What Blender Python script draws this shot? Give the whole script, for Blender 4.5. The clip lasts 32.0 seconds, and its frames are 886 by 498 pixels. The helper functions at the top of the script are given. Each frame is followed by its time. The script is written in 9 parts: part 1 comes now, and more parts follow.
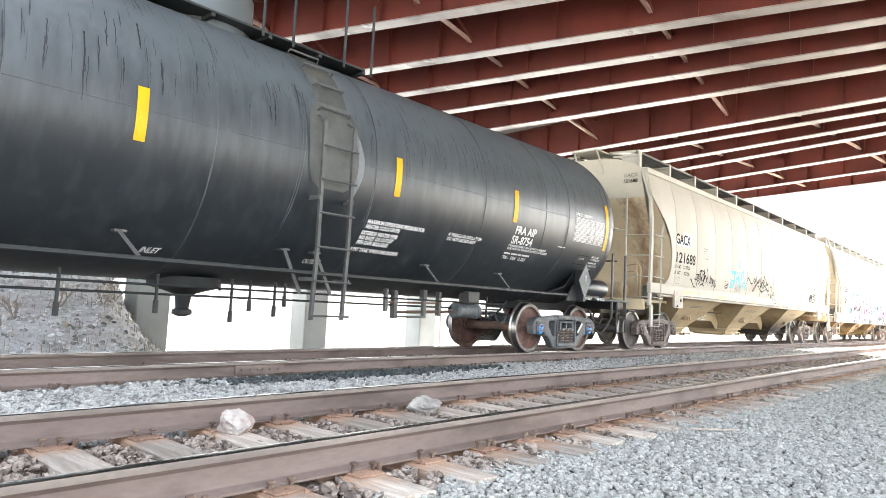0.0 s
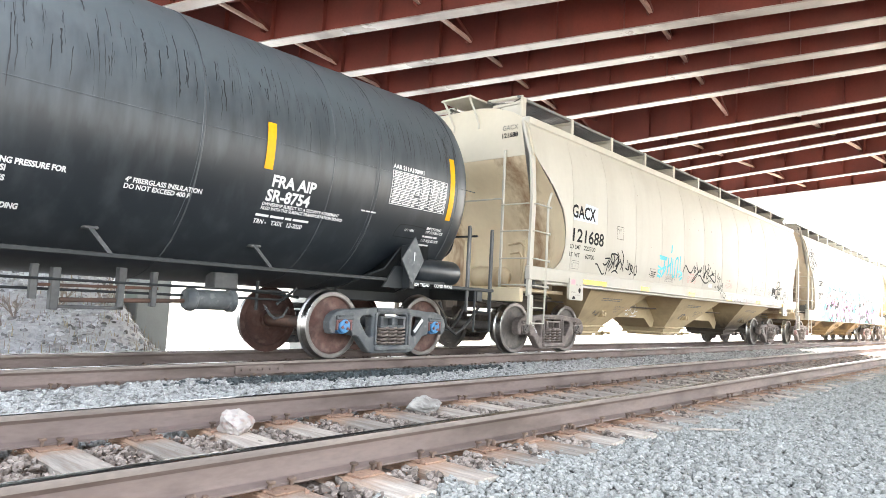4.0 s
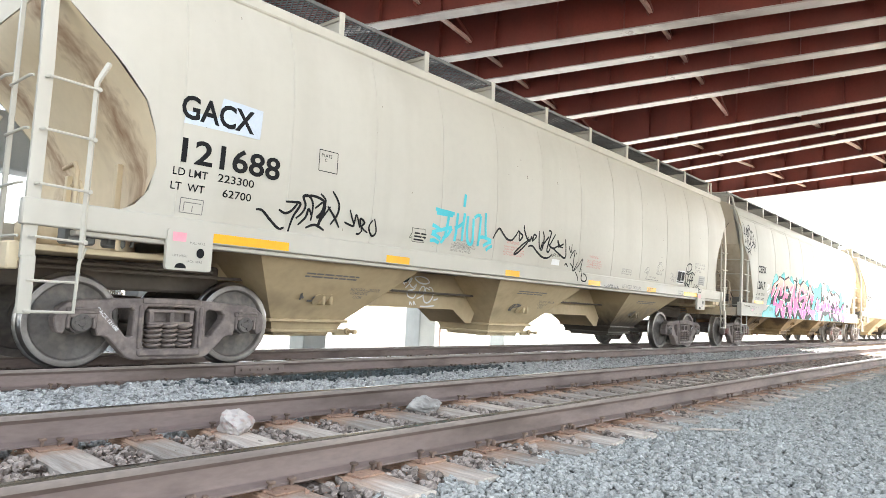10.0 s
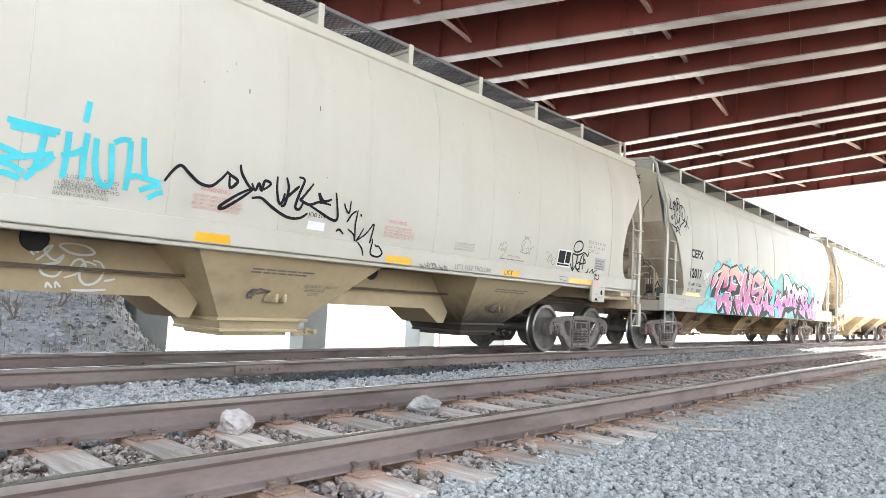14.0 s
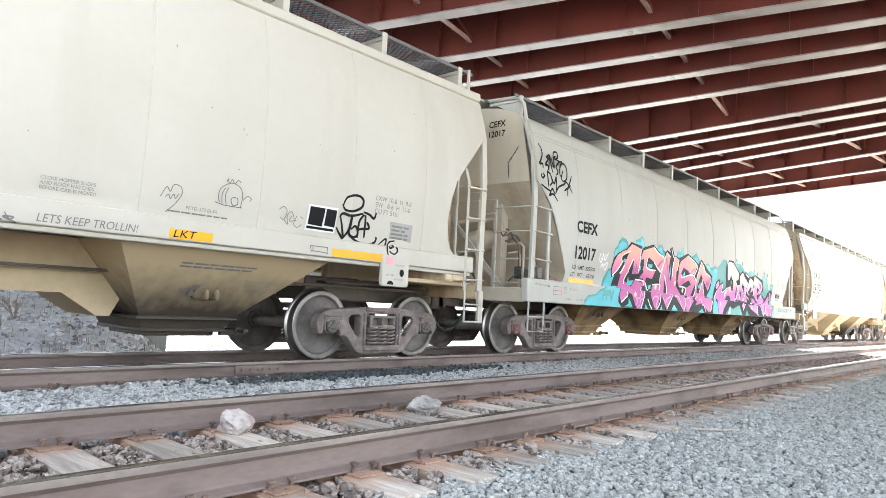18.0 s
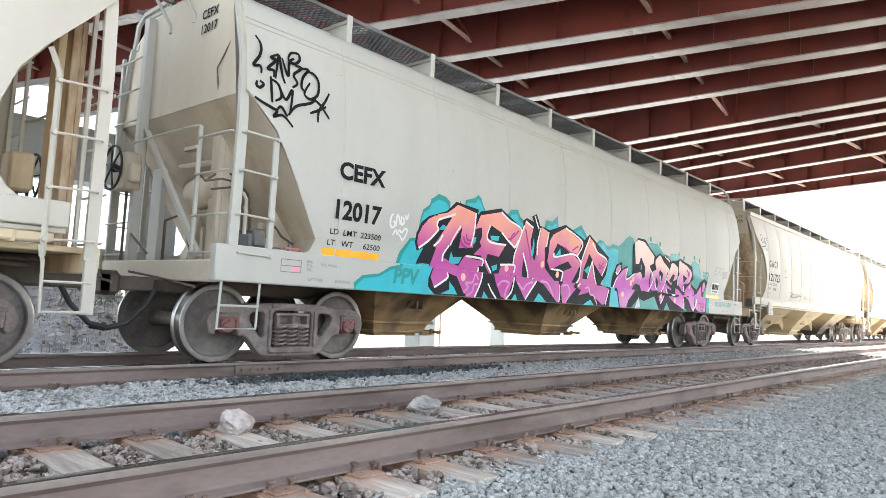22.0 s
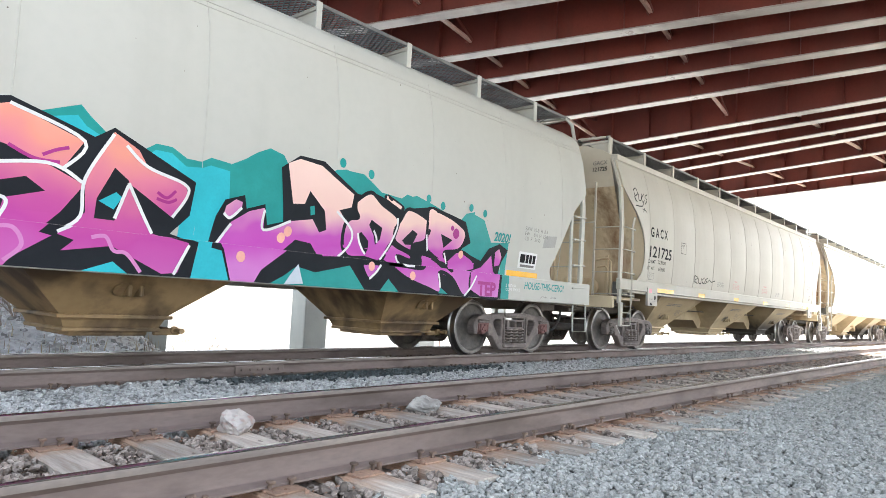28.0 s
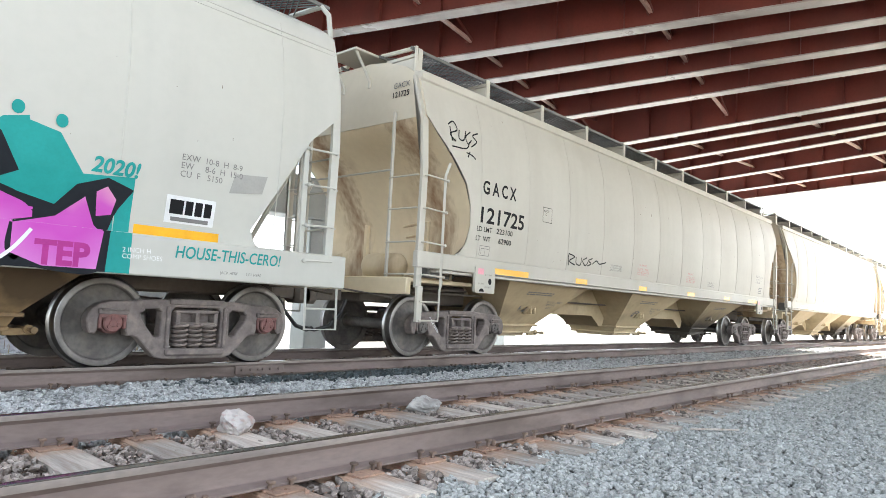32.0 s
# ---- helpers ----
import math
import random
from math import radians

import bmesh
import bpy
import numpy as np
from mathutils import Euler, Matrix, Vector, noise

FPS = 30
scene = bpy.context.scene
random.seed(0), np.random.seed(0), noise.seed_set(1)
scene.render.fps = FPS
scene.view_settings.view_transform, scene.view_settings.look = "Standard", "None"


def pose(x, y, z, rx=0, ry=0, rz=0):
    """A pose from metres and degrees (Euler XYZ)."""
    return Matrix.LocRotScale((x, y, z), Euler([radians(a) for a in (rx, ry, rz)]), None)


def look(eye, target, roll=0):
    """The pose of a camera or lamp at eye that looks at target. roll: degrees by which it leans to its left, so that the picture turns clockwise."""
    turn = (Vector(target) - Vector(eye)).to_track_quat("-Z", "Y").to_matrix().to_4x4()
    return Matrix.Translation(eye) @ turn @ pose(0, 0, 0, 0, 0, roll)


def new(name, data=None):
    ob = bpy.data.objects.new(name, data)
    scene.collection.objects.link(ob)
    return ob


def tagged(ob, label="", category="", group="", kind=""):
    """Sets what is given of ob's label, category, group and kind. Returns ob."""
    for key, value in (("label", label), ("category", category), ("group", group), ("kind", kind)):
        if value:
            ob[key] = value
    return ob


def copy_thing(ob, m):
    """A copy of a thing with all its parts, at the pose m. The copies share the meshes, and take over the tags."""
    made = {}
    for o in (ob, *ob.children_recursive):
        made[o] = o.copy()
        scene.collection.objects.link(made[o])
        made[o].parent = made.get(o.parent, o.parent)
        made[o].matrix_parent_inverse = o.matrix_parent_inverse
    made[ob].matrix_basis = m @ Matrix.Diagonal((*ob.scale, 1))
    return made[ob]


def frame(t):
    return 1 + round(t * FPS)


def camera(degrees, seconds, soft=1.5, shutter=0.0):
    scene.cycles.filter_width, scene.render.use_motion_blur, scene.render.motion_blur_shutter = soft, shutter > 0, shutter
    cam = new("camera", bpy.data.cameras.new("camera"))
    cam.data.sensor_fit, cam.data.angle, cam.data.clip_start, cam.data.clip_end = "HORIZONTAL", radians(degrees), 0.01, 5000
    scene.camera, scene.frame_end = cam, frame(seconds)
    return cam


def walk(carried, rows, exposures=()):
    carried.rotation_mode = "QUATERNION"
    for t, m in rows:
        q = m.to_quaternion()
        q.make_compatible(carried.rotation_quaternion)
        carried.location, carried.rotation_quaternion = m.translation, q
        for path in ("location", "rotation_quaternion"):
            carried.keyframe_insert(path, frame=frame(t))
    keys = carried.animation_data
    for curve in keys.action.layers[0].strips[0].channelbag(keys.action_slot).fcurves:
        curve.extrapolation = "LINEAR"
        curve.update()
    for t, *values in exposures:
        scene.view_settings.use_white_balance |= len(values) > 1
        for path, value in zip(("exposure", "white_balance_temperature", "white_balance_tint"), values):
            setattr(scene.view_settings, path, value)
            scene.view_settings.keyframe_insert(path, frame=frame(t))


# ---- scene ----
# Axes: x runs along the tracks, y across them towards the train, z up from the near track's rail tops.
cam = camera(66.94, 32.0, soft=0.5)
EYE = Vector((0, 0, 0.747))
AIM = Vector((math.cos(radians(41.68)) * math.cos(radians(4.751)), math.sin(radians(41.68)) * math.cos(radians(4.751)), math.sin(radians(4.751))))
VIEW = look(EYE, EYE + AIM, 2.943)
walk(cam, [(0.0, VIEW), (32.0, VIEW)], exposures=[(0.0, 3.08, 6600, 10), (1.0, 3.18, 6600, 10), (2.0, 3.33, 6550, 10), (3.0, 3.28, 6550, 10), (6.0, 2.8, 6650, 10), (9.0, 2.8, 6500, 9), (11.0, 2.57, 6400, 8), (13.0, 2.7, 6300, 9), (16.0, 2.6, 6250, 9), (17.0, 2.58, 6250, 9), (18.0, 2.78, 6250, 9), (19.0, 2.52, 6250, 9), (20.0, 2.4, 6250, 9), (23.0, 2.56, 6250, 9), (25.0, 2.55, 6250, 9), (28.0, 2.48, 6250, 9), (29.0, 2.5, 6250, 9), (31.0, 2.75, 6300, 9), (32.0, 2.55, 6250, 8)])

TRAIN_Y, TRAIN_Z = 7.915, -0.056     # middle of the train's track, its rail tops
NEAR_Y = 3.643                       # middle of the near track
DECK_Z = 7.2                         # underside of the bridge girders


def way_gone(t):
    """Metres that the train has rolled since the start."""
    return 1.1406 * t + 8.218e-3 * t * t - 5.333e-5 * t ** 3


# ---- sky, sun ----
SUN_WAY = Vector((-1.18, 0.22, -1.0)).normalized()
world = bpy.data.worlds.new("sky")
scene.world = world
world.use_nodes = True
wn = world.node_tree.nodes
sky = wn.new("ShaderNodeTexSky")
sky.sky_type = "NISHITA"
sky.sun_disc = False
sky.sun_elevation = math.asin(-SUN_WAY.z)
sky.sun_rotation = math.atan2(-SUN_WAY.x, -SUN_WAY.y)
sky.dust_density, sky.air_density, sky.ozone_density = 1.2, 0.9, 0.6
wn["Background"].inputs["Strength"].default_value = 0.135
haze = wn.new("ShaderNodeHueSaturation")        # a milky, hazy sky
haze.inputs["Saturation"].default_value = 0.42
world.node_tree.links.new(sky.outputs[0], haze.inputs["Color"])
world.node_tree.links.new(haze.outputs[0], wn["Background"].inputs[0])
sun = new("sun", bpy.data.lights.new("sun", "SUN"))
sun.data.energy, sun.data.angle, sun.data.color = 5.0, radians(0.55), (1.0, 0.97, 0.93)
sun.matrix_world = look((0, 0, 40), Vector((0, 0, 40)) + SUN_WAY)


# ---- materials ----
def material(name, color, second=None, rough=0.6, metal=0.0, grain=30.0, patch=1.5, bump=0.2, depth=0.01, random=0.0,
             streak=None, dirt=None, stretch=(1, 1, 1), spec=0.5, rough_spread=0.12, mix=(0.35, 0.65), fine_amount=0.45):
    """Two-scale noise colour, relief, per-object variation; streak=(colour, amount, x scale, z scale) runs down; dirt=(colour, amount, low, high) in blotches."""
    m = bpy.data.materials.new(name)
    m.use_nodes = True
    t = m.node_tree
    n, l = t.nodes, t.links
    b = n["Principled BSDF"]
    b.inputs["Metallic"].default_value = metal
    b.inputs["Specular IOR Level"].default_value = spec
    co = n.new("ShaderNodeTexCoord")
    mp = n.new("ShaderNodeMapping")
    mp.inputs["Scale"].default_value = stretch
    l.new(co.outputs["Object"], mp.inputs[0])

    def tex(scale, detail=5.0, source=mp):
        x = n.new("ShaderNodeTexNoise")
        x.inputs["Scale"].default_value, x.inputs["Detail"].default_value = scale, detail
        l.new(source.outputs[0], x.inputs["Vector"])
        return x.outputs["Fac"]

    def ramp(fac, lo, hi):
        r = n.new("ShaderNodeMapRange")
        r.inputs["From Min"].default_value, r.inputs["From Max"].default_value = lo, hi
        l.new(fac, r.inputs["Value"])
        return r.outputs[0]

    def blend(fac, a, c, amount=1.0):
        x = n.new("ShaderNodeMix")
        x.data_type = "RGBA"
        f = n.new("ShaderNodeMath")
        f.operation = "MULTIPLY"
        f.inputs[1].default_value = amount
        l.new(fac, f.inputs[0])
        l.new(f.outputs[0], x.inputs["Factor"])
        for s, v in (("A", a), ("B", c)):
            sock = [i for i in x.inputs if i.name == s and i.type == "RGBA"][0]
            if isinstance(v, tuple):
                sock.default_value = (*v, 1)
            else:
                l.new(v, sock)
        return [o for o in x.outputs if o.type == "RGBA"][0]

    second = second or tuple(c * 0.72 for c in color)
    fine, broad = tex(grain), tex(patch)
    col = blend(ramp(broad, *mix), color, second)
    col = blend(ramp(fine, 0.4, 0.75), col, tuple(c * 0.6 for c in second), fine_amount)
    if streak:
        sm = n.new("ShaderNodeMapping")
        sm.inputs["Scale"].default_value = (streak[2], streak[2], streak[3])
        l.new(co.outputs["Object"], sm.inputs[0])
        col = blend(ramp(tex(1.0, 6.0, sm), streak[4] if len(streak) > 4 else 0.55, streak[5] if len(streak) > 5 else 0.72), col, streak[0], streak[1])
    if dirt:
        col = blend(ramp(tex(patch * 2.3, 8.0), dirt[2], dirt[3]), col, dirt[0], dirt[1])
    if random:
        oi = n.new("ShaderNodeObjectInfo")
        hs = n.new("ShaderNodeHueSaturation")
        r = n.new("ShaderNodeMapRange")
        r.inputs["To Min"].default_value, r.inputs["To Max"].default_value = 1 - random, 1 + random
        l.new(oi.outputs["Random"], r.inputs["Value"])
        l.new(r.outputs[0], hs.inputs["Value"])
        l.new(col, hs.inputs["Color"])
        col = hs.outputs[0]
    l.new(col, b.inputs["Base Color"])
    rr = n.new("ShaderNodeMapRange")
    rr.inputs["To Min"].default_value, rr.inputs["To Max"].default_value = max(rough - rough_spread, 0.03), min(rough + rough_spread, 1)
    l.new(broad, rr.inputs["Value"])
    l.new(rr.outputs[0], b.inputs["Roughness"])
    if bump:
        bp = n.new("ShaderNodeBump")
        bp.inputs["Strength"].default_value, bp.inputs["Distance"].default_value = bump, depth
        l.new(fine, bp.inputs["Height"])
        l.new(bp.outputs[0], b.inputs["Normal"])
    return m


def island_material(name, colors, rough=0.8, bump=0.3):
    """Loose pieces in one mesh, each of its own tone."""
    m = bpy.data.materials.new(name)
    m.use_nodes = True
    n, l = m.node_tree.nodes, m.node_tree.links
    b = n["Principled BSDF"]
    b.inputs["Roughness"].default_value = rough
    g = n.new("ShaderNodeNewGeometry")
    r = n.new("ShaderNodeValToRGB")
    for i, c in enumerate(colors):
        e = r.color_ramp.elements[i] if i < 2 else r.color_ramp.elements.new(0.5)
        e.position, e.color = i / (len(colors) - 1), (*c, 1)
    l.new(g.outputs["Random Per Island"], r.inputs[0])
    co = n.new("ShaderNodeTexCoord")
    x = n.new("ShaderNodeTexNoise")
    x.inputs["Scale"].default_value = 60
    l.new(co.outputs["Object"], x.inputs["Vector"])
    mx = n.new("ShaderNodeMix")
    mx.data_type, mx.blend_type = "RGBA", "MULTIPLY"
    mx.inputs["Factor"].default_value = 0.6
    socks = [i for i in mx.inputs if i.type == "RGBA"]
    l.new(r.outputs[0], socks[0])
    mr = n.new("ShaderNodeMapRange")
    mr.inputs["From Min"].default_value, mr.inputs["From Max"].default_value = 0.3, 0.7
    mr.inputs["To Min"].default_value, mr.inputs["To Max"].default_value = 0.45, 1.35
    l.new(x.outputs["Fac"], mr.inputs["Value"])
    l.new(mr.outputs[0], socks[1])
    l.new([o for o in mx.outputs if o.type == "RGBA"][0], b.inputs["Base Color"])
    bp = n.new("ShaderNodeBump")
    bp.inputs["Strength"].default_value, bp.inputs["Distance"].default_value = bump, 0.005
    l.new(x.outputs["Fac"], bp.inputs["Height"])
    l.new(bp.outputs[0], b.inputs["Normal"])
    return m


STEEL_RUN = material("bright_rail_steel", (0.3, 0.29, 0.275), (0.17, 0.16, 0.15), 0.24, 1.0, 60, 3, 0.05, 0.002)
RAIL_TOP = material("dull_rail_head", (0.288, 0.24, 0.204), (0.204, 0.168, 0.144), 0.75, 0.0, 60, 3, 0.1, 0.003, stretch=(0.3, 1, 1))
RAIL = material("brown_rail_steel", (0.187, 0.144, 0.127), (0.246, 0.189, 0.163), 0.75, 0.0, 45, 2, 0.3, 0.004, stretch=(0.3, 1, 1), spec=0.2, dirt=((0.091, 0.068, 0.056), 0.6, 0.5, 0.7))
TIE_PLATE = material("rust_dusted_tie_plate", (0.374, 0.237, 0.16), (0.264, 0.165, 0.116), 0.9, 0, 40, 5, 0.3, 0.004, random=0.25)
PLATE = material("rusty_plate", (0.2, 0.135, 0.1), (0.14, 0.1, 0.075), 0.85, 0, 50, 6, 0.3, 0.004, random=0.3)
TIE = material("weathered_tie_wood", (0.638, 0.567, 0.484), (0.418, 0.369, 0.314), 0.9, 0, 30, 3, 0.9, 0.012, random=0.28, stretch=(4, 0.35, 4), dirt=((0.3, 0.215, 0.155), 0.5, 0.48, 0.66))


def rust_by_rails(mat, color, amount):
    """Rust washed over the wood on both sides of each rail."""
    n, l = mat.node_tree.nodes, mat.node_tree.links
    b = n["Principled BSDF"]
    old = b.inputs["Base Color"].links[0].from_socket
    co, sep, nz = n.new("ShaderNodeTexCoord"), n.new("ShaderNodeSeparateXYZ"), n.new("ShaderNodeTexNoise")
    l.new(co.outputs["Object"], sep.inputs[0])
    l.new(co.outputs["Object"], nz.inputs["Vector"])
    nz.inputs["Scale"].default_value, nz.inputs["Detail"].default_value = 9, 5
    value = sep.outputs["Y"]
    for how, by in (("ABSOLUTE", 0), ("SUBTRACT", 0.7525), ("ABSOLUTE", 0)):
        m = n.new("ShaderNodeMath")
        m.operation = how
        l.new(value, m.inputs[0])
        m.inputs[1].default_value = by
        value = m.outputs[0]
    add, mr, mx = n.new("ShaderNodeMath"), n.new("ShaderNodeMapRange"), n.new("ShaderNodeMix")
    add.operation = "MULTIPLY_ADD"
    l.new(nz.outputs["Fac"], add.inputs[0])
    add.inputs[1].default_value = 0.35
    l.new(value, add.inputs[2])
    for name, v in (("From Min", 0.28), ("From Max", 0.56), ("To Min", amount), ("To Max", 0)):
        mr.inputs[name].default_value = v
    l.new(add.outputs[0], mr.inputs["Value"])
    mx.data_type = "RGBA"
    l.new(mr.outputs[0], mx.inputs["Factor"])
    socks = [i for i in mx.inputs if i.type == "RGBA"]
    l.new(old, socks[0])
    socks[1].default_value = (*color, 1)
    l.new([o for o in mx.outputs if o.type == "RGBA"][0], b.inputs["Base Color"])


rust_by_rails(TIE, (0.46, 0.26, 0.15), 0.8)
BALLAST_BED = material("ballast_bed", (0.22, 0.214, 0.19), (0.16, 0.155, 0.136), 0.95, 0, 26, 0.7, 1.0, 0.05)
STONES = island_material("ballast_stone", [(0.25, 0.25, 0.225), (0.36, 0.36, 0.325), (0.47, 0.47, 0.43), (0.31, 0.308, 0.278), (0.41, 0.41, 0.375)])
STONES_PALE = island_material("pale_ballast_stone", [(0.22, 0.215, 0.2), (0.4, 0.395, 0.37), (0.56, 0.555, 0.525), (0.3, 0.295, 0.275), (0.48, 0.475, 0.445)])
RUBBLE = island_material("bank_rubble_stone", [(0.3, 0.3, 0.3), (0.62, 0.62, 0.62), (0.78, 0.78, 0.78), (0.46, 0.46, 0.45), (0.14, 0.135, 0.125)])
STAINED_BED = material("rust_stained_bed", (0.24, 0.175, 0.13), (0.17, 0.13, 0.1), 0.95, 0, 30, 1.5, 1.0, 0.04, dirt=((0.36, 0.18, 0.1), 0.5, 0.5, 0.68))
STONES_BROWN = island_material("stained_ballast_stone", [(0.11, 0.088, 0.07), (0.22, 0.178, 0.145), (0.36, 0.3, 0.25), (0.16, 0.125, 0.1), (0.44, 0.375, 0.32)])
STONES_RUST = island_material("rust_dusted_stone", [(0.2, 0.11, 0.07), (0.4, 0.23, 0.15), (0.52, 0.34, 0.24), (0.3, 0.18, 0.125)])
STONES_WET = island_material("oily_ballast_stone", [(0.03, 0.04, 0.04), (0.08, 0.1, 0.1), (0.05, 0.055, 0.055)], 0.35)
ROCK = material("pale_rock", (0.56, 0.51, 0.46), (0.4, 0.35, 0.31), 0.9, 0, 14, 7, 1.0, 0.03, dirt=((0.38, 0.2, 0.17), 0.6, 0.54, 0.64))
ROCK_GREY = material("pale_grey_rock", (0.5, 0.47, 0.42), (0.36, 0.335, 0.3), 0.9, 0, 14, 7, 1.0, 0.03)
OIL = material("oily_mud", (0.1, 0.066, 0.038), (0.045, 0.033, 0.022), 0.35, 0, 20, 3, 0.6, 0.01)
CONCRETE = material("pier_concrete", (0.33, 0.345, 0.33), (0.28, 0.295, 0.28), 0.85, 0, 20, 0.7, 0.2, 0.01, streak=((0.33, 0.33, 0.31), 0.4, 2.0, 0.2), fine_amount=0.15)
DECK = material("deck_concrete", (0.34, 0.32, 0.3), (0.27, 0.25, 0.23), 0.9, 0, 12, 0.5, 0.2, 0.01)
RED = material("red_oxide_girder_paint", (0.228, 0.055, 0.04), (0.165, 0.045, 0.036), 0.6, 0, 14, 0.35, 0.1, 0.006, streak=((0.1, 0.04, 0.034), 0.55, 1.2, 0.35), dirt=((0.12, 0.05, 0.04), 0.5, 0.52, 0.75), fine_amount=0.2, spec=0.3)
# flange made paler than the web, holding bounced ground light in its colour
FLANGE = material("pale_girder_flange", (0.33, 0.29, 0.275), (0.45, 0.415, 0.4), 0.3, 0, 18, 0.5, 0.1, 0.005, dirt=((0.1, 0.065, 0.06), 0.6, 0.5, 0.68), fine_amount=0.25, rough_spread=0.16)
BRACE = material("brace_steel", (0.62, 0.5, 0.43), (0.5, 0.34, 0.28), 0.6, 0, 20, 1, 0.1, 0.004)
EARTH = material("embankment_earth", (0.68, 0.68, 0.67), (0.55, 0.55, 0.54), 0.95, 0, 5, 0.6, 1.0, 0.1, dirt=((0.26, 0.23, 0.185), 0.6, 0.54, 0.68))
FAR_GROUND = material("dry_ground", (0.495, 0.45, 0.387), (0.423, 0.378, 0.315), 0.95, 0, 4, 0.2, 0.6, 0.05)
TWIG = material("dry_twig", (0.24, 0.2, 0.17), (0.34, 0.28, 0.22), 0.9, 0, 30, 5, 0.2, 0.004)
TAN_TWIG = material("tan_dry_twig", (0.46, 0.33, 0.2), (0.36, 0.26, 0.16), 0.9, 0, 30, 5, 0.2, 0.004)
GRASS = material("straw_grass", (0.5, 0.42, 0.25), (0.36, 0.3, 0.19), 0.9, 0, 30, 3, 0.1, 0.004)

CREAM = material("cream_car_paint", (0.518, 0.488, 0.416), (0.482, 0.451, 0.382), 0.6, 0, 9, 0.35, 0.02, 0.003, streak=((0.368, 0.331, 0.262), 0.35, 2.2, 0.12, 0.5, 0.8), dirt=((0.423, 0.391, 0.317), 0.3, 0.48, 0.78), spec=0.25, fine_amount=0.07)
CREAM_DIRTY = material("dusty_cream_paint", (0.72, 0.6, 0.4), (0.64, 0.52, 0.34), 0.65, 0, 10, 0.7, 0.05, 0.004, streak=((0.26, 0.15, 0.075), 0.8, 1.1, 0.22, 0.57, 0.69), fine_amount=0.12, spec=0.25)
CHUTE = material("grimy_tan_chute_paint", (0.53, 0.42, 0.26), (0.45, 0.345, 0.205), 0.65, 0, 10, 0.6, 0.05, 0.004, streak=((0.12, 0.09, 0.065), 0.6, 0.9, 0.6, 0.6, 0.75), dirt=((0.2, 0.15, 0.095), 0.5, 0.56, 0.75), fine_amount=0.2, spec=0.3)
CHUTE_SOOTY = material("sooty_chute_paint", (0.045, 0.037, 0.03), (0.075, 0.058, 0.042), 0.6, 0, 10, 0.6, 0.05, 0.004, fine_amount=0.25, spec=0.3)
CHUTE_BROWN = material("rusty_brown_chute_paint", (0.36, 0.245, 0.125), (0.27, 0.17, 0.08), 0.65, 0, 10, 0.6, 0.05, 0.004, streak=((0.08, 0.055, 0.035), 0.85, 1.3, 0.6, 0.48, 0.6), dirt=((0.09, 0.06, 0.04), 0.85, 0.5, 0.62), fine_amount=0.25, spec=0.3)
GREY = material("pale_grey_car_paint", (0.488, 0.478, 0.423), (0.46, 0.451, 0.4), 0.62, 0, 9, 0.35, 0.02, 0.003, streak=((0.35, 0.336, 0.294), 0.28, 2.2, 0.12, 0.5, 0.8), dirt=((0.405, 0.396, 0.35), 0.2, 0.5, 0.8), spec=0.2, fine_amount=0.07)
# end paint warmed in its colour to offset bluish sky light on the ends
END_WARM = material("warmed_end_paint", (0.6, 0.545, 0.43), (0.55, 0.495, 0.385), 0.65, 0, 9, 0.5, 0.03, 0.003, streak=((0.38, 0.32, 0.23), 0.4, 2.0, 0.15, 0.5, 0.78), spec=0.2, fine_amount=0.08)
GREY_DIRTY = material("dusty_grey_paint", (0.64, 0.575, 0.455), (0.56, 0.49, 0.38), 0.65, 0, 10, 0.7, 0.05, 0.004, streak=((0.26, 0.18, 0.11), 0.6, 1.1, 0.22, 0.55, 0.72), fine_amount=0.12, spec=0.25)
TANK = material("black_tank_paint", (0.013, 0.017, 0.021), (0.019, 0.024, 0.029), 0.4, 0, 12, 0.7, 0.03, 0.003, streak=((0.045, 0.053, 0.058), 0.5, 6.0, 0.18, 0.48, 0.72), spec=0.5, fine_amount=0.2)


def blend_above(mat, z0, z1, color, amount, ragged=1.0):
    """Blends a colour in above a ragged line, stronger towards the top."""
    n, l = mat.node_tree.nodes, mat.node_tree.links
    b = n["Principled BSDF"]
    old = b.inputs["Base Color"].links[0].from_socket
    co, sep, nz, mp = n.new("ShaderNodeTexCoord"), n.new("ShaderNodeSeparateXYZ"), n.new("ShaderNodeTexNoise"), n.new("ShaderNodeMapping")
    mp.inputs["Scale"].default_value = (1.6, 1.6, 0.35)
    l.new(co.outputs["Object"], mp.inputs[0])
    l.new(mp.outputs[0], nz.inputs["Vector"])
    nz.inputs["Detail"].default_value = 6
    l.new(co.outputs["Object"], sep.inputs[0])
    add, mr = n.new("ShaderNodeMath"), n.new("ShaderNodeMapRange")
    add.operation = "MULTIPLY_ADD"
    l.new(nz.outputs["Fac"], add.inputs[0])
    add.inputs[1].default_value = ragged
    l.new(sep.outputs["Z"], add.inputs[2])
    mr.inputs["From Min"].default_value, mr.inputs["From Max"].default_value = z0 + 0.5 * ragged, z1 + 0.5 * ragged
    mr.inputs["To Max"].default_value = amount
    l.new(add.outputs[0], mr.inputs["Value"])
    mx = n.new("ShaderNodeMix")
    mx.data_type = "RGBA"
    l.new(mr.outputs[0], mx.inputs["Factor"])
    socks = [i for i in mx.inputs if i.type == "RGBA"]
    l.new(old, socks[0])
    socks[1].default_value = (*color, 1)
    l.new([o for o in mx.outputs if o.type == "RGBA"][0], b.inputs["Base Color"])


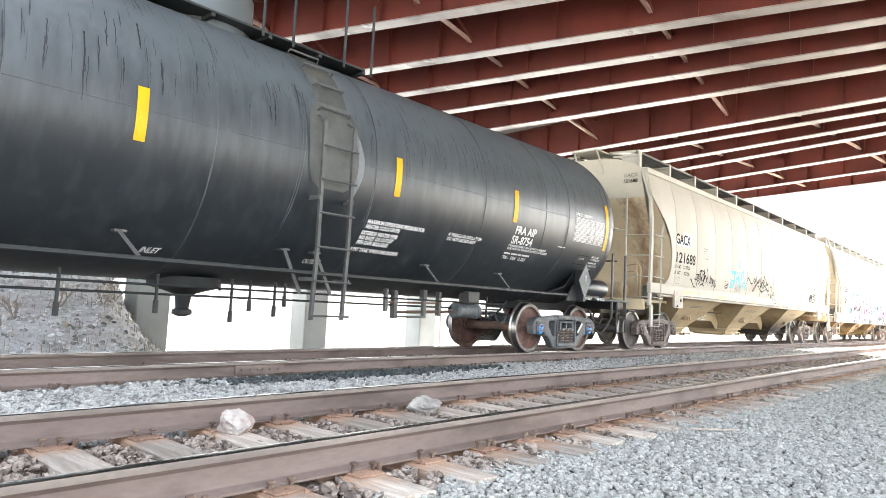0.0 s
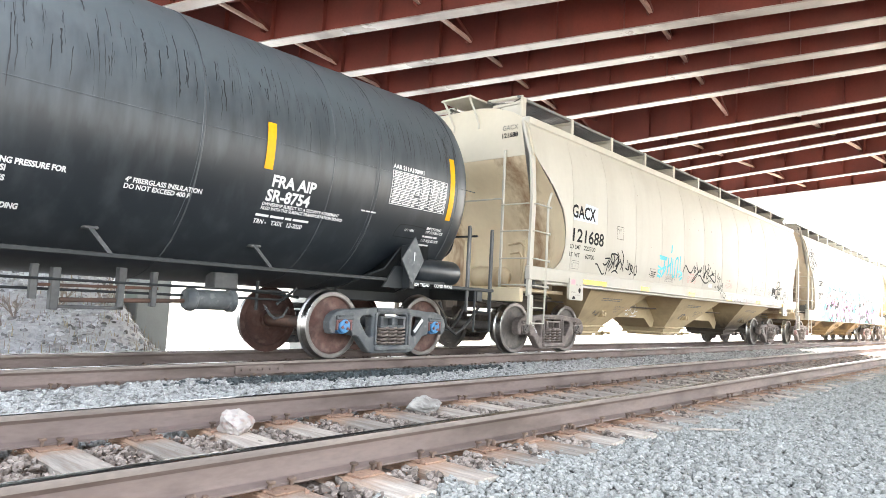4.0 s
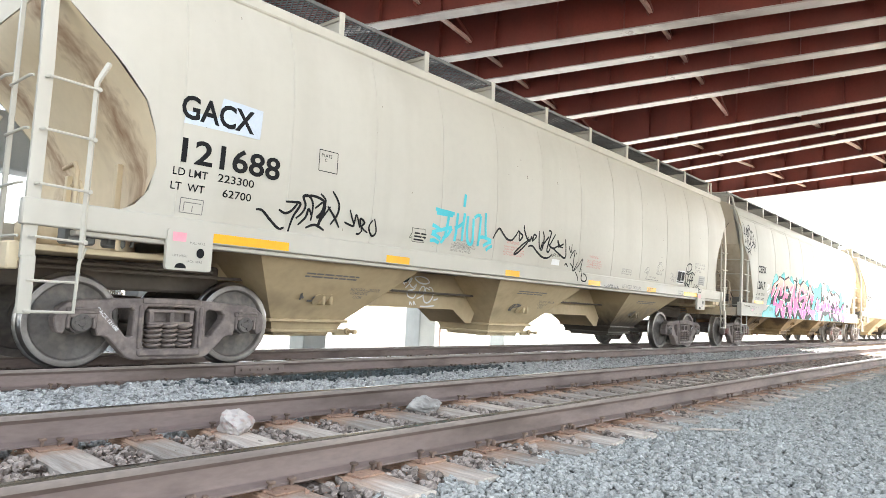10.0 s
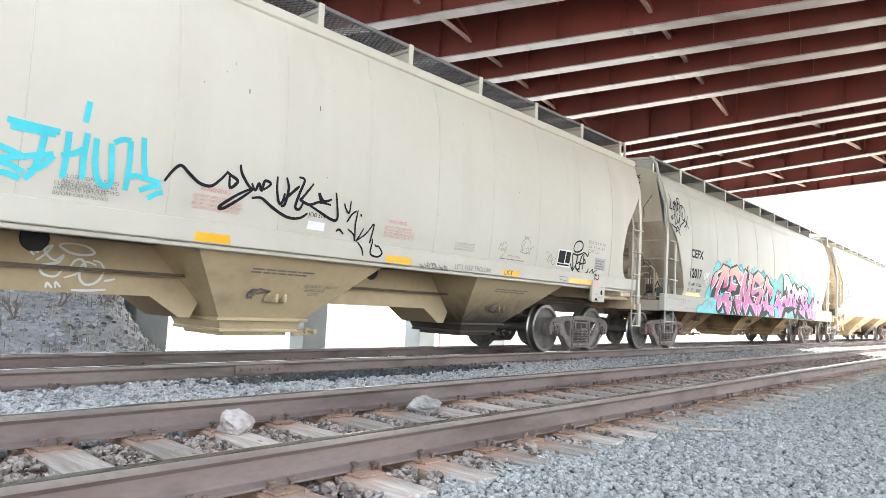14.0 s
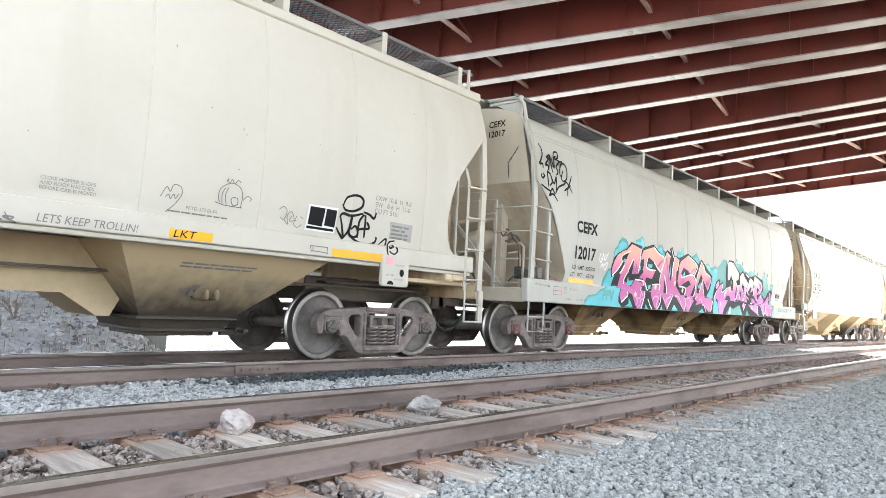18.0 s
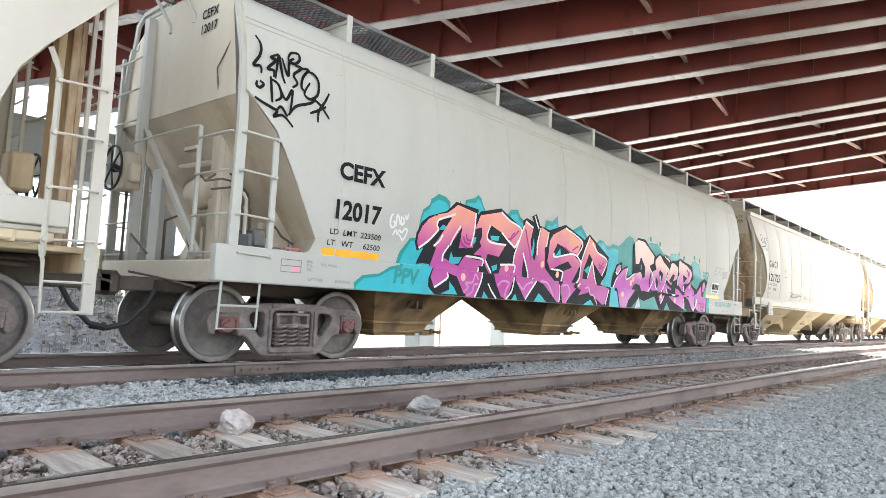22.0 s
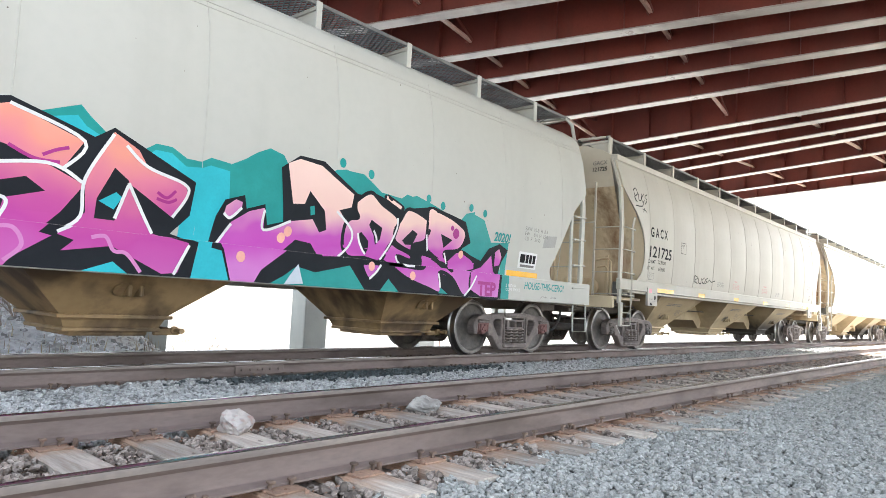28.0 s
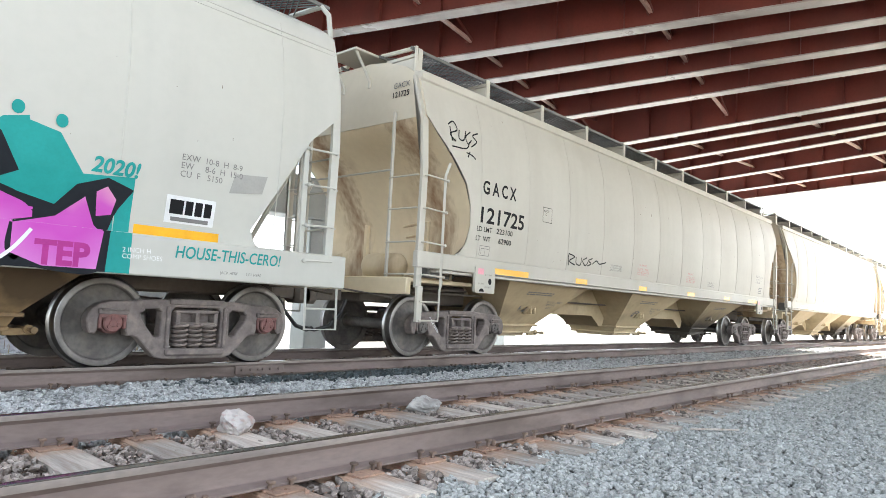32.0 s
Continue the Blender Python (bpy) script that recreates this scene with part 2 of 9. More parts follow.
# tank top paler: dust and sky sheen, both put into the colour
blend_above(TANK, 2.2, 3.3, (0.092, 0.11, 0.119), 0.9)
blend_above(CHUTE_SOOTY, 0.58, 1.06, (0.44, 0.345, 0.21), 0.97, 0.3)
LADDER_STEEL = material("dusty_ladder_steel", (0.09, 0.09, 0.087), (0.06, 0.06, 0.06), 0.6, 0, 25, 2, 0.15, 0.004)
SCUFFED_BAND = material("scuffed_jacket_band", (0.035, 0.041, 0.045), (0.09, 0.098, 0.104), 0.5, 0, 20, 2.5, 0.1, 0.003)
SCUFFED_PLATE = material("scuffed_dark_sheet", (0.06, 0.066, 0.062), (0.11, 0.115, 0.105), 0.6, 0, 14, 1.6, 0.15, 0.004, streak=((0.17, 0.175, 0.165), 0.6, 4, 0.3), dirt=((0.035, 0.035, 0.03), 0.6, 0.5, 0.7))
BARE_EDGE = material("rubbed_pale_edge", (0.18, 0.192, 0.204), (0.12, 0.132, 0.144), 0.45, 0, 18, 2.5, 0.1, 0.003)
PALE_RUN = material("chalky_run", (0.13, 0.142, 0.15), (0.05, 0.057, 0.062), 0.7, 0, 16, 3, 0.1, 0.002)
RUSTY_ROD = material("rusty_rod_steel", (0.144, 0.072, 0.048), (0.078, 0.051, 0.039), 0.7, 0, 22, 4, 0.2, 0.004)
SPECK = material("rust_speck", (0.16, 0.11, 0.08), (0.1, 0.08, 0.065), 0.8)
SPRING_STEEL = material("dusty_spring_steel", (0.27, 0.22, 0.19), (0.15, 0.12, 0.1), 0.6, 0, 30, 3, 0.2, 0.003)
BLACK = material("black_steel_paint", (0.02, 0.023, 0.025), (0.036, 0.038, 0.038), 0.55, 0, 25, 2, 0.15, 0.004, spec=0.3)
DRIP = material("tar_drip", (0.011, 0.012, 0.014), (0.022, 0.025, 0.028), 0.45, 0, 30, 3, 0.2, 0.004)
DUSTY_BAND = material("dusty_rub_band", (0.078, 0.081, 0.072), (0.051, 0.054, 0.05), 0.7, 0, 14, 1.5, 0.2, 0.004, streak=((0.138, 0.141, 0.135), 0.7, 3, 0.4), dirt=((0.072, 0.063, 0.045), 0.6, 0.5, 0.7))
FRAME_DUSTY = material("dusty_side_frame_steel", (0.22, 0.18, 0.16), (0.14, 0.115, 0.105), 0.8, 0, 25, 4, 0.4, 0.006, dirt=((0.3, 0.25, 0.21), 0.5, 0.52, 0.68))
FRAME_BLACK = material("dark_side_frame_steel", (0.06, 0.07, 0.075), (0.13, 0.135, 0.135), 0.6, 0, 25, 5, 0.3, 0.005, dirt=((0.22, 0.22, 0.21), 0.5, 0.55, 0.68))
WHEEL = material("dusty_wheel_steel", (0.165, 0.148, 0.132), (0.1, 0.088, 0.078), 0.75, 0, 25, 3.5, 0.25, 0.004, dirt=((0.24, 0.2, 0.165), 0.4, 0.5, 0.7))
WHEEL_RUST = material("rusty_wheel_steel", (0.15, 0.072, 0.055), (0.085, 0.047, 0.04), 0.75, 0, 25, 3.5, 0.3, 0.004, dirt=((0.26, 0.17, 0.13), 0.5, 0.5, 0.7))
TREAD = material("worn_wheel_tread", (0.5, 0.49, 0.47), (0.32, 0.3, 0.28), 0.3, 1.0, 25, 3, 0.08, 0.003)
RIM = material("scoured_wheel_rim", (0.3, 0.275, 0.25), (0.2, 0.178, 0.16), 0.5, 0.4, 25, 4, 0.15, 0.003)
CAP_BLUE = material("blue_bearing_paint", (0.06, 0.25, 0.5), (0.05, 0.19, 0.38), 0.5, 0, 25, 4, 0.1, 0.003)
CAP_RED = material("red_brown_bearing", (0.22, 0.09, 0.08), (0.15, 0.08, 0.07), 0.7, 0, 25, 4, 0.2, 0.003)
GRATE = material("galvanised_grating", (0.2, 0.2, 0.19), (0.14, 0.14, 0.13), 0.6, 0.3, 30, 2, 0.1, 0.003)
HOSE = material("black_rubber", (0.02, 0.02, 0.02), (0.035, 0.035, 0.033), 0.6, 0, 30, 3, 0.15, 0.003)
UNDER = material("grimy_underframe", (0.09, 0.075, 0.06), (0.15, 0.12, 0.095), 0.85, 0, 20, 2, 0.3, 0.006)


def fold_shading(mat, fold, wide, color, amount):
    """Brown fold shade and run-down wash put into the colour along both folds of a sheet, ragged at their edges; fold
    is how far they lie from the middle.
    """
    n, l = mat.node_tree.nodes, mat.node_tree.links
    b = n["Principled BSDF"]
    old = b.inputs["Base Color"].links[0].from_socket
    co, sep, nz, mp = n.new("ShaderNodeTexCoord"), n.new("ShaderNodeSeparateXYZ"), n.new("ShaderNodeTexNoise"), n.new("ShaderNodeMapping")
    mp.inputs["Scale"].default_value = (2.2, 2.2, 0.7)
    nz.inputs["Detail"].default_value = 6
    l.new(co.outputs["Object"], mp.inputs[0])
    l.new(mp.outputs[0], nz.inputs["Vector"])
    l.new(co.outputs["Object"], sep.inputs[0])
    mr = n.new("ShaderNodeMapRange")
    ab, off, ab2, wob = (n.new("ShaderNodeMath") for _ in range(4))
    ab.operation, off.operation, ab2.operation, wob.operation = "ABSOLUTE", "SUBTRACT", "ABSOLUTE", "MULTIPLY_ADD"
    l.new(sep.outputs["Y"], ab.inputs[0])
    l.new(ab.outputs[0], off.inputs[0])
    off.inputs[1].default_value = fold
    l.new(off.outputs[0], ab2.inputs[0])
    l.new(nz.outputs["Fac"], wob.inputs[0])
    wob.inputs[1].default_value = wide * 2.2
    l.new(ab2.outputs[0], wob.inputs[2])
    mr.inputs["From Min"].default_value, mr.inputs["From Max"].default_value = wide * 2.2, wide * 0.75
    mr.inputs["To Max"].default_value = amount
    l.new(wob.outputs[0], mr.inputs["Value"])
    mx = n.new("ShaderNodeMix")
    mx.data_type = "RGBA"
    l.new(mr.outputs[0], mx.inputs["Factor"])
    socks = [i for i in mx.inputs if i.type == "RGBA"]
    l.new(old, socks[0])
    socks[1].default_value = (*color, 1)
    l.new([o for o in mx.outputs if o.type == "RGBA"][0], b.inputs["Base Color"])


SLOPE = material("dusty_cream_slope", (0.74, 0.63, 0.44), (0.66, 0.54, 0.36), 0.65, 0, 10, 0.7, 0.05, 0.004, streak=((0.34, 0.22, 0.12), 0.45, 1.1, 0.22, 0.57, 0.72), fine_amount=0.1, spec=0.25)
fold_shading(SLOPE, 0.97, 0.3, (0.24, 0.125, 0.065), 0.9)
GREY_SLOPE = material("dusty_grey_slope", (0.62, 0.56, 0.45), (0.52, 0.45, 0.33), 0.65, 0, 10, 0.6, 0.05, 0.004, streak=((0.3, 0.22, 0.14), 0.5, 1.0, 0.3, 0.55, 0.72), fine_amount=0.12, spec=0.25)
fold_shading(GREY_SLOPE, 0.98, 0.22, (0.34, 0.25, 0.16), 0.6)


def paint(name, color, rough=0.5):
    return material(name, color, tuple(c * 0.88 for c in color), rough, 0, 40, 4, 0.05, 0.002, spec=0.2, fine_amount=0.15)


WHITE_INK = paint("white_stencil", (0.75, 0.75, 0.73))
BLACK_INK = paint("black_stencil", (0.007, 0.007, 0.008), 0.7)
GREY_INK = paint("faded_stencil", (0.2, 0.19, 0.18))
RED_INK = paint("faded_red_stencil", (0.55, 0.22, 0.2))
YELLOW = paint("yellow_reflector", (0.8, 0.4, 0.008), 0.35)
SMUDGE = paint("grey_smudge_paint", (0.36, 0.35, 0.32))
PALE_PATCH = paint("pale_blue_patch_paint", (0.55, 0.6, 0.66))
PINK_TAG = paint("pink_plate", (0.8, 0.35, 0.4))
TEAL = paint("teal_spray_paint", (0.015, 0.28, 0.255))
CYAN = paint("cyan_spray_paint", (0.03, 0.44, 0.5))
AQUA = paint("aqua_spray_paint", (0.07, 0.5, 0.56))
PEACH = paint("peach_spray_paint", (0.85, 0.42, 0.33))
SMOKE = paint("dark_spray_paint", (0.011, 0.013, 0.017), 0.7)


def mural_paint(name, stops):
    """Spray fade from peach at the top to magenta and lilac at the sill."""
    m = paint(name, (0.7, 0.2, 0.3))
    n, l = m.node_tree.nodes, m.node_tree.links
    co, sep, r = n.new("ShaderNodeTexCoord"), n.new("ShaderNodeSeparateXYZ"), n.new("ShaderNodeValToRGB")
    wob, add, mr = n.new("ShaderNodeTexNoise"), n.new("ShaderNodeMath"), n.new("ShaderNodeMapRange")
    wob.inputs["Scale"].default_value = 1.6
    l.new(co.outputs["Object"], wob.inputs["Vector"])
    l.new(co.outputs["Object"], sep.inputs[0])
    add.operation = "MULTIPLY_ADD"
    add.inputs[1].default_value = 0.7
    l.new(wob.outputs["Fac"], add.inputs[0])
    l.new(sep.outputs["Z"], add.inputs[2])
    mr.inputs["From Min"].default_value, mr.inputs["From Max"].default_value = 1.25, 2.75
    l.new(add.outputs[0], mr.inputs["Value"])
    for i, (p, c) in enumerate(stops):
        e = r.color_ramp.elements[i] if i < 2 else r.color_ramp.elements.new(p)
        e.position, e.color = p, (*c, 1)
    l.new(mr.outputs[0], r.inputs[0])
    l.new(r.outputs[0], n["Principled BSDF"].inputs["Base Color"])
    return m


MURAL = mural_paint("fading_pink_spray_paint", [(0.0, (0.5, 0.11, 0.37)), (0.25, (0.44, 0.05, 0.28)), (0.45, (0.5, 0.08, 0.28)), (0.66, (0.64, 0.18, 0.26)), (0.82, (0.74, 0.28, 0.21)), (1.0, (0.78, 0.36, 0.26))])
MURAL_PALE = mural_paint("peach_to_magenta_spray_paint", [(0.0, (0.56, 0.2, 0.5)), (0.3, (0.46, 0.06, 0.38)), (0.42, (0.48, 0.08, 0.4)), (0.56, (0.64, 0.3, 0.42)), (0.68, (0.76, 0.5, 0.43)), (1.0, (0.8, 0.56, 0.48))])
MAGENTA = paint("magenta_spray_paint", (0.38, 0.03, 0.22))
LILAC = paint("lilac_spray_paint", (0.6, 0.22, 0.47))


# ---- mesh helpers ----
class Shape:
    """Collects vertices and faces of one mesh."""

    def __init__(self):
        self.v, self.f, self.s = [], [], []

    def add(self, verts, faces, smooth=False):
        k = len(self.v)
        self.v += [tuple(p) for p in verts]
        self.f += [tuple(i + k for i in f) for f in faces]
        self.s += [smooth] * len(faces)
        return self

    def box(self, x0, x1, y0, y1, z0, z1, c=0.0):
        """A box, its edges chamfered by c."""
        if c <= 0:
            p = [(x, y, z) for x in (x0, x1) for y in (y0, y1) for z in (z0, z1)]
            return self.add(p, [(0, 1, 3, 2), (4, 6, 7, 5), (0, 4, 5, 1), (2, 3, 7, 6), (0, 2, 6, 4), (1, 5, 7, 3)])
        mid, half = ((x0 + x1) / 2, (y0 + y1) / 2, (z0 + z1) / 2), ((x1 - x0) / 2, (y1 - y0) / 2, (z1 - z0) / 2)
        p, idx = [], {}
        for sx in (-1, 1):
            for sy in (-1, 1):
                for sz in (-1, 1):
                    for a in range(3):
                        idx[sx, sy, sz, a] = len(p)
                        p.append(tuple(mid[i] + (sx, sy, sz)[i] * (half[i] - (0 if i == a else c)) for i in range(3)))
        f = []
        for a in range(3):
            b, d = [i for i in range(3) if i != a]
            for s in (-1, 1):
                q = []
                for sb, sd in ((-1, -1), (1, -1), (1, 1), (-1, 1)):
                    k = [0, 0, 0]
                    k[a], k[b], k[d] = s, sb, sd
                    q.append(idx[(*k, a)])
                f.append(tuple(q if (s > 0) == (a != 1) else q[::-1]))
            for sb in (-1, 1):
                for sd in (-1, 1):
                    k0, k1 = [0, 0, 0], [0, 0, 0]
                    k0[a], k0[b], k0[d] = -1, sb, sd
                    k1[a], k1[b], k1[d] = 1, sb, sd
                    f.append((idx[(*k0, b)], idx[(*k1, b)], idx[(*k1, d)], idx[(*k0, d)]))
        for sx in (-1, 1):
            for sy in (-1, 1):
                for sz in (-1, 1):
                    f.append(tuple(idx[sx, sy, sz, a] for a in range(3)))
        return self.add(p, f)

    def tube(self, points, r, n=8, smooth=True, caps=True):
        """A round bar along a polyline; r may be a list."""
        pts = [Vector(p) for p in points]
        rs = r if isinstance(r, (list, tuple)) else [r] * len(pts)
        verts, up = [], None
        for i, p in enumerate(pts):
            d = (pts[min(i + 1, len(pts) - 1)] - pts[max(i - 1, 0)]).normalized()
            if up is None:
                up = d.cross(Vector((0, 0, 1)) if abs(d.z) < 0.9 else Vector((0, 1, 0))).normalized()
            a = (up - d * up.dot(d)).normalized()
            b = d.cross(a)
            up = a
            verts += [p + rs[i] * (a * math.cos(2 * math.pi * j / n) + b * math.sin(2 * math.pi * j / n)) for j in range(n)]
        faces = [(i * n + j, i * n + (j + 1) % n, (i + 1) * n + (j + 1) % n, (i + 1) * n + j) for i in range(len(pts) - 1) for j in range(n)]
        self.add(verts, faces, smooth)
        if caps:
            k = len(self.v) - len(verts)
            self.f += [tuple(range(k + n - 1, k - 1, -1)), tuple(range(len(self.v) - n, len(self.v)))]
            self.s += [False, False]
        return self

    def prism(self, outline, along):
        """A flat outline pushed along a vector."""
        n, a = len(outline), Vector(along)
        p = [Vector(q) for q in outline]
        return self.add(p + [q + a for q in p], [tuple(range(n - 1, -1, -1)), tuple(range(n, 2 * n))] + [(i, (i + 1) % n, n + (i + 1) % n, n + i) for i in range(n)])

    def lathe(self, profile, axis="y", n=24, at=(0, 0, 0)):
        """A profile of (radius, along) turned round an axis through at."""
        v = []
        for r, h in profile:
            for j in range(n):
                c, s = r * math.cos(2 * math.pi * j / n), r * math.sin(2 * math.pi * j / n)
                q = {"x": (h, c, s), "y": (c, h, s), "z": (c, s, h)}[axis]
                v.append((q[0] + at[0], q[1] + at[1], q[2] + at[2]))
        return self.add(v, [(i * n + j, i * n + (j + 1) % n, (i + 1) * n + (j + 1) % n, (i + 1) * n + j) for i in range(len(profile) - 1) for j in range(n)], True)

    def mesh(self, name):
        me = bpy.data.meshes.new(name)
        me.from_pydata(self.v, [], self.f)
        me.polygons.foreach_set("use_smooth", self.s)
        bm = bmesh.new()
        bm.from_mesh(me)
        bmesh.ops.recalc_face_normals(bm, faces=bm.faces)
        bm.to_mesh(me)
        bm.free()
        me.set_sharp_from_angle(angle=radians(40))
        return me


def part(name, shape, mat, parent=None, label="", at=None):
    """Links a Shape (or a ready mesh) as one mesh object under a thing or a part."""
    me = shape if isinstance(shape, bpy.types.Mesh) else shape.mesh(name)
    if mat and not me.materials:
        me.materials.append(mat)
    ob = new(name, me)
    ob.parent = parent
    if at is not None:
        ob.matrix_basis = at if isinstance(at, Matrix) else Matrix.Translation(at)
    return tagged(ob, label)


def raw_mesh(name, verts, faces, mat, smooth=False):
    """One mesh straight from arrays."""
    me = bpy.data.meshes.new(name)
    me.from_pydata(np.asarray(verts).tolist(), [], np.asarray(faces).tolist())
    me.materials.append(mat)
    if smooth:
        me.polygons.foreach_set("use_smooth", [True] * len(me.polygons))
    return me


def step(a, b, x):
    t = np.clip((np.asarray(x, float) - a) / (b - a), 0, 1)
    return t * t * (3 - 2 * t)


# ---- ground ----
rng = np.random.default_rng(7)


def ground_height(x, y):
    """Ballast bench, then a rubble bank behind the piers that falls away along the tracks."""
    z = -0.27 - 3.6 * step(10.2, 30, y) + 0.0 * x
    bank = step(15, 33, y) * 6.3 * (1 - step(10.6, 15.0, x - 0.3 * (y - 28))) * (1 - step(60, 90, y))
    return z + bank + 0.07 * (np.sin(x * 1.7 + y) + np.sin(x * 0.63 - 1.3 * y)) * step(14, 22, y)


def spread(lo, fine0, fine1, hi, n_fine, n_out):
    a = fine0 - (fine0 - lo) * np.linspace(1, 0, n_out, endpoint=False) ** 3
    b = fine1 + (hi - fine1) * np.linspace(0, 1, n_out + 1)[1:] ** 3
    return np.concatenate([a, np.linspace(fine0, fine1, n_fine), b])


gx, gy = spread(-900, -10, 50, 1500, 121, 14), spread(-900, -6, 44, 1500, 101, 14)
GX, GY = np.meshgrid(gx, gy, indexing="ij")
GZ = ground_height(GX, GY)
nx, ny = GX.shape
ids = np.arange(nx * ny).reshape(nx, ny)
quads = np.stack([ids[:-1, :-1], ids[1:, :-1], ids[1:, 1:], ids[:-1, 1:]], -1).reshape(-1, 4)
gm = raw_mesh("ground", np.stack([GX, GY, GZ], -1).reshape(-1, 3), quads, BALLAST_BED, True)
gm.materials.append(FAR_GROUND)
gm.materials.append(EARTH)
gm.materials.append(STAINED_BED)
cxs, cys = (GX[:-1, :-1] + GX[1:, 1:]).ravel() / 2, (GY[:-1, :-1] + GY[1:, 1:]).ravel() / 2
gm.polygons.foreach_set("material_index", np.where((cys > 2.4) & (cys < 5.0) & (cxs < 46), 3, np.where((cys > 17) & (cxs < 45) & (cys < 60), 2, np.where((cys > 10.4) | (cxs > 34) | (cxs < -9) | (cys < -2.5), 1, 0))).astype(np.int32))
tagged(new("ground", gm), "grey crushed-stone ballast bench with dry rubble bank beyond", "ground", kind="structure")

ICO = [(0, 0.526, 0.851), (0, -0.526, 0.851), (0, 0.526, -0.851), (0, -0.526, -0.851), (0.526, 0.851, 0), (-0.526, 0.851, 0),
       (0.526, -0.851, 0), (-0.526, -0.851, 0), (0.851, 0, 0.526), (-0.851, 0, 0.526), (0.851, 0, -0.526), (-0.851, 0, -0.526)]
ICO_F = [(0, 1, 8), (0, 8, 4), (0, 4, 5), (0, 5, 9), (0, 9, 1), (1, 6, 8), (8, 6, 10), (8, 10, 4), (4, 10, 2), (4, 2, 5),
         (5, 2, 11), (5, 11, 9), (9, 11, 7), (9, 7, 1), (1, 7, 6), (3, 6, 7), (3, 7, 11), (3, 11, 2), (3, 2, 10), (3, 10, 6)]


def stones(name, x, y, z, size, mat, label, parent=None):
    """Broken stones at the given places, one mesh."""
    n = len(x)
    base = np.array(ICO)
    v = base[None] * (1 + rng.uniform(-0.45, 0.35, (n, 12, 1)))
    v = v * (size[:, None] * np.array([1.1, 1.1, 0.8]) * rng.uniform(0.6, 1.3, (n, 3)))[:, None, :]
    a, b = rng.uniform(0, 6.28, n), rng.uniform(-0.7, 0.7, n)
    ca, sa, cb, sb = np.cos(a), np.sin(a), np.cos(b), np.sin(b)
    X, Y, Z = v[..., 0].copy(), v[..., 1].copy(), v[..., 2].copy()
    X, Z = X * cb[:, None] - Z * sb[:, None], X * sb[:, None] + Z * cb[:, None]
    X, Y = X * ca[:, None] - Y * sa[:, None], X * sa[:, None] + Y * ca[:, None]
    P = np.stack([X + np.asarray(x)[:, None], Y + np.asarray(y)[:, None], Z + np.asarray(z)[:, None]], -1).reshape(-1, 3)
    F = (np.array(ICO_F)[None] + 12 * np.arange(n)[:, None, None]).reshape(-1, 3)
    return tagged(new(name, raw_mesh(name, P, F, mat)), label, "ballast", kind="stuff")


# ---- tracks ----
TIE_STEP = 0.535


def rail_profile(y):
    half = [(0.076, -0.186), (0.076, -0.174), (0.02, -0.158), (0.009, -0.14), (0.009, -0.06), (0.03, -0.042), (0.0375, -0.034), (0.0375, -0.016), (0.0365, -0.009), (0.0335, -0.0035), (0.025, -0.0006), (0.014, 0.0)]
    return [(y + a, b) for a, b in half] + [(y - a, b) for a, b in half[::-1]]


def rail_mesh(x0, x1):
    s = Shape().prism([(x0, y, z) for y, z in rail_profile(0)], (x1 - x0, 0, 0))
    me = s.mesh("rail")
    me.materials.append(RAIL)
    me.materials.append(STEEL_RUN)
    me.materials.append(RAIL_TOP)
    me.polygons.foreach_set("material_index", [0 if p.center.z < -0.045 or p.normal.z < -0.3 else 1 if p.center.z > -0.003 else 2 for p in me.polygons])
    return me


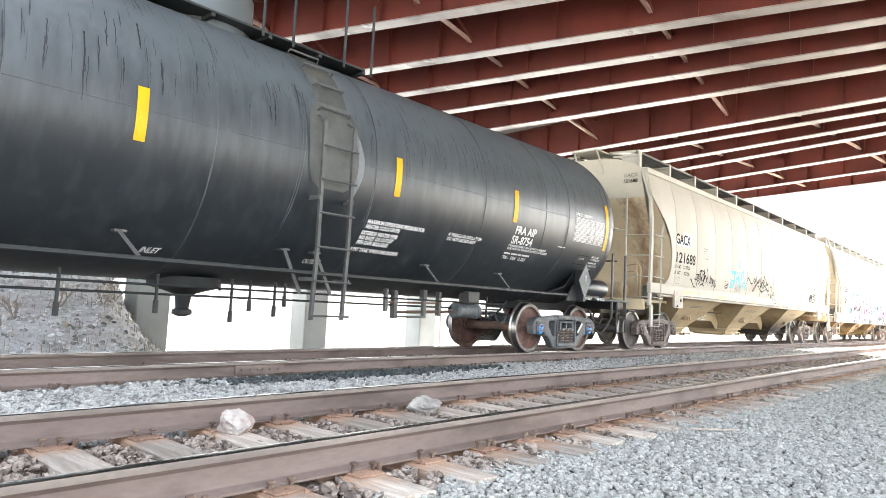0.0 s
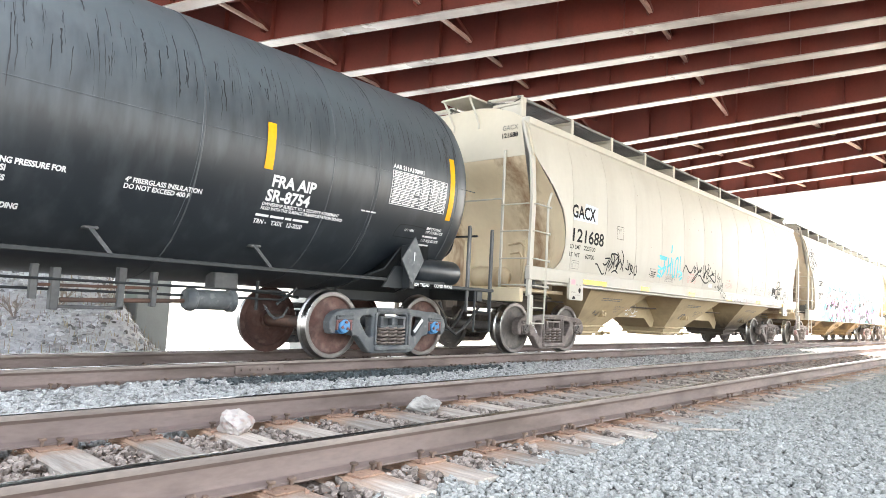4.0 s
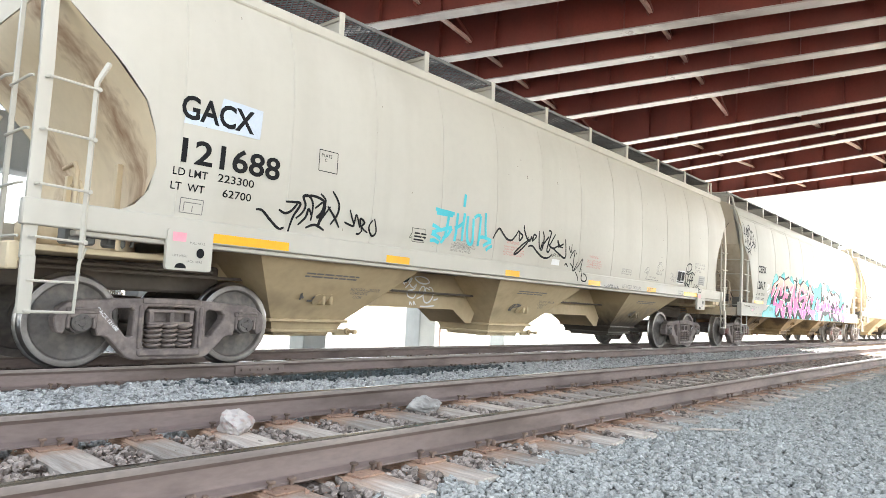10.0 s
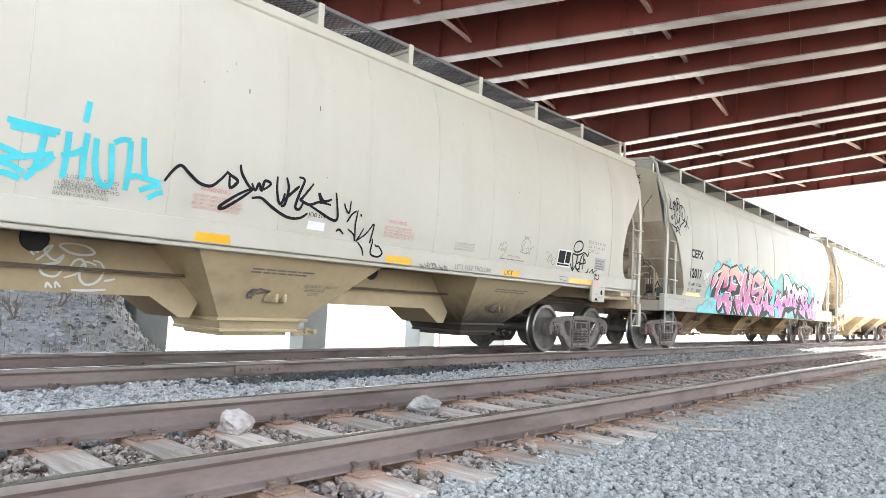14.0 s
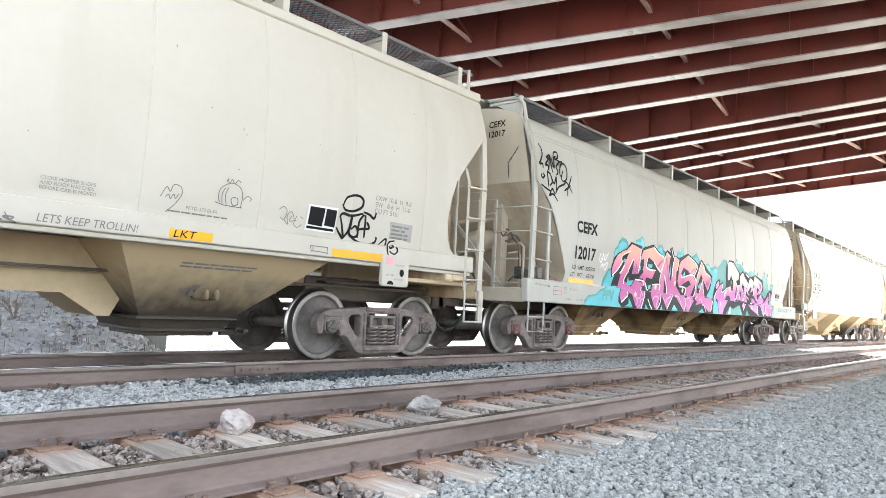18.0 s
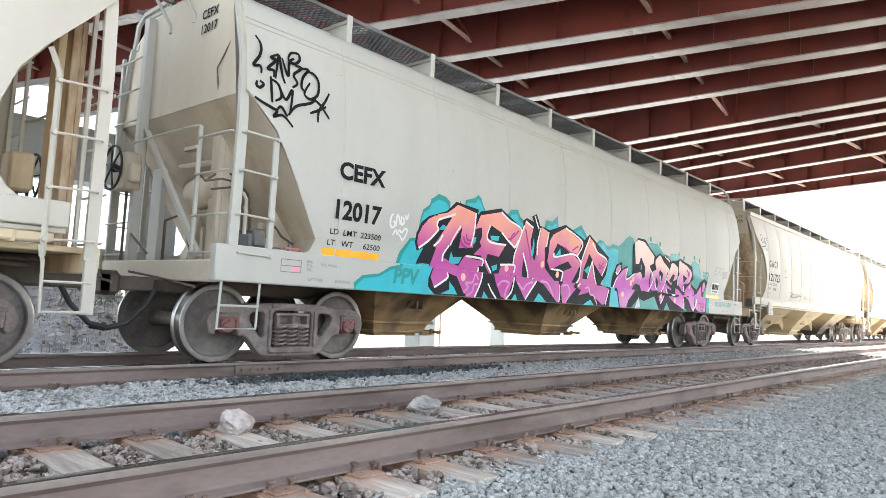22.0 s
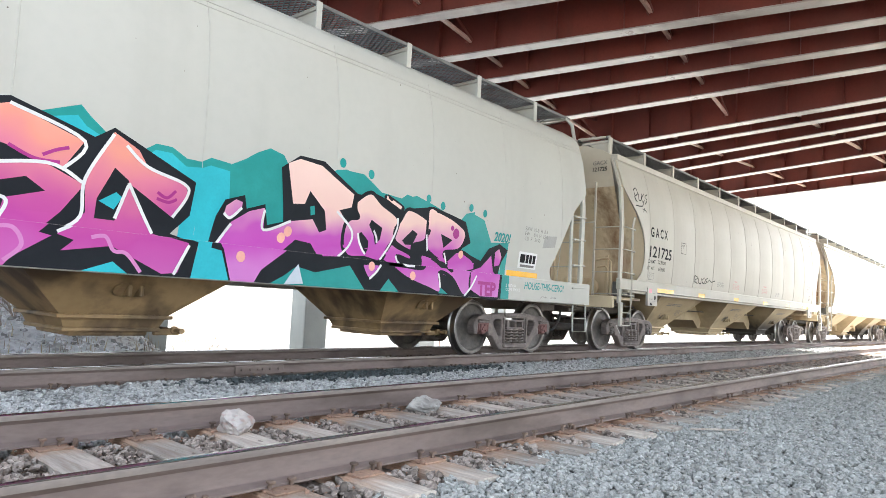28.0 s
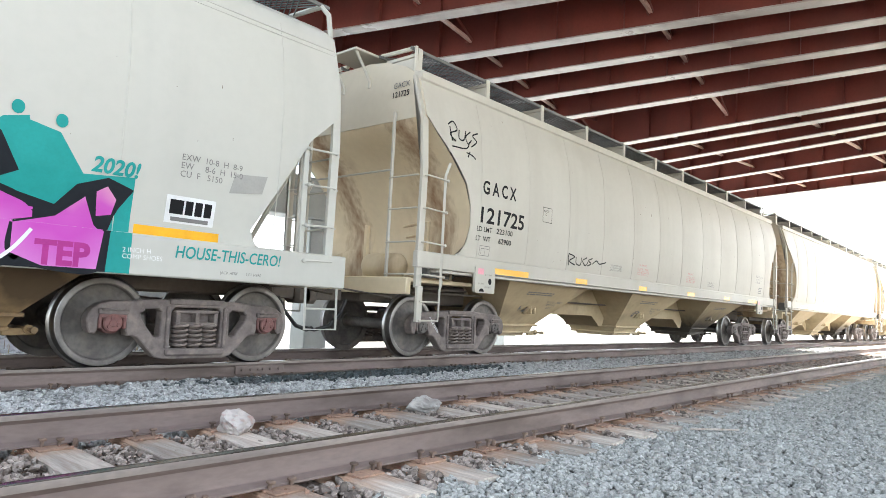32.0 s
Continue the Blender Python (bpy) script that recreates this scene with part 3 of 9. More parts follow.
def track(label, y, z, first, count, near):
    """One railway track: two rails on ties with plates, spikes and anchors."""
    top = tagged(new("railway_track"), label, "railway track")
    top.location = (0, y, z)
    rail = rail_mesh(-40, 420)
    for side in (-1, 1):
        part("rail", rail, None, top, "brown steel rail, polished on top", (0, side * 0.7525, 0))
    tie_me = []
    for k in range(5):
        s = Shape()
        n, c = 9, 0.012
        w, hgt = 0.115 + 0.006 * (k % 3), 0.1
        for i in range(n):
            t = -1.3 + 2.6 * i / (n - 1)
            j = rng.uniform(-0.006, 0.006, 4)
            s.v += [(-w + j[0], t, -hgt), (w + j[1], t, -hgt), (w + j[1], t, -c), (w - c + j[2], t, j[3] * 0.6), (-w + c + j[0], t, -j[3] * 0.6), (-w + j[0], t, -c)]
        for i in range(n - 1):
            s.f += [(6 * i + a, 6 * i + (a + 1) % 6, 6 * i + 6 + (a + 1) % 6, 6 * i + 6 + a) for a in range(6)]
        s.f += [(0, 1, 2, 3, 4, 5), tuple(6 * (n - 1) + a for a in (5, 4, 3, 2, 1, 0))]
        s.s = [False] * len(s.f)
        me = s.mesh("tie")
        me.materials.append(TIE)
        tie_me.append(me)
    plate = Shape().box(-0.09, 0.09, -0.18, 0.18, -0.2, -0.187, 0.003).mesh("tie_plate")
    plate.materials.append(TIE_PLATE)
    sp = Shape()
    sp.box(-0.008, 0.008, -0.008, 0.008, -0.2, -0.158).box(-0.02, 0.02, -0.022, 0.014, -0.16, -0.143, 0.005)
    spike = sp.mesh("spike")
    spike.materials.append(PLATE)
    an = Shape()
    an.box(-0.012, 0.012, -0.1, 0.1, -0.21, -0.186, 0.004).box(-0.014, 0.014, -0.1, -0.074, -0.2, -0.155, 0.006).box(-0.014, 0.014, 0.074, 0.1, -0.2, -0.155, 0.006)
    anchor = an.mesh("rail_anchor")
    anchor.materials.append(PLATE)
    for i in range(-18, count):
        x = first + i * TIE_STEP + rng.uniform(-0.02, 0.02)
        part("tie", tie_me[i % 5], None, top, "", pose(x, rng.uniform(-0.05, 0.05), -0.2, 0, 0, rng.uniform(-1.2, 1.2)))
        if i >= near * 2:
            continue
        for side in (-1, 1):
            part("tie_plate", plate, None, top, "", (x, side * 0.7525, 0))
            if i >= near or i < 0:
                continue
            for dx, dy, turn in ((-0.05, -0.098, 0), (0.045, 0.098, 180), (0.05, -0.1, 0)):
                part("spike", spike, None, top, "", pose(x + dx, side * 0.7525 + dy, rng.uniform(-0.004, 0.012), rng.uniform(-5, 5), rng.uniform(-5, 5), turn + rng.uniform(-9, 9)))
            if i % 2 == 0:
                part("rail_anchor", anchor, None, top, "", (x + 0.135, side * 0.7525, 0))
    return top


track("rusty-brown steel rails on weathered wooden ties in ballast", NEAR_Y, 0.0, 0.42, 150, 22)
train_track = track("steel rails with a bolted joint carrying the train", TRAIN_Y, TRAIN_Z, 0.3, 130, 26)
joint = Shape()
joint.box(4.42, 5.1, -0.042, -0.012, -0.15, -0.045, 0.008)
for bx in (4.5, 4.62, 4.73, 4.79, 4.9, 5.02):
    joint.tube([(bx, -0.066, -0.095), (bx, -0.04, -0.095)], 0.016, 6)
part("joint_bar", joint, RAIL, train_track, "bolted joint bar", (0, -0.7525, 0))


def scatter(x0, x1, y0, y1, density):
    n = int((x1 - x0) * (y1 - y0) * density)
    x, y = rng.uniform(x0, x1, n), rng.uniform(y0, y1, n)
    return x, y


def tie_gap(x, first):
    """How far from the nearest tie's middle."""
    u = (x - first) / TIE_STEP
    return np.abs(u - np.round(u)) * TIE_STEP



def bed(name, x0, x1, y0, y1, density, size, z, mat, label, first=None, keep_ends=0.1):
    x, y = scatter(x0, x1, y0, y1, density)
    if first is not None:
        on_tie = (tie_gap(x, first) < 0.125) & (np.abs(y - NEAR_Y) < 1.31)
        keep = ~on_tie | (rng.random(len(x)) < keep_ends)
        x, y = x[keep], y[keep]
    s = size * rng.uniform(0.6, 1.35, len(x))
    return stones(name, x, y, z + rng.uniform(-0.018, 0.012, len(x)) + 0.012 * np.sin(x * 2.1) * np.cos(y * 2.7), s, mat, label)


bed("ballast", -9, 1.5, -2.5, 2.82, 420, 0.03, -0.235, STONES, "loose grey crushed-stone ballast shoulder", 0.42, 0.2)
bed("ballast", 1.5, 26, -2.5, 0.0, 380, 0.03, -0.235, STONES, "loose grey crushed-stone ballast shoulder", 0.42)
bed("ballast", -9, 1.0, 2.82, 7.02, 300, 0.032, -0.23, STONES_BROWN, "brown-stained ballast along the tracks", 0.42, 0.1)
bed("ballast", -9, 30, 7.25, 8.58, 180, 0.034, -0.3, STONES_BROWN, "brown-stained ballast under the train", 0.42)
bed("ballast", 1.5, 6.5, 0.0, 2.5, 2300, 0.0185, -0.232, STONES, "loose grey crushed-stone ballast shoulder", 0.42)
bed("ballast", 6.5, 10, 0.0, 2.5, 1500, 0.0215, -0.232, STONES, "loose grey crushed-stone ballast shoulder", 0.42)
bed("ballast", 10, 26, 0.8, 2.82, 620, 0.03, -0.235, STONES, "loose grey crushed-stone ballast shoulder", 0.42, 0.3)
bed("ballast", 1.0, 10, 2.42, 2.82, 700, 0.024, -0.225, STONES_BROWN, "brown-stained ballast along the tie ends", 0.42, 0.08)
bed("ballast", 0.6, 9, 3.02, 4.27, 1050, 0.0185, -0.226, STONES_BROWN, "brown-stained ballast between the rails", 0.42, 0.05)
bed("ballast", 9, 26, 2.98, 4.31, 260, 0.04, -0.22, STONES_BROWN, "brown-stained ballast between the rails", 0.42, 0.2)
bed("ballast", 1.0, 12, 4.48, 7.02, 900, 0.025, -0.24, STONES_PALE, "pale grey ballast between the two tracks", 0.42, 0.3)
bed("ballast", 12, 34, 4.48, 7.02, 300, 0.036, -0.245, STONES_PALE, "pale grey ballast between the two tracks", 0.42, 0.5)
for y_foot in (NEAR_Y - 0.7525, NEAR_Y + 0.7525):
    x, y = scatter(0.4, 15, y_foot - 0.22, y_foot + 0.2, 900)
    keep = (np.abs(y - y_foot) > 0.1) & (rng.random(len(x)) < 1.15 - np.abs(y - y_foot) * 4)
    x, y = x[keep], y[keep]
    stones("rusty_ballast", x, y, np.where(tie_gap(x, 0.42) < 0.125, -0.19, -0.222), rng.uniform(0.004, 0.013, len(x)), STONES_RUST, "fine rust-orange grit along the rail foot")
n = 2600
stones("oily_ballast", rng.normal(6.4, 1.0, n), 6.82 - np.abs(rng.normal(0, 0.16, n)), np.full(n, -0.212), rng.uniform(0.016, 0.036, n), STONES_WET, "dark oil-soaked ballast beside the rail")


def rock(name, x, y, z, size, mat, label, seed, turn=25):
    """A broken lump: a ball cut by flat faces, with chipped edges."""
    r = random.Random(seed)
    bm = bmesh.new()
    bmesh.ops.create_icosphere(bm, subdivisions=4, radius=1.0)
    planes = [(Vector((r.uniform(-1, 1), r.uniform(-1, 1), r.uniform(-0.7, 1))).normalized(), r.uniform(0.5, 0.8)) for _ in range(16)]
    for v in bm.verts:
        for nrm, d in planes:
            e = v.co.dot(nrm) - d
            if e > 0:
                v.co -= nrm * e
        p = v.co + Vector((seed, 0, 0))
        v.co += v.co.normalized() * (noise.noise(p * 2.5) * 0.12 + noise.noise(p * 7) * 0.07 + abs(noise.noise(p * 15)) * 0.05)
        v.co = Vector((v.co.x * size[0], v.co.y * size[1], v.co.z * size[2]))
    me = bpy.data.meshes.new(name)
    bm.to_mesh(me)
    bm.free()
    me.materials.append(mat)
    ob = new(name, me)
    ob.matrix_basis = pose(x, y, z, 4, -6, turn)
    return tagged(ob, label, "rock")


rock("rock", 2.635, 4.16, -0.14, (0.165, 0.14, 0.105), ROCK, "pale pinkish broken concrete lump between the rails", 3)
rock("rock", 4.48, 4.14, -0.145, (0.18, 0.12, 0.1), ROCK_GREY, "pale grey broken rock beside the rail", 11, -30)
x, y = np.meshgrid(np.linspace(4.75, 7.0, 46), np.linspace(6.6, 7.1, 14), indexing="ij")
edge_in = np.minimum(np.minimum((x - 4.75) / 0.5, (7.0 - x) / 0.5), np.minimum((y - 6.6) / 0.2, 0.7))
lift = np.array([[noise.noise(Vector((a * 3, b * 5, 2))) for a, b in zip(ra, rb)] for ra, rb in zip(x, y)])
ids = np.arange(x.size).reshape(x.shape)
pool = raw_mesh("oil_stain", np.stack([x, y, -0.236 + 0.04 * np.clip(edge_in + lift * 0.9, -0.5, 0.8)], -1).reshape(-1, 3), np.stack([ids[:-1, :-1], ids[1:, :-1], ids[1:, 1:], ids[:-1, 1:]], -1).reshape(-1, 4), OIL, True)
tagged(new("oil_stain", pool), "dark brown oily mud soaked into the ballast beside the rail", "oil stain")
stick = Shape().box(-0.2, 0.2, -0.011, 0.011, 0, 0.015, 0.004)
tagged(part("wood_stick", stick, TIE, None, "pale splintered wooden stick lying on ballast", pose(5.93, 2.08, -0.2, 2, -3, -58)), category="stick")

# ---- bridge over the tracks ----
# where each girder crosses y = 5, and how much it leans per metre along y
GIRDERS_WEST = [(4.1, -0.27), (6.7, -0.26), (9.25, -0.245), (12.02, -0.27), (14.24, -0.22), (15.84, -0.159), (17.47, -0.103), (19.26, -0.023)]
GIRDERS_EAST = [(22.32, 0.134), (23.53, 0.161), (25.14, 0.25), (26.51, 0.315), (29.27, 0.342), (32.33, 0.363), (35.0, 0.34)]
Y0, Y1, DEPTH = -16.0, 29.0, 1.35


def girder(x5, lean):
    """A riveted plate girder: web, two flanges, stiffeners on both faces."""
    d = Vector((lean, 1, 0)).normalized()
    nrm = Vector((d.y, -d.x, 0))
    length = (Y1 - Y0) / d.y
    top = tagged(new("bridge_girder"), "red-oxide painted steel plate girder with vertical stiffeners", "girder", "girders of the bridge")
    turn = math.atan2(d.x, d.y)
    top.matrix_basis = Matrix.Translation((x5 + lean * (Y0 - 5), Y0, DECK_Z)) @ Matrix.Rotation(-turn, 4, "Z")
    part("web", Shape().box(-0.008, 0.008, 0, length, 0.034, DEPTH - 0.03), RED, top)
    part("bottom_flange", Shape().box(-0.19, 0.19, 0, length, 0, 0.032, 0.006), FLANGE, top, "pale bottom flange, bounced light in its colour")
    part("top_flange", Shape().box(-0.17, 0.17, 0, length, DEPTH - 0.03, DEPTH, 0.004), RED, top)
    st = STIFF
    k = 0
    while 0.9 + 1.62 * k < length:
        for side in (-1, 1):
            part("stiffener", st, None, top, "", (side * 0.075, 0.9 + 1.62 * k, 0))
        k += 1
    return top


STIFF = Shape().box(-0.066, 0.066, -0.007, 0.007, 0.033, DEPTH - 0.031).mesh("stiffener")
STIFF.materials.append(RED)
for x5, lean in GIRDERS_WEST + GIRDERS_EAST:
    girder(x5, lean)


def girder_x(g, y):
    return g[0] + g[1] * (y - 5)


def slab(name, first, last, out0, out1, label):
    s = Shape()
    a = [(girder_x(first, y) - out0, y) for y in (Y0 - 1, Y1 + 0.3)]
    b = [(girder_x(last, y) + out1, y) for y in (Y1 + 0.3, Y0 - 1)]
    s.prism([(px, py, DECK_Z + DEPTH + 0.004) for px, py in a + b], (0, 0, 0.24))
    return tagged(part(name, s, DECK, None, label), category="bridge deck", kind="structure")


slab("ceiling_deck", GIRDERS_WEST[0], GIRDERS_EAST[-1], 1.0, 0.9, "concrete bridge deck slab on steel girders")


def cross_frame(g0, g1, ya, yb, rise):
    """Bracing between two girders: a bottom strut and two crossing diagonals, with gusset plates."""
    p, q = Vector((girder_x(g0, ya), ya, DECK_Z)), Vector((girder_x(g1, yb), yb, DECK_Z))
    d = (q - p).normalized()
    p, q = p + d * 0.02, q - d * 0.02
    top = tagged(new("cross_frame"), "pale steel cross bracing between two girders", "bracing", "cross frames of the bridge")
    top.location = p
    side = Vector((-d.y, d.x, 0)) * 0.05
    w = q - p

    def bar(a, b, wide, thick):
        u = (b - a).normalized()
        up = Vector((0, 0, 1)) - u * u.z
        s = side.normalized() * wide / 2
        h = up.normalized() * thick / 2
        return Shape().prism([a + s + h, a - s + h, a - s - h, a + s - h], b - a)

    part("strut", bar(Vector((0, 0, rise)), w + Vector((0, 0, rise)), 0.085, 0.075), BRACE, top)
    part("diagonal", bar(Vector((0, 0, rise)) + side, w + Vector((0, 0, DEPTH - 0.2)) + side, 0.012, 0.09), RED, top)
    part("diagonal", bar(Vector((0, 0, DEPTH - 0.2)) - side, w + Vector((0, 0, rise)) - side, 0.012, 0.09), RED, top)
    for e, s in ((Vector((0, 0, 0)), 1), (w, -1)):
        g = Shape()
        a = e + d * s * 0.02 + Vector((0, 0, rise - 0.1))
        g.prism([a + side * 0.9, a + d * s * 0.2 + side * 0.9, a + d * s * 0.12 + side * 0.9 + Vector((0, 0, 0.25)), a + side * 0.9 + Vector((0, 0, 0.25))], side * 0.25)
        part("gusset", g, RED, top)
    return top


WEST_BAYS = GIRDERS_WEST + GIRDERS_EAST[:1]
for g0, g1 in zip(WEST_BAYS, WEST_BAYS[1:]):
    for y_at in (6.5, 11.25, 15.8, 20.8, 25.35, 1.52):
        skew = 0.21 if y_at > 9 else 0.15
        ya = y_at + skew * (girder_x(g0, y_at) - 14.2)
        cross_frame(g0, g1, ya, ya + skew * (g1[0] - g0[0]), 0.4)
for g0, g1 in zip(GIRDERS_EAST, GIRDERS_EAST[1:]):
    for y_at in (5.06, 9.53, 14.0, 18.75, 0.61):
        ya = y_at - 0.13 * (girder_x(g0, y_at) - 28.4)
        cross_frame(g0, g1, ya, ya - 0.13 * (g1[0] - g0[0]), 0.28)

# ---- pier bent behind the train ----
BENT_Y = 28.0


def column(x):
    s = Shape()
    s.box(x - 0.72, x + 0.72, BENT_Y - 0.62, BENT_Y + 0.62, -4.2, 4.75, 0.06)
    return part("column", s, CONCRETE, bent)


bent = tagged(new("bridge_pier"), "pale concrete pier with square columns under a long cap beam", "bridge pier")
for cx in (-4.4, 4.2, 12.95, 21.4, 29.75, 38.2):
    column(cx)
part("cap_beam", Shape().box(-12, 43, BENT_Y - 0.75, BENT_Y + 0.75, 4.75, 6.82, 0.05), CONCRETE, bent, "stained concrete cap beam")
for g in GIRDERS_WEST + GIRDERS_EAST:
    gxx = girder_x(g, BENT_Y)
    if -11 < gxx < 42:
        part("bearing_block", Shape().box(gxx - 0.3, gxx + 0.3, BENT_Y - 0.35, BENT_Y + 0.35, 6.82, 7.196, 0.02), CONCRETE, bent)

part("drain_pipe", Shape().tube([(30.75, BENT_Y - 0.72, -3.5), (30.75, BENT_Y - 0.72, 4.7)], 0.06, 8), BRACE, bent)

# ---- rubble, dry grass and brush on the bank ----
n = 7000
bx, by = rng.uniform(-2, 15, n), rng.uniform(18, 36, n)
stones("bank_rubble", bx, by, ground_height(bx, by), rng.uniform(0.025, 0.1, n), RUBBLE, "pale broken rubble strewn over the bank")


def tuft_field(name, count, x0, x1, y0, y1, height, mat, label, seed):
    """Thin blades leaning every way, one mesh."""
    r = np.random.default_rng(seed)
    x, y = r.uniform(x0, x1, count), r.uniform(y0, y1, count)
    z = ground_height(x, y)
    a, lean, h, w = r.uniform(0, 6.28, count), r.uniform(0.05, 0.6, count), height * r.uniform(0.4, 1.3, count), r.uniform(0.008, 0.02, count)
    dx, dy = np.cos(a), np.sin(a)
    b0 = np.stack([x - dy * w, y + dx * w, z - 0.03], -1)
    b1 = np.stack([x + dy * w, y - dx * w, z - 0.03], -1)
    tip = np.stack([x + dx * lean * h, y + dy * lean * h, z + h], -1)
    P = np.stack([b0, b1, tip], 1).reshape(-1, 3)
    return tagged(new(name, raw_mesh(name, P, np.arange(3 * count).reshape(-1, 3), mat)), label, "dry grass", kind="stuff")


tuft_field("dry_grass", 1500, -3, 22, 17, 38, 0.35, GRASS, "straw-coloured dry grass on the bank", 4)
tuft_field("dry_grass", 2500, 14, 45, 20, 40, 0.5, GRASS, "straw-coloured dry grass below the bank", 5)


def bush(x, y, height, seed, mat=TWIG, label="leafless grey-brown bush on the bank"):
    """A bare leafless shrub: forking twigs from one foot."""
    r = random.Random(seed)
    top = tagged(new("bare_bush"), label, "bush", "bushes on the bank")
    top.location = (x, y, float(ground_height(x, y)) - 0.05)

    def grow(s, p, d, length, rad, level):
        q = p + d * length
        mid = (p + q) / 2 + Vector((r.uniform(-1, 1), r.uniform(-1, 1), r.uniform(-1, 1))) * length * 0.08
        s.tube([p, mid, q], [rad, rad * 0.8, rad * 0.55], 4, True, False)
        if level:
            for _ in range(r.randint(2, 4)):
                k = (d + Vector((r.uniform(-0.8, 0.8), r.uniform(-0.8, 0.8), r.uniform(-0.3, 0.6)))).normalized()
                grow(s, p + (q - p) * r.uniform(0.45, 1.0), k, length * r.uniform(0.5, 0.75), rad * 0.6, level - 1)

    for _ in range(4):
        s = Shape()
        d = Vector((r.uniform(-0.6, 0.6), r.uniform(-0.6, 0.6), 1)).normalized()
        grow(s, Vector((0, 0, 0)), d, height * r.uniform(0.35, 0.5), 0.022, 3)
        part("branch", s, mat, top)
    return top


for k, (x, y, h) in enumerate(((14.6, 25.5, 2.6), (16.2, 27.5, 1.9), (6.5, 22.5, 1.1), (8.2, 24.0, 1.2), (9.8, 24.5, 1.0), (5.0, 21.5, 0.9), (17.5, 30, 2.0), (19.2, 33, 2.2), (24.5, 32, 2.4), (27.0, 35, 2.6), (33.5, 34, 2.4), (36.0, 36, 2.6), (10.8, 26.0, 1.3), (3.2, 22.0, 1.2))):
    bush(x, y, h, 100 + k)
for k, (x, y, h) in enumerate(((13.9, 26.6, 1.9), (14.9, 27.6, 1.5), (16.2, 29.0, 1.6), (17.5, 30.5, 1.3), (23.5, 31.0, 1.6), (25.0, 33.0, 1.8), (15.6, 29.8, 3.6), (16.5, 30.6, 3.9), (17.4, 30.2, 3.5), (18.3, 31.6, 3.8), (19.0, 30.4, 3.3))):
    bush(x, y, h, 140 + k, TAN_TWIG, "leafless tan brush below the bank")
tuft_field("dry_brush", 1600, -2, 17, 18, 34, 0.3, TWIG, "grey-brown dead stems over the rubble bank", 9)


# ---- railway cars; each stands on its rail tops, x from its leading end, the camera's side at negative y ----
HUB_R = 0.457


def wheelset(car, x, rust, cap):
    """A rolling axle with its two wheels and bearing caps."""
    ob = part("axle", AXLE_RUSTY if rust else AXLE, None, car, "", (x, 0, HUB_R))
    for side in (-1, 1):
        part("wheel", WHEEL_ME[rust], None, ob, "rusty steel wheel with a bright worn tread" if rust else "dusty steel wheel with a bright worn tread",
             Matrix.Diagonal((1, side, 1, 1)))
        part("bearing_cap", CAP_ME[cap], None, ob, {"blue": "blue-painted bearing end cap", "red": "red-brown bearing end cap", "grey": ""}[cap], Matrix.Diagonal((1, side, 1, 1)))
    ROLLING.append((ob, x))
    return ob


ROLLING = []
AXLE = Shape().lathe([(0.0, -0.95), (0.075, -0.95), (0.075, -0.76), (0.1, -0.7), (0.085, -0.4), (0.08, 0), (0.085, 0.4), (0.1, 0.7), (0.075, 0.76), (0.075, 0.95), (0, 0.95)], "y", 20).mesh("axle")
AXLE.materials.append(WHEEL)
AXLE_RUSTY = AXLE.copy()
AXLE_RUSTY.materials[0] = RUSTY_ROD


def wheel_mesh(mat):
    # radius, offset outwards from the middle of the track on the side of positive y
    prof = [(0.1, 0.66), (0.13, 0.66), (0.14, 0.7), (0.2, 0.712), (0.34, 0.732), (0.385, 0.715), (0.4, 0.685), (0.485, 0.684), (0.487, 0.697), (0.478, 0.71),
            (0.462, 0.717), (0.457, 0.735), (0.4535, 0.79), (0.449, 0.812), (0.442, 0.816), (0.395, 0.816), (0.385, 0.805), (0.372, 0.775), (0.34, 0.762),
            (0.24, 0.775), (0.16, 0.8), (0.145, 0.82), (0.135, 0.835), (0.08, 0.835)]
    me = Shape().lathe(prof, "y", 40).mesh("wheel")
    me.materials.append(mat)
    me.materials.append(TREAD)
    me.materials.append(RIM)
    me.polygons.foreach_set("material_index", [2 if 0.388 < math.hypot(p.center.x, p.center.z) < 0.4425 and p.center.y > 0.8 else 1 if 0.44 < math.hypot(p.center.x, p.center.z) and p.center.y > 0.69 else 0 for p in me.polygons])
    return me


WHEEL_ME = {True: wheel_mesh(WHEEL_RUST), False: wheel_mesh(WHEEL)}


def cap_mesh(mat):
    s = Shape().lathe([(0, 1.09), (0.035, 1.09), (0.04, 1.082), (0.082, 1.082), (0.094, 1.07), (0.094, 1.03), (0.108, 1.025), (0.11, 0.9), (0, 0.9)], "y", 20)
    me = s.mesh("bearing_cap")
    bolts = Shape()
    for k in range(3):
        a = math.radians(90 + 120 * k)
        bolts.tube([(0.052 * math.cos(a), 1.078, 0.052 * math.sin(a)), (0.052 * math.cos(a), 1.1, 0.052 * math.sin(a))], 0.021, 6, False)
    bm = bmesh.new()
    bm.from_mesh(me)
    count = len(bm.faces)
    bm.from_mesh(bolts.mesh("bolts"))
    bm.to_mesh(me)
    bm.free()
    me.materials.append(mat)
    me.materials.append(mat if mat is WHEEL else CAP_RED)
    me.polygons.foreach_set("material_index", [0 if i < count else 1 for i in range(len(me.polygons))])
    return me


CAP_ME = {"blue": cap_mesh(CAP_BLUE), "red": cap_mesh(CAP_RED), "grey": cap_mesh(WHEEL)}


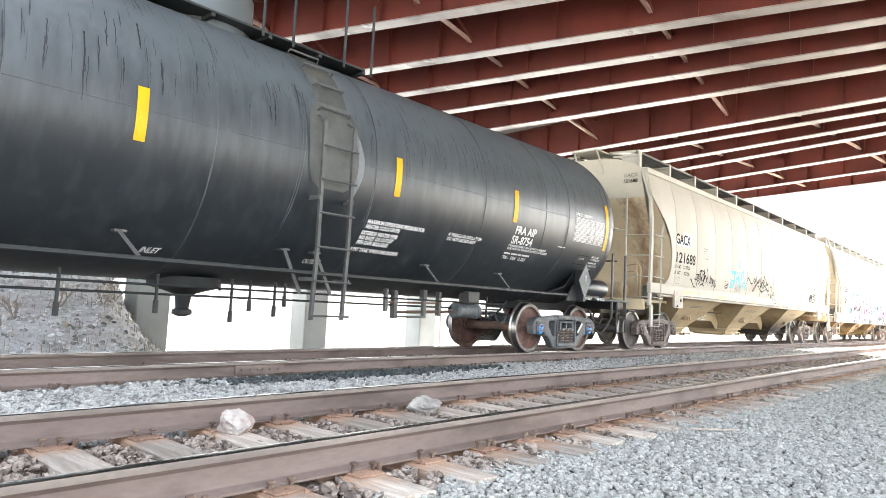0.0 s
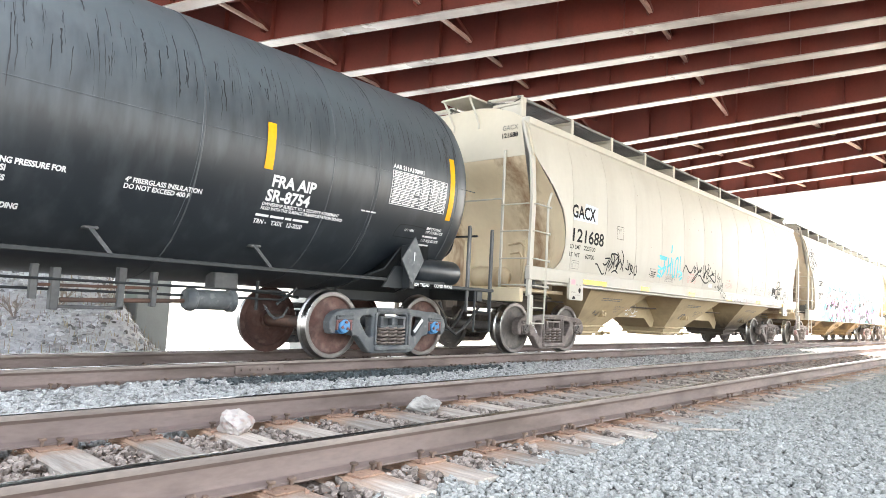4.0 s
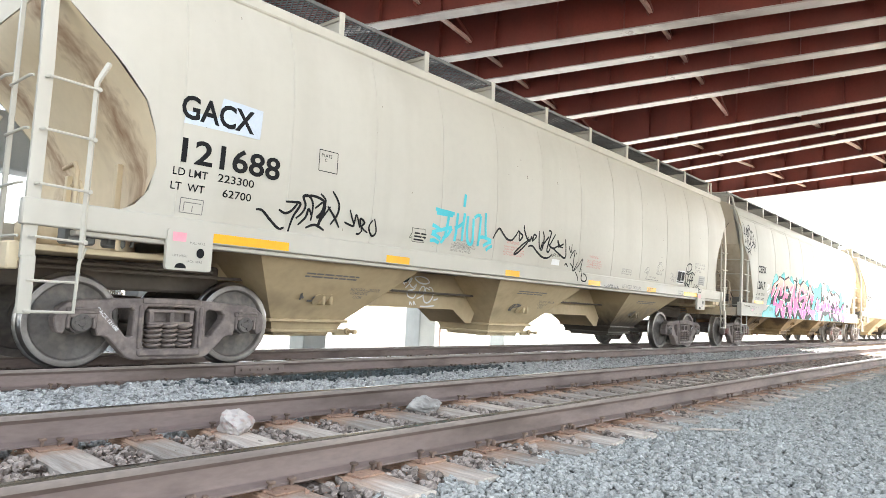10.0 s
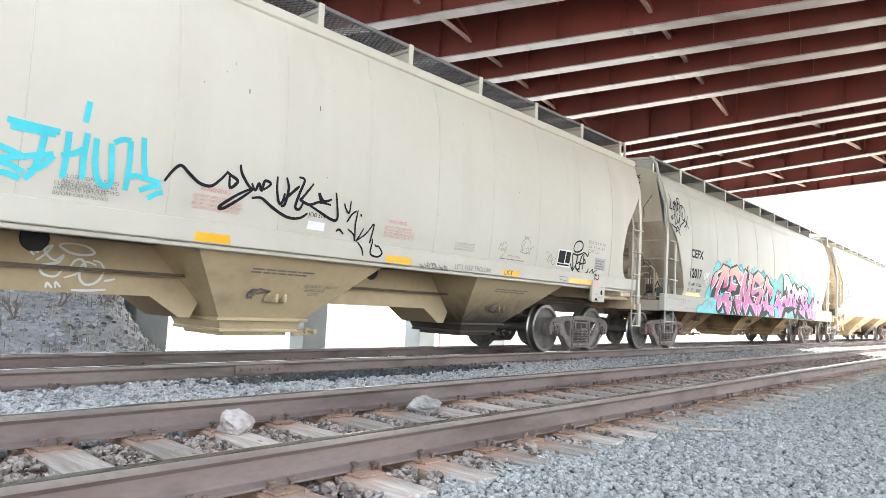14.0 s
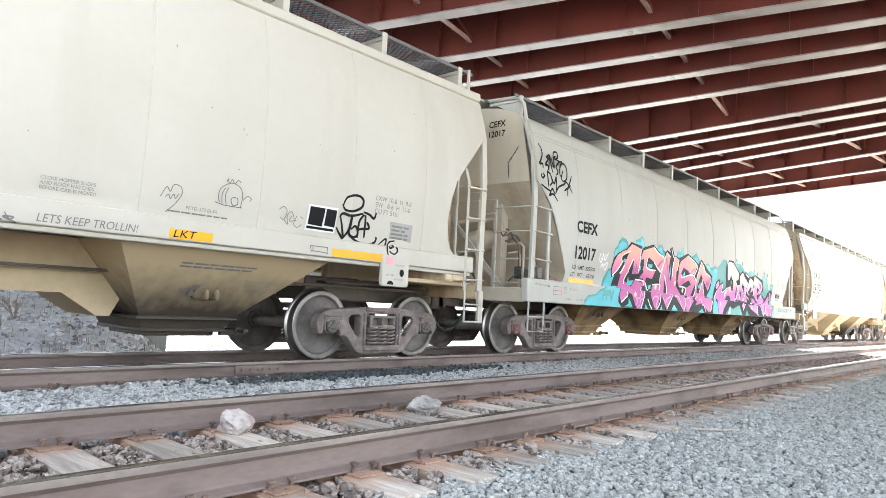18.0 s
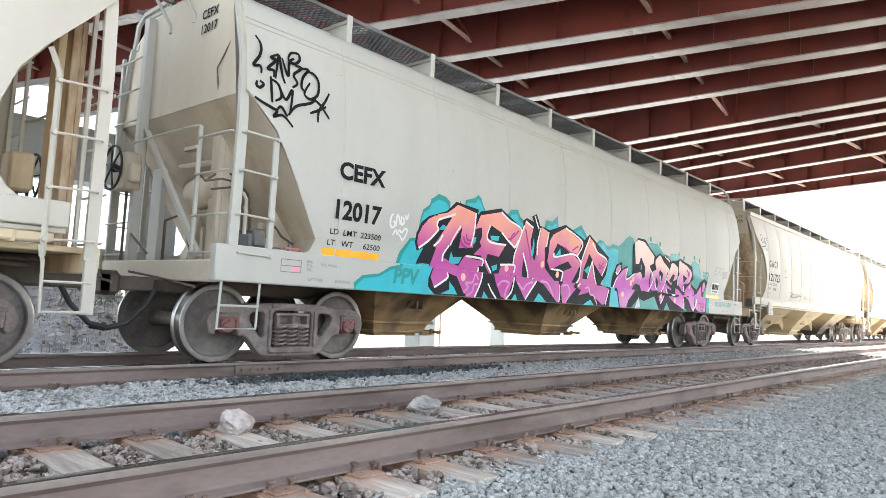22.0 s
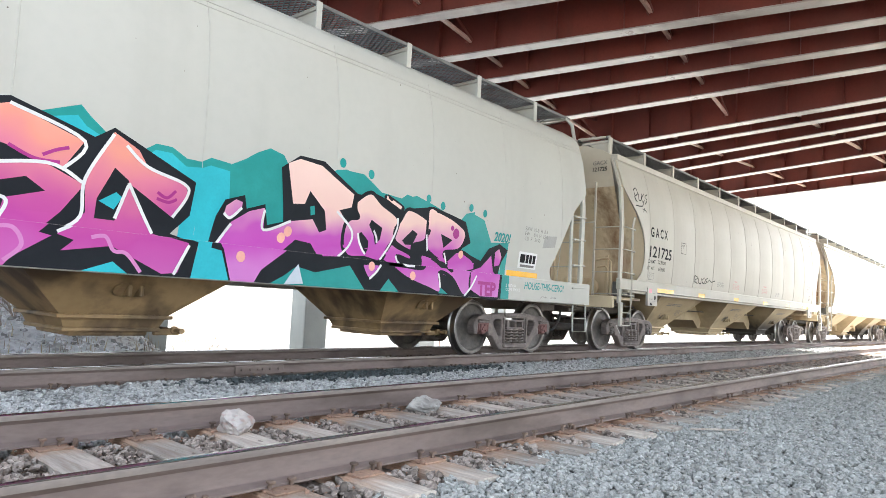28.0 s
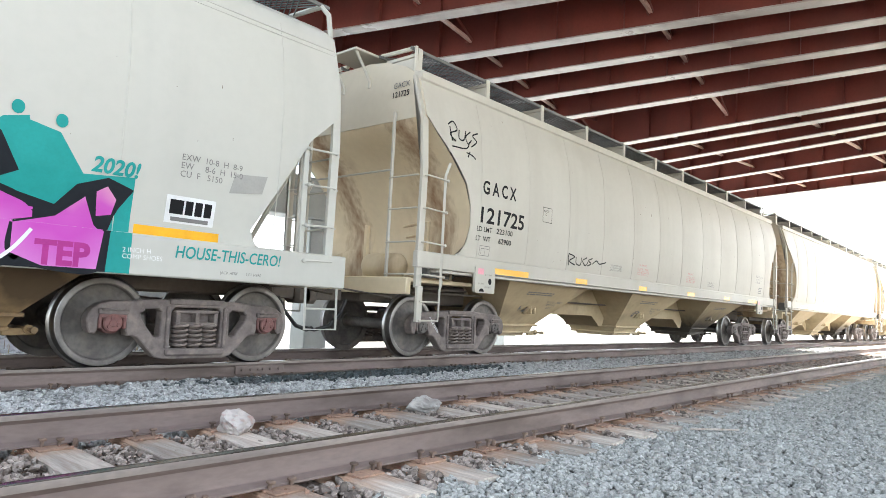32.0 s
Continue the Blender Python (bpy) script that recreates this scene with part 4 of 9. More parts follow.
def side_frame_mesh(mat):
    """Cast side frame in the plane across y, middle at the origin, wheel hubs at x = -0.889 and 0.889, made for the side of negative y."""
    s = Shape()
    half = [(1.1, 0.36), (1.13, 0.42), (1.14, 0.5), (1.1, 0.59), (1.02, 0.65), (0.9, 0.68), (0.7, 0.685), (0.5, 0.705), (0.2, 0.72)]
    under = [(0.36, 0.085), (0.44, 0.11), (0.5, 0.17), (0.63, 0.31), (0.68, 0.33), (0.735, 0.33), (0.755, 0.38), (0.757, 0.5), (0.78, 0.555), (0.83, 0.57), (0.95, 0.57), (1.0, 0.555), (1.022, 0.5), (1.025, 0.38), (1.05, 0.345)]
    outer = half + [(-a, b) for a, b in half[::-1]] + [(-a, b) for a, b in under[::-1]] + under
    hole_w = [(-0.27, 0.2), (0.27, 0.2), (0.285, 0.24), (0.285, 0.58), (0.25, 0.63), (-0.25, 0.63), (-0.285, 0.58), (-0.285, 0.24)]
    tri = [(0.4, 0.33), (0.43, 0.315), (0.47, 0.33), (0.6, 0.5), (0.61, 0.56), (0.57, 0.6), (0.43, 0.61), (0.395, 0.58)]
    bm = bmesh.new()
    loops = [outer, hole_w, tri, [(-a, b) for a, b in tri][::-1]]
    edges = []
    for lp in loops:
        vs = [bm.verts.new((a, -1.06, b)) for a, b in lp]
        edges += [bm.edges.new((vs[i], vs[(i + 1) % len(vs)])) for i in range(len(vs))]
    bmesh.ops.triangle_fill(bm, edges=edges, use_beauty=True)
    ext = bmesh.ops.extrude_face_region(bm, geom=bm.faces[:])
    bmesh.ops.translate(bm, verts=[v for v in ext["geom"] if isinstance(v, bmesh.types.BMVert)], vec=(0, 0.15, 0))
    bmesh.ops.recalc_face_normals(bm, faces=bm.faces)
    rim = [e for e in bm.edges if len(e.link_faces) == 2 and e.calc_face_angle() > 1.2 and abs(e.verts[0].co.y - e.verts[1].co.y) < 0.01]
    bmesh.ops.bevel(bm, geom=rim, offset=0.026, segments=3, affect="EDGES", profile=0.6)
    me = bpy.data.meshes.new("side_frame")
    bm.to_mesh(me)
    bm.free()
    k = Shape()
    for sx in (-1, 1):
        k.box(sx * 0.889 - 0.15, sx * 0.889 + 0.15, -1.085, -0.9, 0.54, 0.6, 0.012)
        k.box(sx * 0.889 - 0.12, sx * 0.889 + 0.12, -1.1, -0.92, 0.575, 0.6, 0.008)
        k.box(sx * 0.33 - 0.02, sx * 0.33 + 0.02, -1.085, -0.95, 0.2, 0.64, 0.01)
    k.box(-0.34, 0.34, -1.1, -0.9, 0.12, 0.2, 0.02)
    k.box(-0.32, 0.32, -1.08, -1.05, 0.66, 0.72, 0.008)
    bm = bmesh.new()
    bm.from_mesh(me)
    bm.from_mesh(k.mesh("ribs"))
    bm.to_mesh(me)
    bm.free()
    me.materials.append(mat)
    return me


FRAME_ME = {"dusty": side_frame_mesh(FRAME_DUSTY), "black": side_frame_mesh(FRAME_BLACK)}


def spring_mesh():
    s = Shape()
    pts = [(0.068 * math.cos(a), 0.068 * math.sin(a), 0.2 + 0.25 * i / 60) for i in range(61) for a in (i * 2 * math.pi / 12,)]
    s.tube(pts, 0.0135, 6)
    me = s.mesh("spring")
    me.materials.append(SPRING_STEEL)
    return me


SPRING = spring_mesh()
ADAPTER = {}
for key, mat in (("blue", CAP_RED), ("red", CAP_RED), ("grey", FRAME_DUSTY)):
    ADAPTER[key] = Shape().box(-0.125, 0.125, -1.075, -0.92, 0.5, 0.568, 0.015).box(-0.135, -0.1, -1.07, -0.92, 0.4, 0.55, 0.01).box(0.1, 0.135, -1.07, -0.92, 0.4, 0.55, 0.01).mesh("bearing_adapter")
    ADAPTER[key].materials.append(mat)


def truck(car, x, look_of, rust, cap):
    """A two-axle truck centred at x."""
    for dx in (-0.889, 0.889):
        wheelset(car, x + dx, rust, cap)
    for side in (1, -1):
        fr = part("side_frame", FRAME_ME[look_of], None, car, "dark cast-steel truck side frame" if look_of == "black" else "dusty cast-steel truck side frame", Matrix.Translation((x, 0, 0)) @ Matrix.Diagonal((1, side, 1, 1)))
        for dx in (-0.889, 0.889):
            part("bearing_adapter", ADAPTER[cap], None, fr, "", (dx, 0, 0))
        for i in (-0.165, 0.0, 0.165):
            for j in (-1.04, -0.9):
                part("spring", SPRING, None, fr, "", (i, j, 0))
    s = Shape()
    s.box(-0.2, 0.2, -0.98, 0.98, 0.44, 0.6, 0.02)
    for side in (-1, 1):
        ya, yb = sorted((side * 0.96, side * 1.075))
        s.box(-0.245, 0.245, ya, yb, 0.44, 0.475, 0.008).box(-0.25, 0.25, ya, yb, 0.57, 0.605, 0.008)
        for px in (-0.22, 0.0, 0.22):
            s.box(px - 0.022, px + 0.022, ya, yb, 0.47, 0.575, 0.004)
    s.box(-0.24, 0.24, -0.7, 0.7, 0.42, 0.68, 0.05)
    part("bolster", s, FRAME_ME[look_of].materials[0], car, "", (x, 0, 0))
    b = Shape()
    for sx in (-1, 1):
        b.box(sx * 0.36 - 0.03, sx * 0.36 + 0.03, -0.9, 0.9, 0.36, 0.44, 0.01)
    b.tube([(-0.36, -0.25, 0.4), (0.36, 0.25, 0.4)], 0.025)
    part("brake_beam", b, UNDER, car, "", (x, 0, 0))


def truck_stencil(car, x, body, trailing):
    """White reporting marks along the sloping arm of a side frame."""
    me = text_mesh(body, 0.062 if trailing else 0.05, WHITE_INK, 0.001)
    if trailing:
        part("lettering", me, None, car, "", Matrix.Translation((x + 0.31, -1.0645, 0.28)) @ Matrix.Rotation(radians(-46), 4, "Y"))
    else:
        part("lettering", me, None, car, "", Matrix.Translation((x - 0.77, -1.0645, 0.59)) @ Matrix.Rotation(radians(46), 4, "Y"))


def coupler(car, x, sx):
    """Coupler with its knuckle, its cut lever and an air hose."""
    c = Shape()
    c.box(min(x, x + sx * 0.55), max(x, x + sx * 0.55), -0.09, 0.09, 0.78, 0.95, 0.02)
    c.box(min(x + sx * 0.5, x + sx * 0.78), max(x + sx * 0.5, x + sx * 0.78), -0.17, 0.17, 0.72, 1.0, 0.05)
    part("coupler", c, UNDER, car)
    h = Shape()
    h.tube([(x + sx * 0.1, -0.3, 0.8), (x + sx * 0.2, -0.32, 0.62), (x + sx * 0.4, -0.32, 0.42), (x + sx * 0.62, -0.28, 0.36), (x + sx * 0.75, -0.22, 0.38)], 0.028, 8)
    part("air_hose", h, HOSE, car)
    l = Shape()
    l.tube([(x + sx * 0.18, -1.35, 0.86), (x + sx * 0.2, -0.5, 0.95), (x + sx * 0.35, -0.15, 1.0)], 0.014, 6)
    part("uncoupling_lever", l, UNDER, car)


def side_y(z):
    """Half width of a hopper body at a height."""
    return float(np.interp(z, [0.9, 1.45, 1.8, 2.3, 2.95, 3.5, 3.95, 4.14], [1.52, 1.54, 1.585, 1.61, 1.6, 1.54, 1.41, 1.3]))


def text_mesh(body, size, mat, bold=0.0, wide=1.0, slant=0.0):
    """Letters in the x-z plane, starting at the origin, capitals about 0.72 of size high."""
    cu = bpy.data.curves.new("lettering", "FONT")
    cu.body, cu.size, cu.offset, cu.shear = body, size, bold, slant
    cu.space_line = 0.95
    cu.resolution_u = 3
    ob = bpy.data.objects.new("lettering", cu)
    scene.collection.objects.link(ob)
    dg = bpy.context.evaluated_depsgraph_get()
    dg.update()
    me = bpy.data.meshes.new_from_object(ob.evaluated_get(dg))
    bpy.data.objects.remove(ob)
    bpy.data.curves.remove(cu)
    for v in me.vertices:
        v.co = (v.co.x * wide, 0, v.co.y)
    me.materials.clear()
    me.materials.append(mat)
    return me


STEPS = {}      # walls that step outwards: the height of the step


def on_side(me, x, z, y_of, lift=0.005):
    """Lays a flat x-z mesh on the camera-side wall whose half width is y_of(x, z), cut into strips so that it bends with it."""
    bm = bmesh.new()
    bm.from_mesh(me)
    for axis, pitch, nrm in ((2, 0.1, (0, 0, 1)), (0, 0.25, (1, 0, 0))):
        cs = [v.co[axis] for v in bm.verts]
        k = math.ceil((max(cs) - min(cs)) / pitch)
        for i in range(1, k):
            c = [0, 0, 0]
            c[axis] = min(cs) + (max(cs) - min(cs)) * i / k
            bmesh.ops.bisect_plane(bm, geom=bm.verts[:] + bm.edges[:] + bm.faces[:], plane_co=c, plane_no=nrm)
    fold = STEPS.get(y_of)
    if fold:
        for zz in (fold - 0.003, fold + 0.003):
            bmesh.ops.bisect_plane(bm, geom=bm.verts[:] + bm.edges[:] + bm.faces[:], plane_co=(0, 0, zz - z), plane_no=(0, 0, 1))
        bmesh.ops.delete(bm, geom=[f for f in bm.faces if abs(f.calc_center_median().z + z - fold) < 0.003], context="FACES")
    for v in bm.verts:
        xx, zz = v.co.x + x, v.co.z + z
        v.co = (xx, -(y_of(xx, zz) + lift), zz)
    for f in bm.faces:
        f.normal_update()
        if f.normal.y > 0:
            f.normal_flip()
    bm.to_mesh(me)
    bm.free()
    return me


def write(car, body, x, z, height, y_of, mat, bold=0.0, wide=1.0, lift=0.005, name="lettering", slant=0.0):
    """Words whose capitals stand height tall, from (x, z) up."""
    for k, line in enumerate(body.split("\n")):
        me = text_mesh(line, height / 0.71, mat, bold, wide, slant)
        part(name, on_side(me, x, z - k * 0.95 * height / 0.71, y_of, lift), None, car, "")


def patch(car, name, outline, y_of, mat, lift=0.004, label=""):
    """A painted or stuck-on flat shape on the camera-side wall, from (x, z) corners."""
    bm = bmesh.new()
    vs = [bm.verts.new((a, 0, b)) for a, b in outline]
    f = bm.faces.new(vs)
    f.normal_update()
    bmesh.ops.triangulate(bm, faces=[f])
    me = bpy.data.meshes.new(name)
    bm.to_mesh(me)
    bm.free()
    me.materials.append(mat)
    return part(name, on_side(me, 0, 0, y_of, lift), None, car, label)


def rect(x0, x1, z0, z1):
    return [(x0, z0), (x1, z0), (x1, z1), (x0, z1)]


def bars(car, x, z, w, h, rows, y_of, mat, lift=0.005, seed=1, name="small_print"):
    """Rows of print too small to read, as plain bars."""
    r = random.Random(seed)
    bm = bmesh.new()
    for i in range(rows):
        zz = z + h - (i + 0.5) * h / rows
        t = h / rows * 0.26
        xx = x
        while xx < x + w * r.uniform(0.75, 1.0):
            ww = min(r.uniform(1.5, 5) * h / rows, x + w - xx)
            if ww < 0.005:
                break
            bm.faces.new([bm.verts.new((xx, 0, zz - t)), bm.verts.new((xx + ww, 0, zz - t)), bm.verts.new((xx + ww, 0, zz + t)), bm.verts.new((xx, 0, zz + t))])
            xx += ww + h / rows * 0.45
    me = bpy.data.meshes.new(name)
    bm.to_mesh(me)
    bm.free()
    me.materials.append(mat)
    return part(name, on_side(me, 0, 0, y_of, lift), None, car)


def stroke(points, width, taper=True):
    """Outline quads of a brush stroke in x-z: returns faces of corner points."""
    pts = [Vector((a, b)) for a, b in points]
    fine = []
    n = len(pts)
    for i in range(n - 1):
        p0, p1, p2, p3 = pts[max(i - 1, 0)], pts[i], pts[i + 1], pts[min(i + 2, n - 1)]
        for k in range(6):
            t = k / 6
            fine.append(0.5 * ((2 * p1) + (p2 - p0) * t + (2 * p0 - 5 * p1 + 4 * p2 - p3) * t * t + (3 * p1 - p0 - 3 * p2 + p3) * t ** 3))
    fine.append(pts[-1])
    out = []
    m = len(fine)
    for i, p in enumerate(fine):
        d = fine[min(i + 1, m - 1)] - fine[max(i - 1, 0)]
        if d.length < 1e-9:
            d = Vector((1, 0))
        d.normalize()
        w = width * (0.45 + 0.55 * math.sin(math.pi * (0.12 + 0.76 * i / (m - 1)))) if taper else width
        nn = Vector((-d.y, d.x)) * w / 2
        out.append((p + nn, p - nn))
    return out


def spray(car, name, lines, width, y_of, mat, lift=0.005, label="", taper=True):
    """Sprayed strokes on the camera-side wall; the first is the part, the rest hang from it."""
    first = None
    for k, pts in enumerate(lines):
        bm = bmesh.new()
        o = [(bm.verts.new((a.x, 0, a.y)), bm.verts.new((b.x, 0, b.y))) for a, b in stroke(pts, width, taper)]
        for i in range(len(o) - 1):
            bm.faces.new((o[i][0], o[i + 1][0], o[i + 1][1], o[i][1]))
        me = bpy.data.meshes.new(name)
        bm.to_mesh(me)
        bm.free()
        me.materials.append(mat)
        ob = part(name if first is None else "stroke", on_side(me, 0, 0, y_of, lift + 0.0003 * (k % 5)), None, first or car, label if first is None else "")
        first = first or ob
    return first


def write_end(car, body, x, y, z, height, mat, bold=0.0):
    """Words on the leading end sheet, read from the front of the car."""
    me = text_mesh(body, height / 0.71, mat, bold)
    for v in me.vertices:
        v.co = (x, y - v.co.x, z + v.co.z)
    return part("lettering", me, None, car)


ROUND = dict(cut=[(3.45, 0.0), (3.3, 0.12), (2.85, 0.53), (2.6, 0.72), (2.3, 0.83), (2.0, 0.87), (1.75, 0.82), (1.6, 0.72), (1.52, 0.6)], sill=(1.3, 1.52), length=16.7, trucks=(1.42, 15.19), eave=4.05,
             seams=[1.1 + 1.295 * k for k in range(12)])
ANGLED = dict(cut=[(3.0, 0.0), (2.63, 0.4), (1.5, 1.08), (1.36, 1.02), (1.3, 0.9)], sill=(0.93, 1.3), length=15.95, trucks=(1.2, 14.6), eave=4.06,
              seams=[1.39 + 1.72 * k for k in range(9)])


def skin(kind):
    """Half width of a hopper's side sheet at (x, z), with the slight pillows between its weld seams."""
    a, d = kind["seams"][0], kind["seams"][1] - kind["seams"][0]
    s1, eave = kind["sill"][1], kind["eave"]

    def f(x, z):
        pillow = (0.026 if kind is ROUND else 0.018) * abs(math.sin(math.pi * (x - a) / d)) * math.sin(math.pi * min(max((z - s1) / (eave - s1), 0), 1))
        return side_y(z) + pillow + 0.006 * noise.noise(Vector((x * 0.9, -1, z * 1.1)))

    return f


def skin_and_sill(kind):
    """The same, stepping out to the side sill below."""
    f = skin(kind)
    top = kind["sill"][1] + (0.01 if kind is ROUND else 0.02)

    def g(x, z):
        return f(x, z) if z > top else (1.6 if kind is ROUND else 1.63)

    STEPS[g] = top
    return g


def hopper(label, kind, paint_main, paint_low, chute_mat):
    """A covered hopper car: side sheets with scooped ends, slope sheets, roof with hatches and walkways, three bottom chutes."""
    L, eave, (s0, s1) = kind["length"], kind["eave"], kind["sill"]
    round_end = kind is ROUND
    car = tagged(new("hopper_car"), label, "hopper car", "cars of the freight train")
    cut = sorted(kind["cut"])
    zs = sorted(set([c[0] for c in cut] + [3.2, 3.6, 3.8, 3.95, 4.05, eave] + [s1 + 0.02, 1.7, 1.9, 2.15, 2.45, 2.75, 3.0]))
    zs = [z for z in zs if s1 <= z <= eave]

    def start(z):
        return float(np.interp(z, [c[0] for c in cut], [c[1] for c in cut]))

    def lead(x):
        """Moves the leading end of the round-cut cars a little further out, to fit the camera's view."""
        return x - 0.14 * min(max(1 - x / 0.75, 0), 1) if round_end else x

    seams, half_at = kind["seams"], skin(kind)
    stations = sorted(set([0.0, 0.3, 0.6] + [L - 0.6, L - 0.3, L] + list(np.linspace(0.95, L - 0.95, 90)) + list(kind["seams"])))
    for side in (-1, 1):
        s = Shape()
        n = len(stations)
        for z in zs:
            a = start(z)
            for u in stations:
                t = min(max(u, a), L - a)
                s.v.append((lead(t), side * half_at(t, z), z))
        s.f = [(i * n + j, i * n + j + 1, (i + 1) * n + j + 1, (i + 1) * n + j) for i in range(len(zs) - 1) for j in range(n - 1)]
        tidy = []
        for f in s.f:
            seen, kept = set(), []
            for i in f:
                key = tuple(round(c, 4) for c in s.v[i])
                if key not in seen:
                    seen.add(key)
                    kept.append(i)
            if len(kept) > 2:
                tidy.append(tuple(kept))
        s.f = tidy
        s.s = [True] * len(s.f)
        part("side_sheet", s, paint_main, car)
        if side < 0:
            for xx in seams:
                w = Shape()
                w.tube([(xx, -half_at(xx, z), z) for z in zs if s1 + 0.02 <= z <= eave - 0.05], 0.006, 5)
                part("weld_seam", w, paint_main, car)
        sl = Shape()
        if round_end:
            sl.box(-0.22, L - 0.22, side * 1.5 if side > 0 else -1.6, 1.6 if side > 0 else -1.5, s0, s1 + 0.01, 0.012)
            sl.box(0.22, L - 0.22, min(side * 1.42, side * 1.55), max(side * 1.42, side * 1.55), s0 - 0.05, s0, 0.01)
        else:
            sl.box(-0.22, L + 0.22, min(side * 1.5, side * 1.63), max(side * 1.5, side * 1.63), s0, s1 + 0.02, 0.015)
        part("side_sill", sl, paint_main, car)
        ch = Shape()
        if round_end:
            ch.box(lead(0), L, min(side * 1.24, side * 1.415), max(side * 1.24, side * 1.415), eave - 0.055, eave + 0.08, 0.02)
        else:
            ch.prism([(lead(0), side * y, z) for y, z in ((1.2, eave - 0.02), (1.352, eave - 0.02), (1.335, eave + 0.02), (1.295, eave + 0.05), (1.2, eave + 0.06))], (L - lead(0), 0, 0))
            for drop in (0.21, 0.27):
                z = eave - drop
                part("roof_seam", Shape().tube([(0.02, side * (side_y(z) + 0.004), z), (L - 0.02, side * (side_y(z) + 0.004), z)], 0.009, 6), paint_main, car)
        part("eave_angle", ch, paint_main, car)
    # roof
    arc = [(-1.3, eave + 0.05), (-1.05, eave + 0.2), (-0.7, eave + 0.32), (-0.3, eave + 0.38), (0.3, eave + 0.38), (0.7, eave + 0.32), (1.05, eave + 0.2), (1.3, eave + 0.05)]
    part("roof", Shape().prism([(lead(0) + 0.03, a, b) for a, b in arc] + [(lead(0) + 0.03, 1.3, eave), (lead(0) + 0.03, -1.3, eave)], (L - 0.06 - lead(0), 0, 0)), paint_main, car)
    h = Shape()
    for i in range(5):
        x0 = 0.7 + i * (L - 1.4) / 5
        h.box(x0 + 0.1, x0 + (L - 1.4) / 5 - 0.1, -0.28, 0.28, eave + 0.38, eave + 0.48, 0.04)
    part("roof_hatch", h, paint_main, car)
    # ends
    fold = 3.45 if round_end else 3.0
    for end in (0, 1):
        def X(x):
            return lead(x) if not end else L - x

        def XL(x):
            return x - 0.14 if round_end and not end else X(x)
        prof = [(side_y(z) - 0.004, z) for z in np.linspace(fold, eave, 8)]
        outl = [(-a, b) for a, b in prof] + [(a, b) for a, b in arc] + prof[::-1]
        e = Shape().prism([(X(0.008), a, b) for a, b in outl], (0.03 if not end else -0.03, 0, 0))
        part("end_sheet", e, END_WARM, car)
        sl = Shape()
        depth = [(3.45, 0.02), (3.38, 0.04), (2.95, 0.46), (2.0, 1.0), (1.9, 1.02), (1.1, 1.02)] if round_end else [(3.0, 0.02), (1.5, 1.2), (1.1, 1.2)]
        rows = [fold, 3.38, 3.2, 2.95, 2.6, 2.3, 2.0, 1.9, 1.7, 1.5, 1.15] if round_end else [fold, 2.63, 2.2, 1.8, 1.5, 1.35, 1.15]
        for z in rows:
            deep = float(np.interp(z, [d[0] for d in depth][::-1], [d[1] for d in depth][::-1]))
            rim = start(max(z, s1 + 0.001)) + 0.004
            w = side_y(max(z, 1.5)) - 0.006
            sl.v += [(X(rim), -w, z), (X(deep), -w * 0.62, z), (X(deep), w * 0.62, z), (X(rim), w, z)]
        for i in range(len(rows) - 1):
            sl.f += [(4 * i + j, 4 * i + j + 1, 4 * i + 5 + j, 4 * i + 4 + j) for j in range(3)]
        sl.s = [False] * len(sl.f)
        part("slope_sheet", sl, SLOPE if round_end else GREY_SLOPE, car, "dusty slope sheet, brown shade and streaks painted down its folds" if round_end else "dusty tan slope sheet")
        # platform and end sill
        pf = Shape()
        pf.box(min(X(-0.1), X(1.35)), max(X(-0.1), X(1.35)), -1.3, 1.3, 1.1, 1.16, 0.01)
        pf.box(min(X(-0.12), X(-0.02)), max(X(-0.12), X(-0.02)), -1.45, 1.45, 0.92, 1.16, 0.015)
        part("end_platform", pf, paint_low, car)
        coupler(car, X(-0.1), -1 if not end else 1)
        for side in (-1, 1):
            yy = side * 1.53
            p = Shape()
            p.prism([(XL(-0.05), side * 1.56, 1.02), (XL(0.06), side * 1.56, 1.02), (XL(0.06), side * 1.58, 2.7), (XL(0.06), side * 1.53, 3.4), (XL(0.06), side * 1.33, eave), (XL(-0.05), side * 1.33, eave), (XL(-0.05), side * 1.53, 3.4), (XL(-0.05), side * 1.58, 2.7)], (0, -side * 0.05, 0))
            part("corner_post", p, paint_main, car)
        # ladders: on the side, next to the corner post, and across the end
        for side in (-1, 1):
            yy = side * 1.6
            if round_end:
                st = Shape().box(min(XL(-0.05), XL(0.06)), max(XL(-0.05), XL(0.06)), min(yy, yy - side * 0.05), max(yy, yy - side * 0.05), 0.55, 1.04, 0.006)
                st.tube([(XL(0.0), yy, 0.57), (XL(0.39), yy, 0.57), (XL(0.4), yy, 1.0), (XL(0.44), yy, 1.14)], 0.017, 6)
                part("sill_step", st, paint_main, car)
                part("rung", Shape().tube([(XL(0.0), yy, 0.83), (XL(0.4), yy, 0.83)], 0.013, 6), paint_main, car)
                rz = (1.2, 1.65, 2.12, 2.58)
                part("ladder_stile", Shape().tube([(XL(0.41), yy, 1.04), (XL(0.41), yy, 2.64), (XL(0.5), yy, 2.84)], 0.026, 4), paint_main, car)
            else:
                st = Shape().tube([(XL(-0.12), yy, 0.96), (XL(-0.14), yy, 0.44), (XL(0.32), yy, 0.44), (XL(0.34), yy, 0.96)], 0.016, 6)
                part("sill_step", st, paint_main, car)
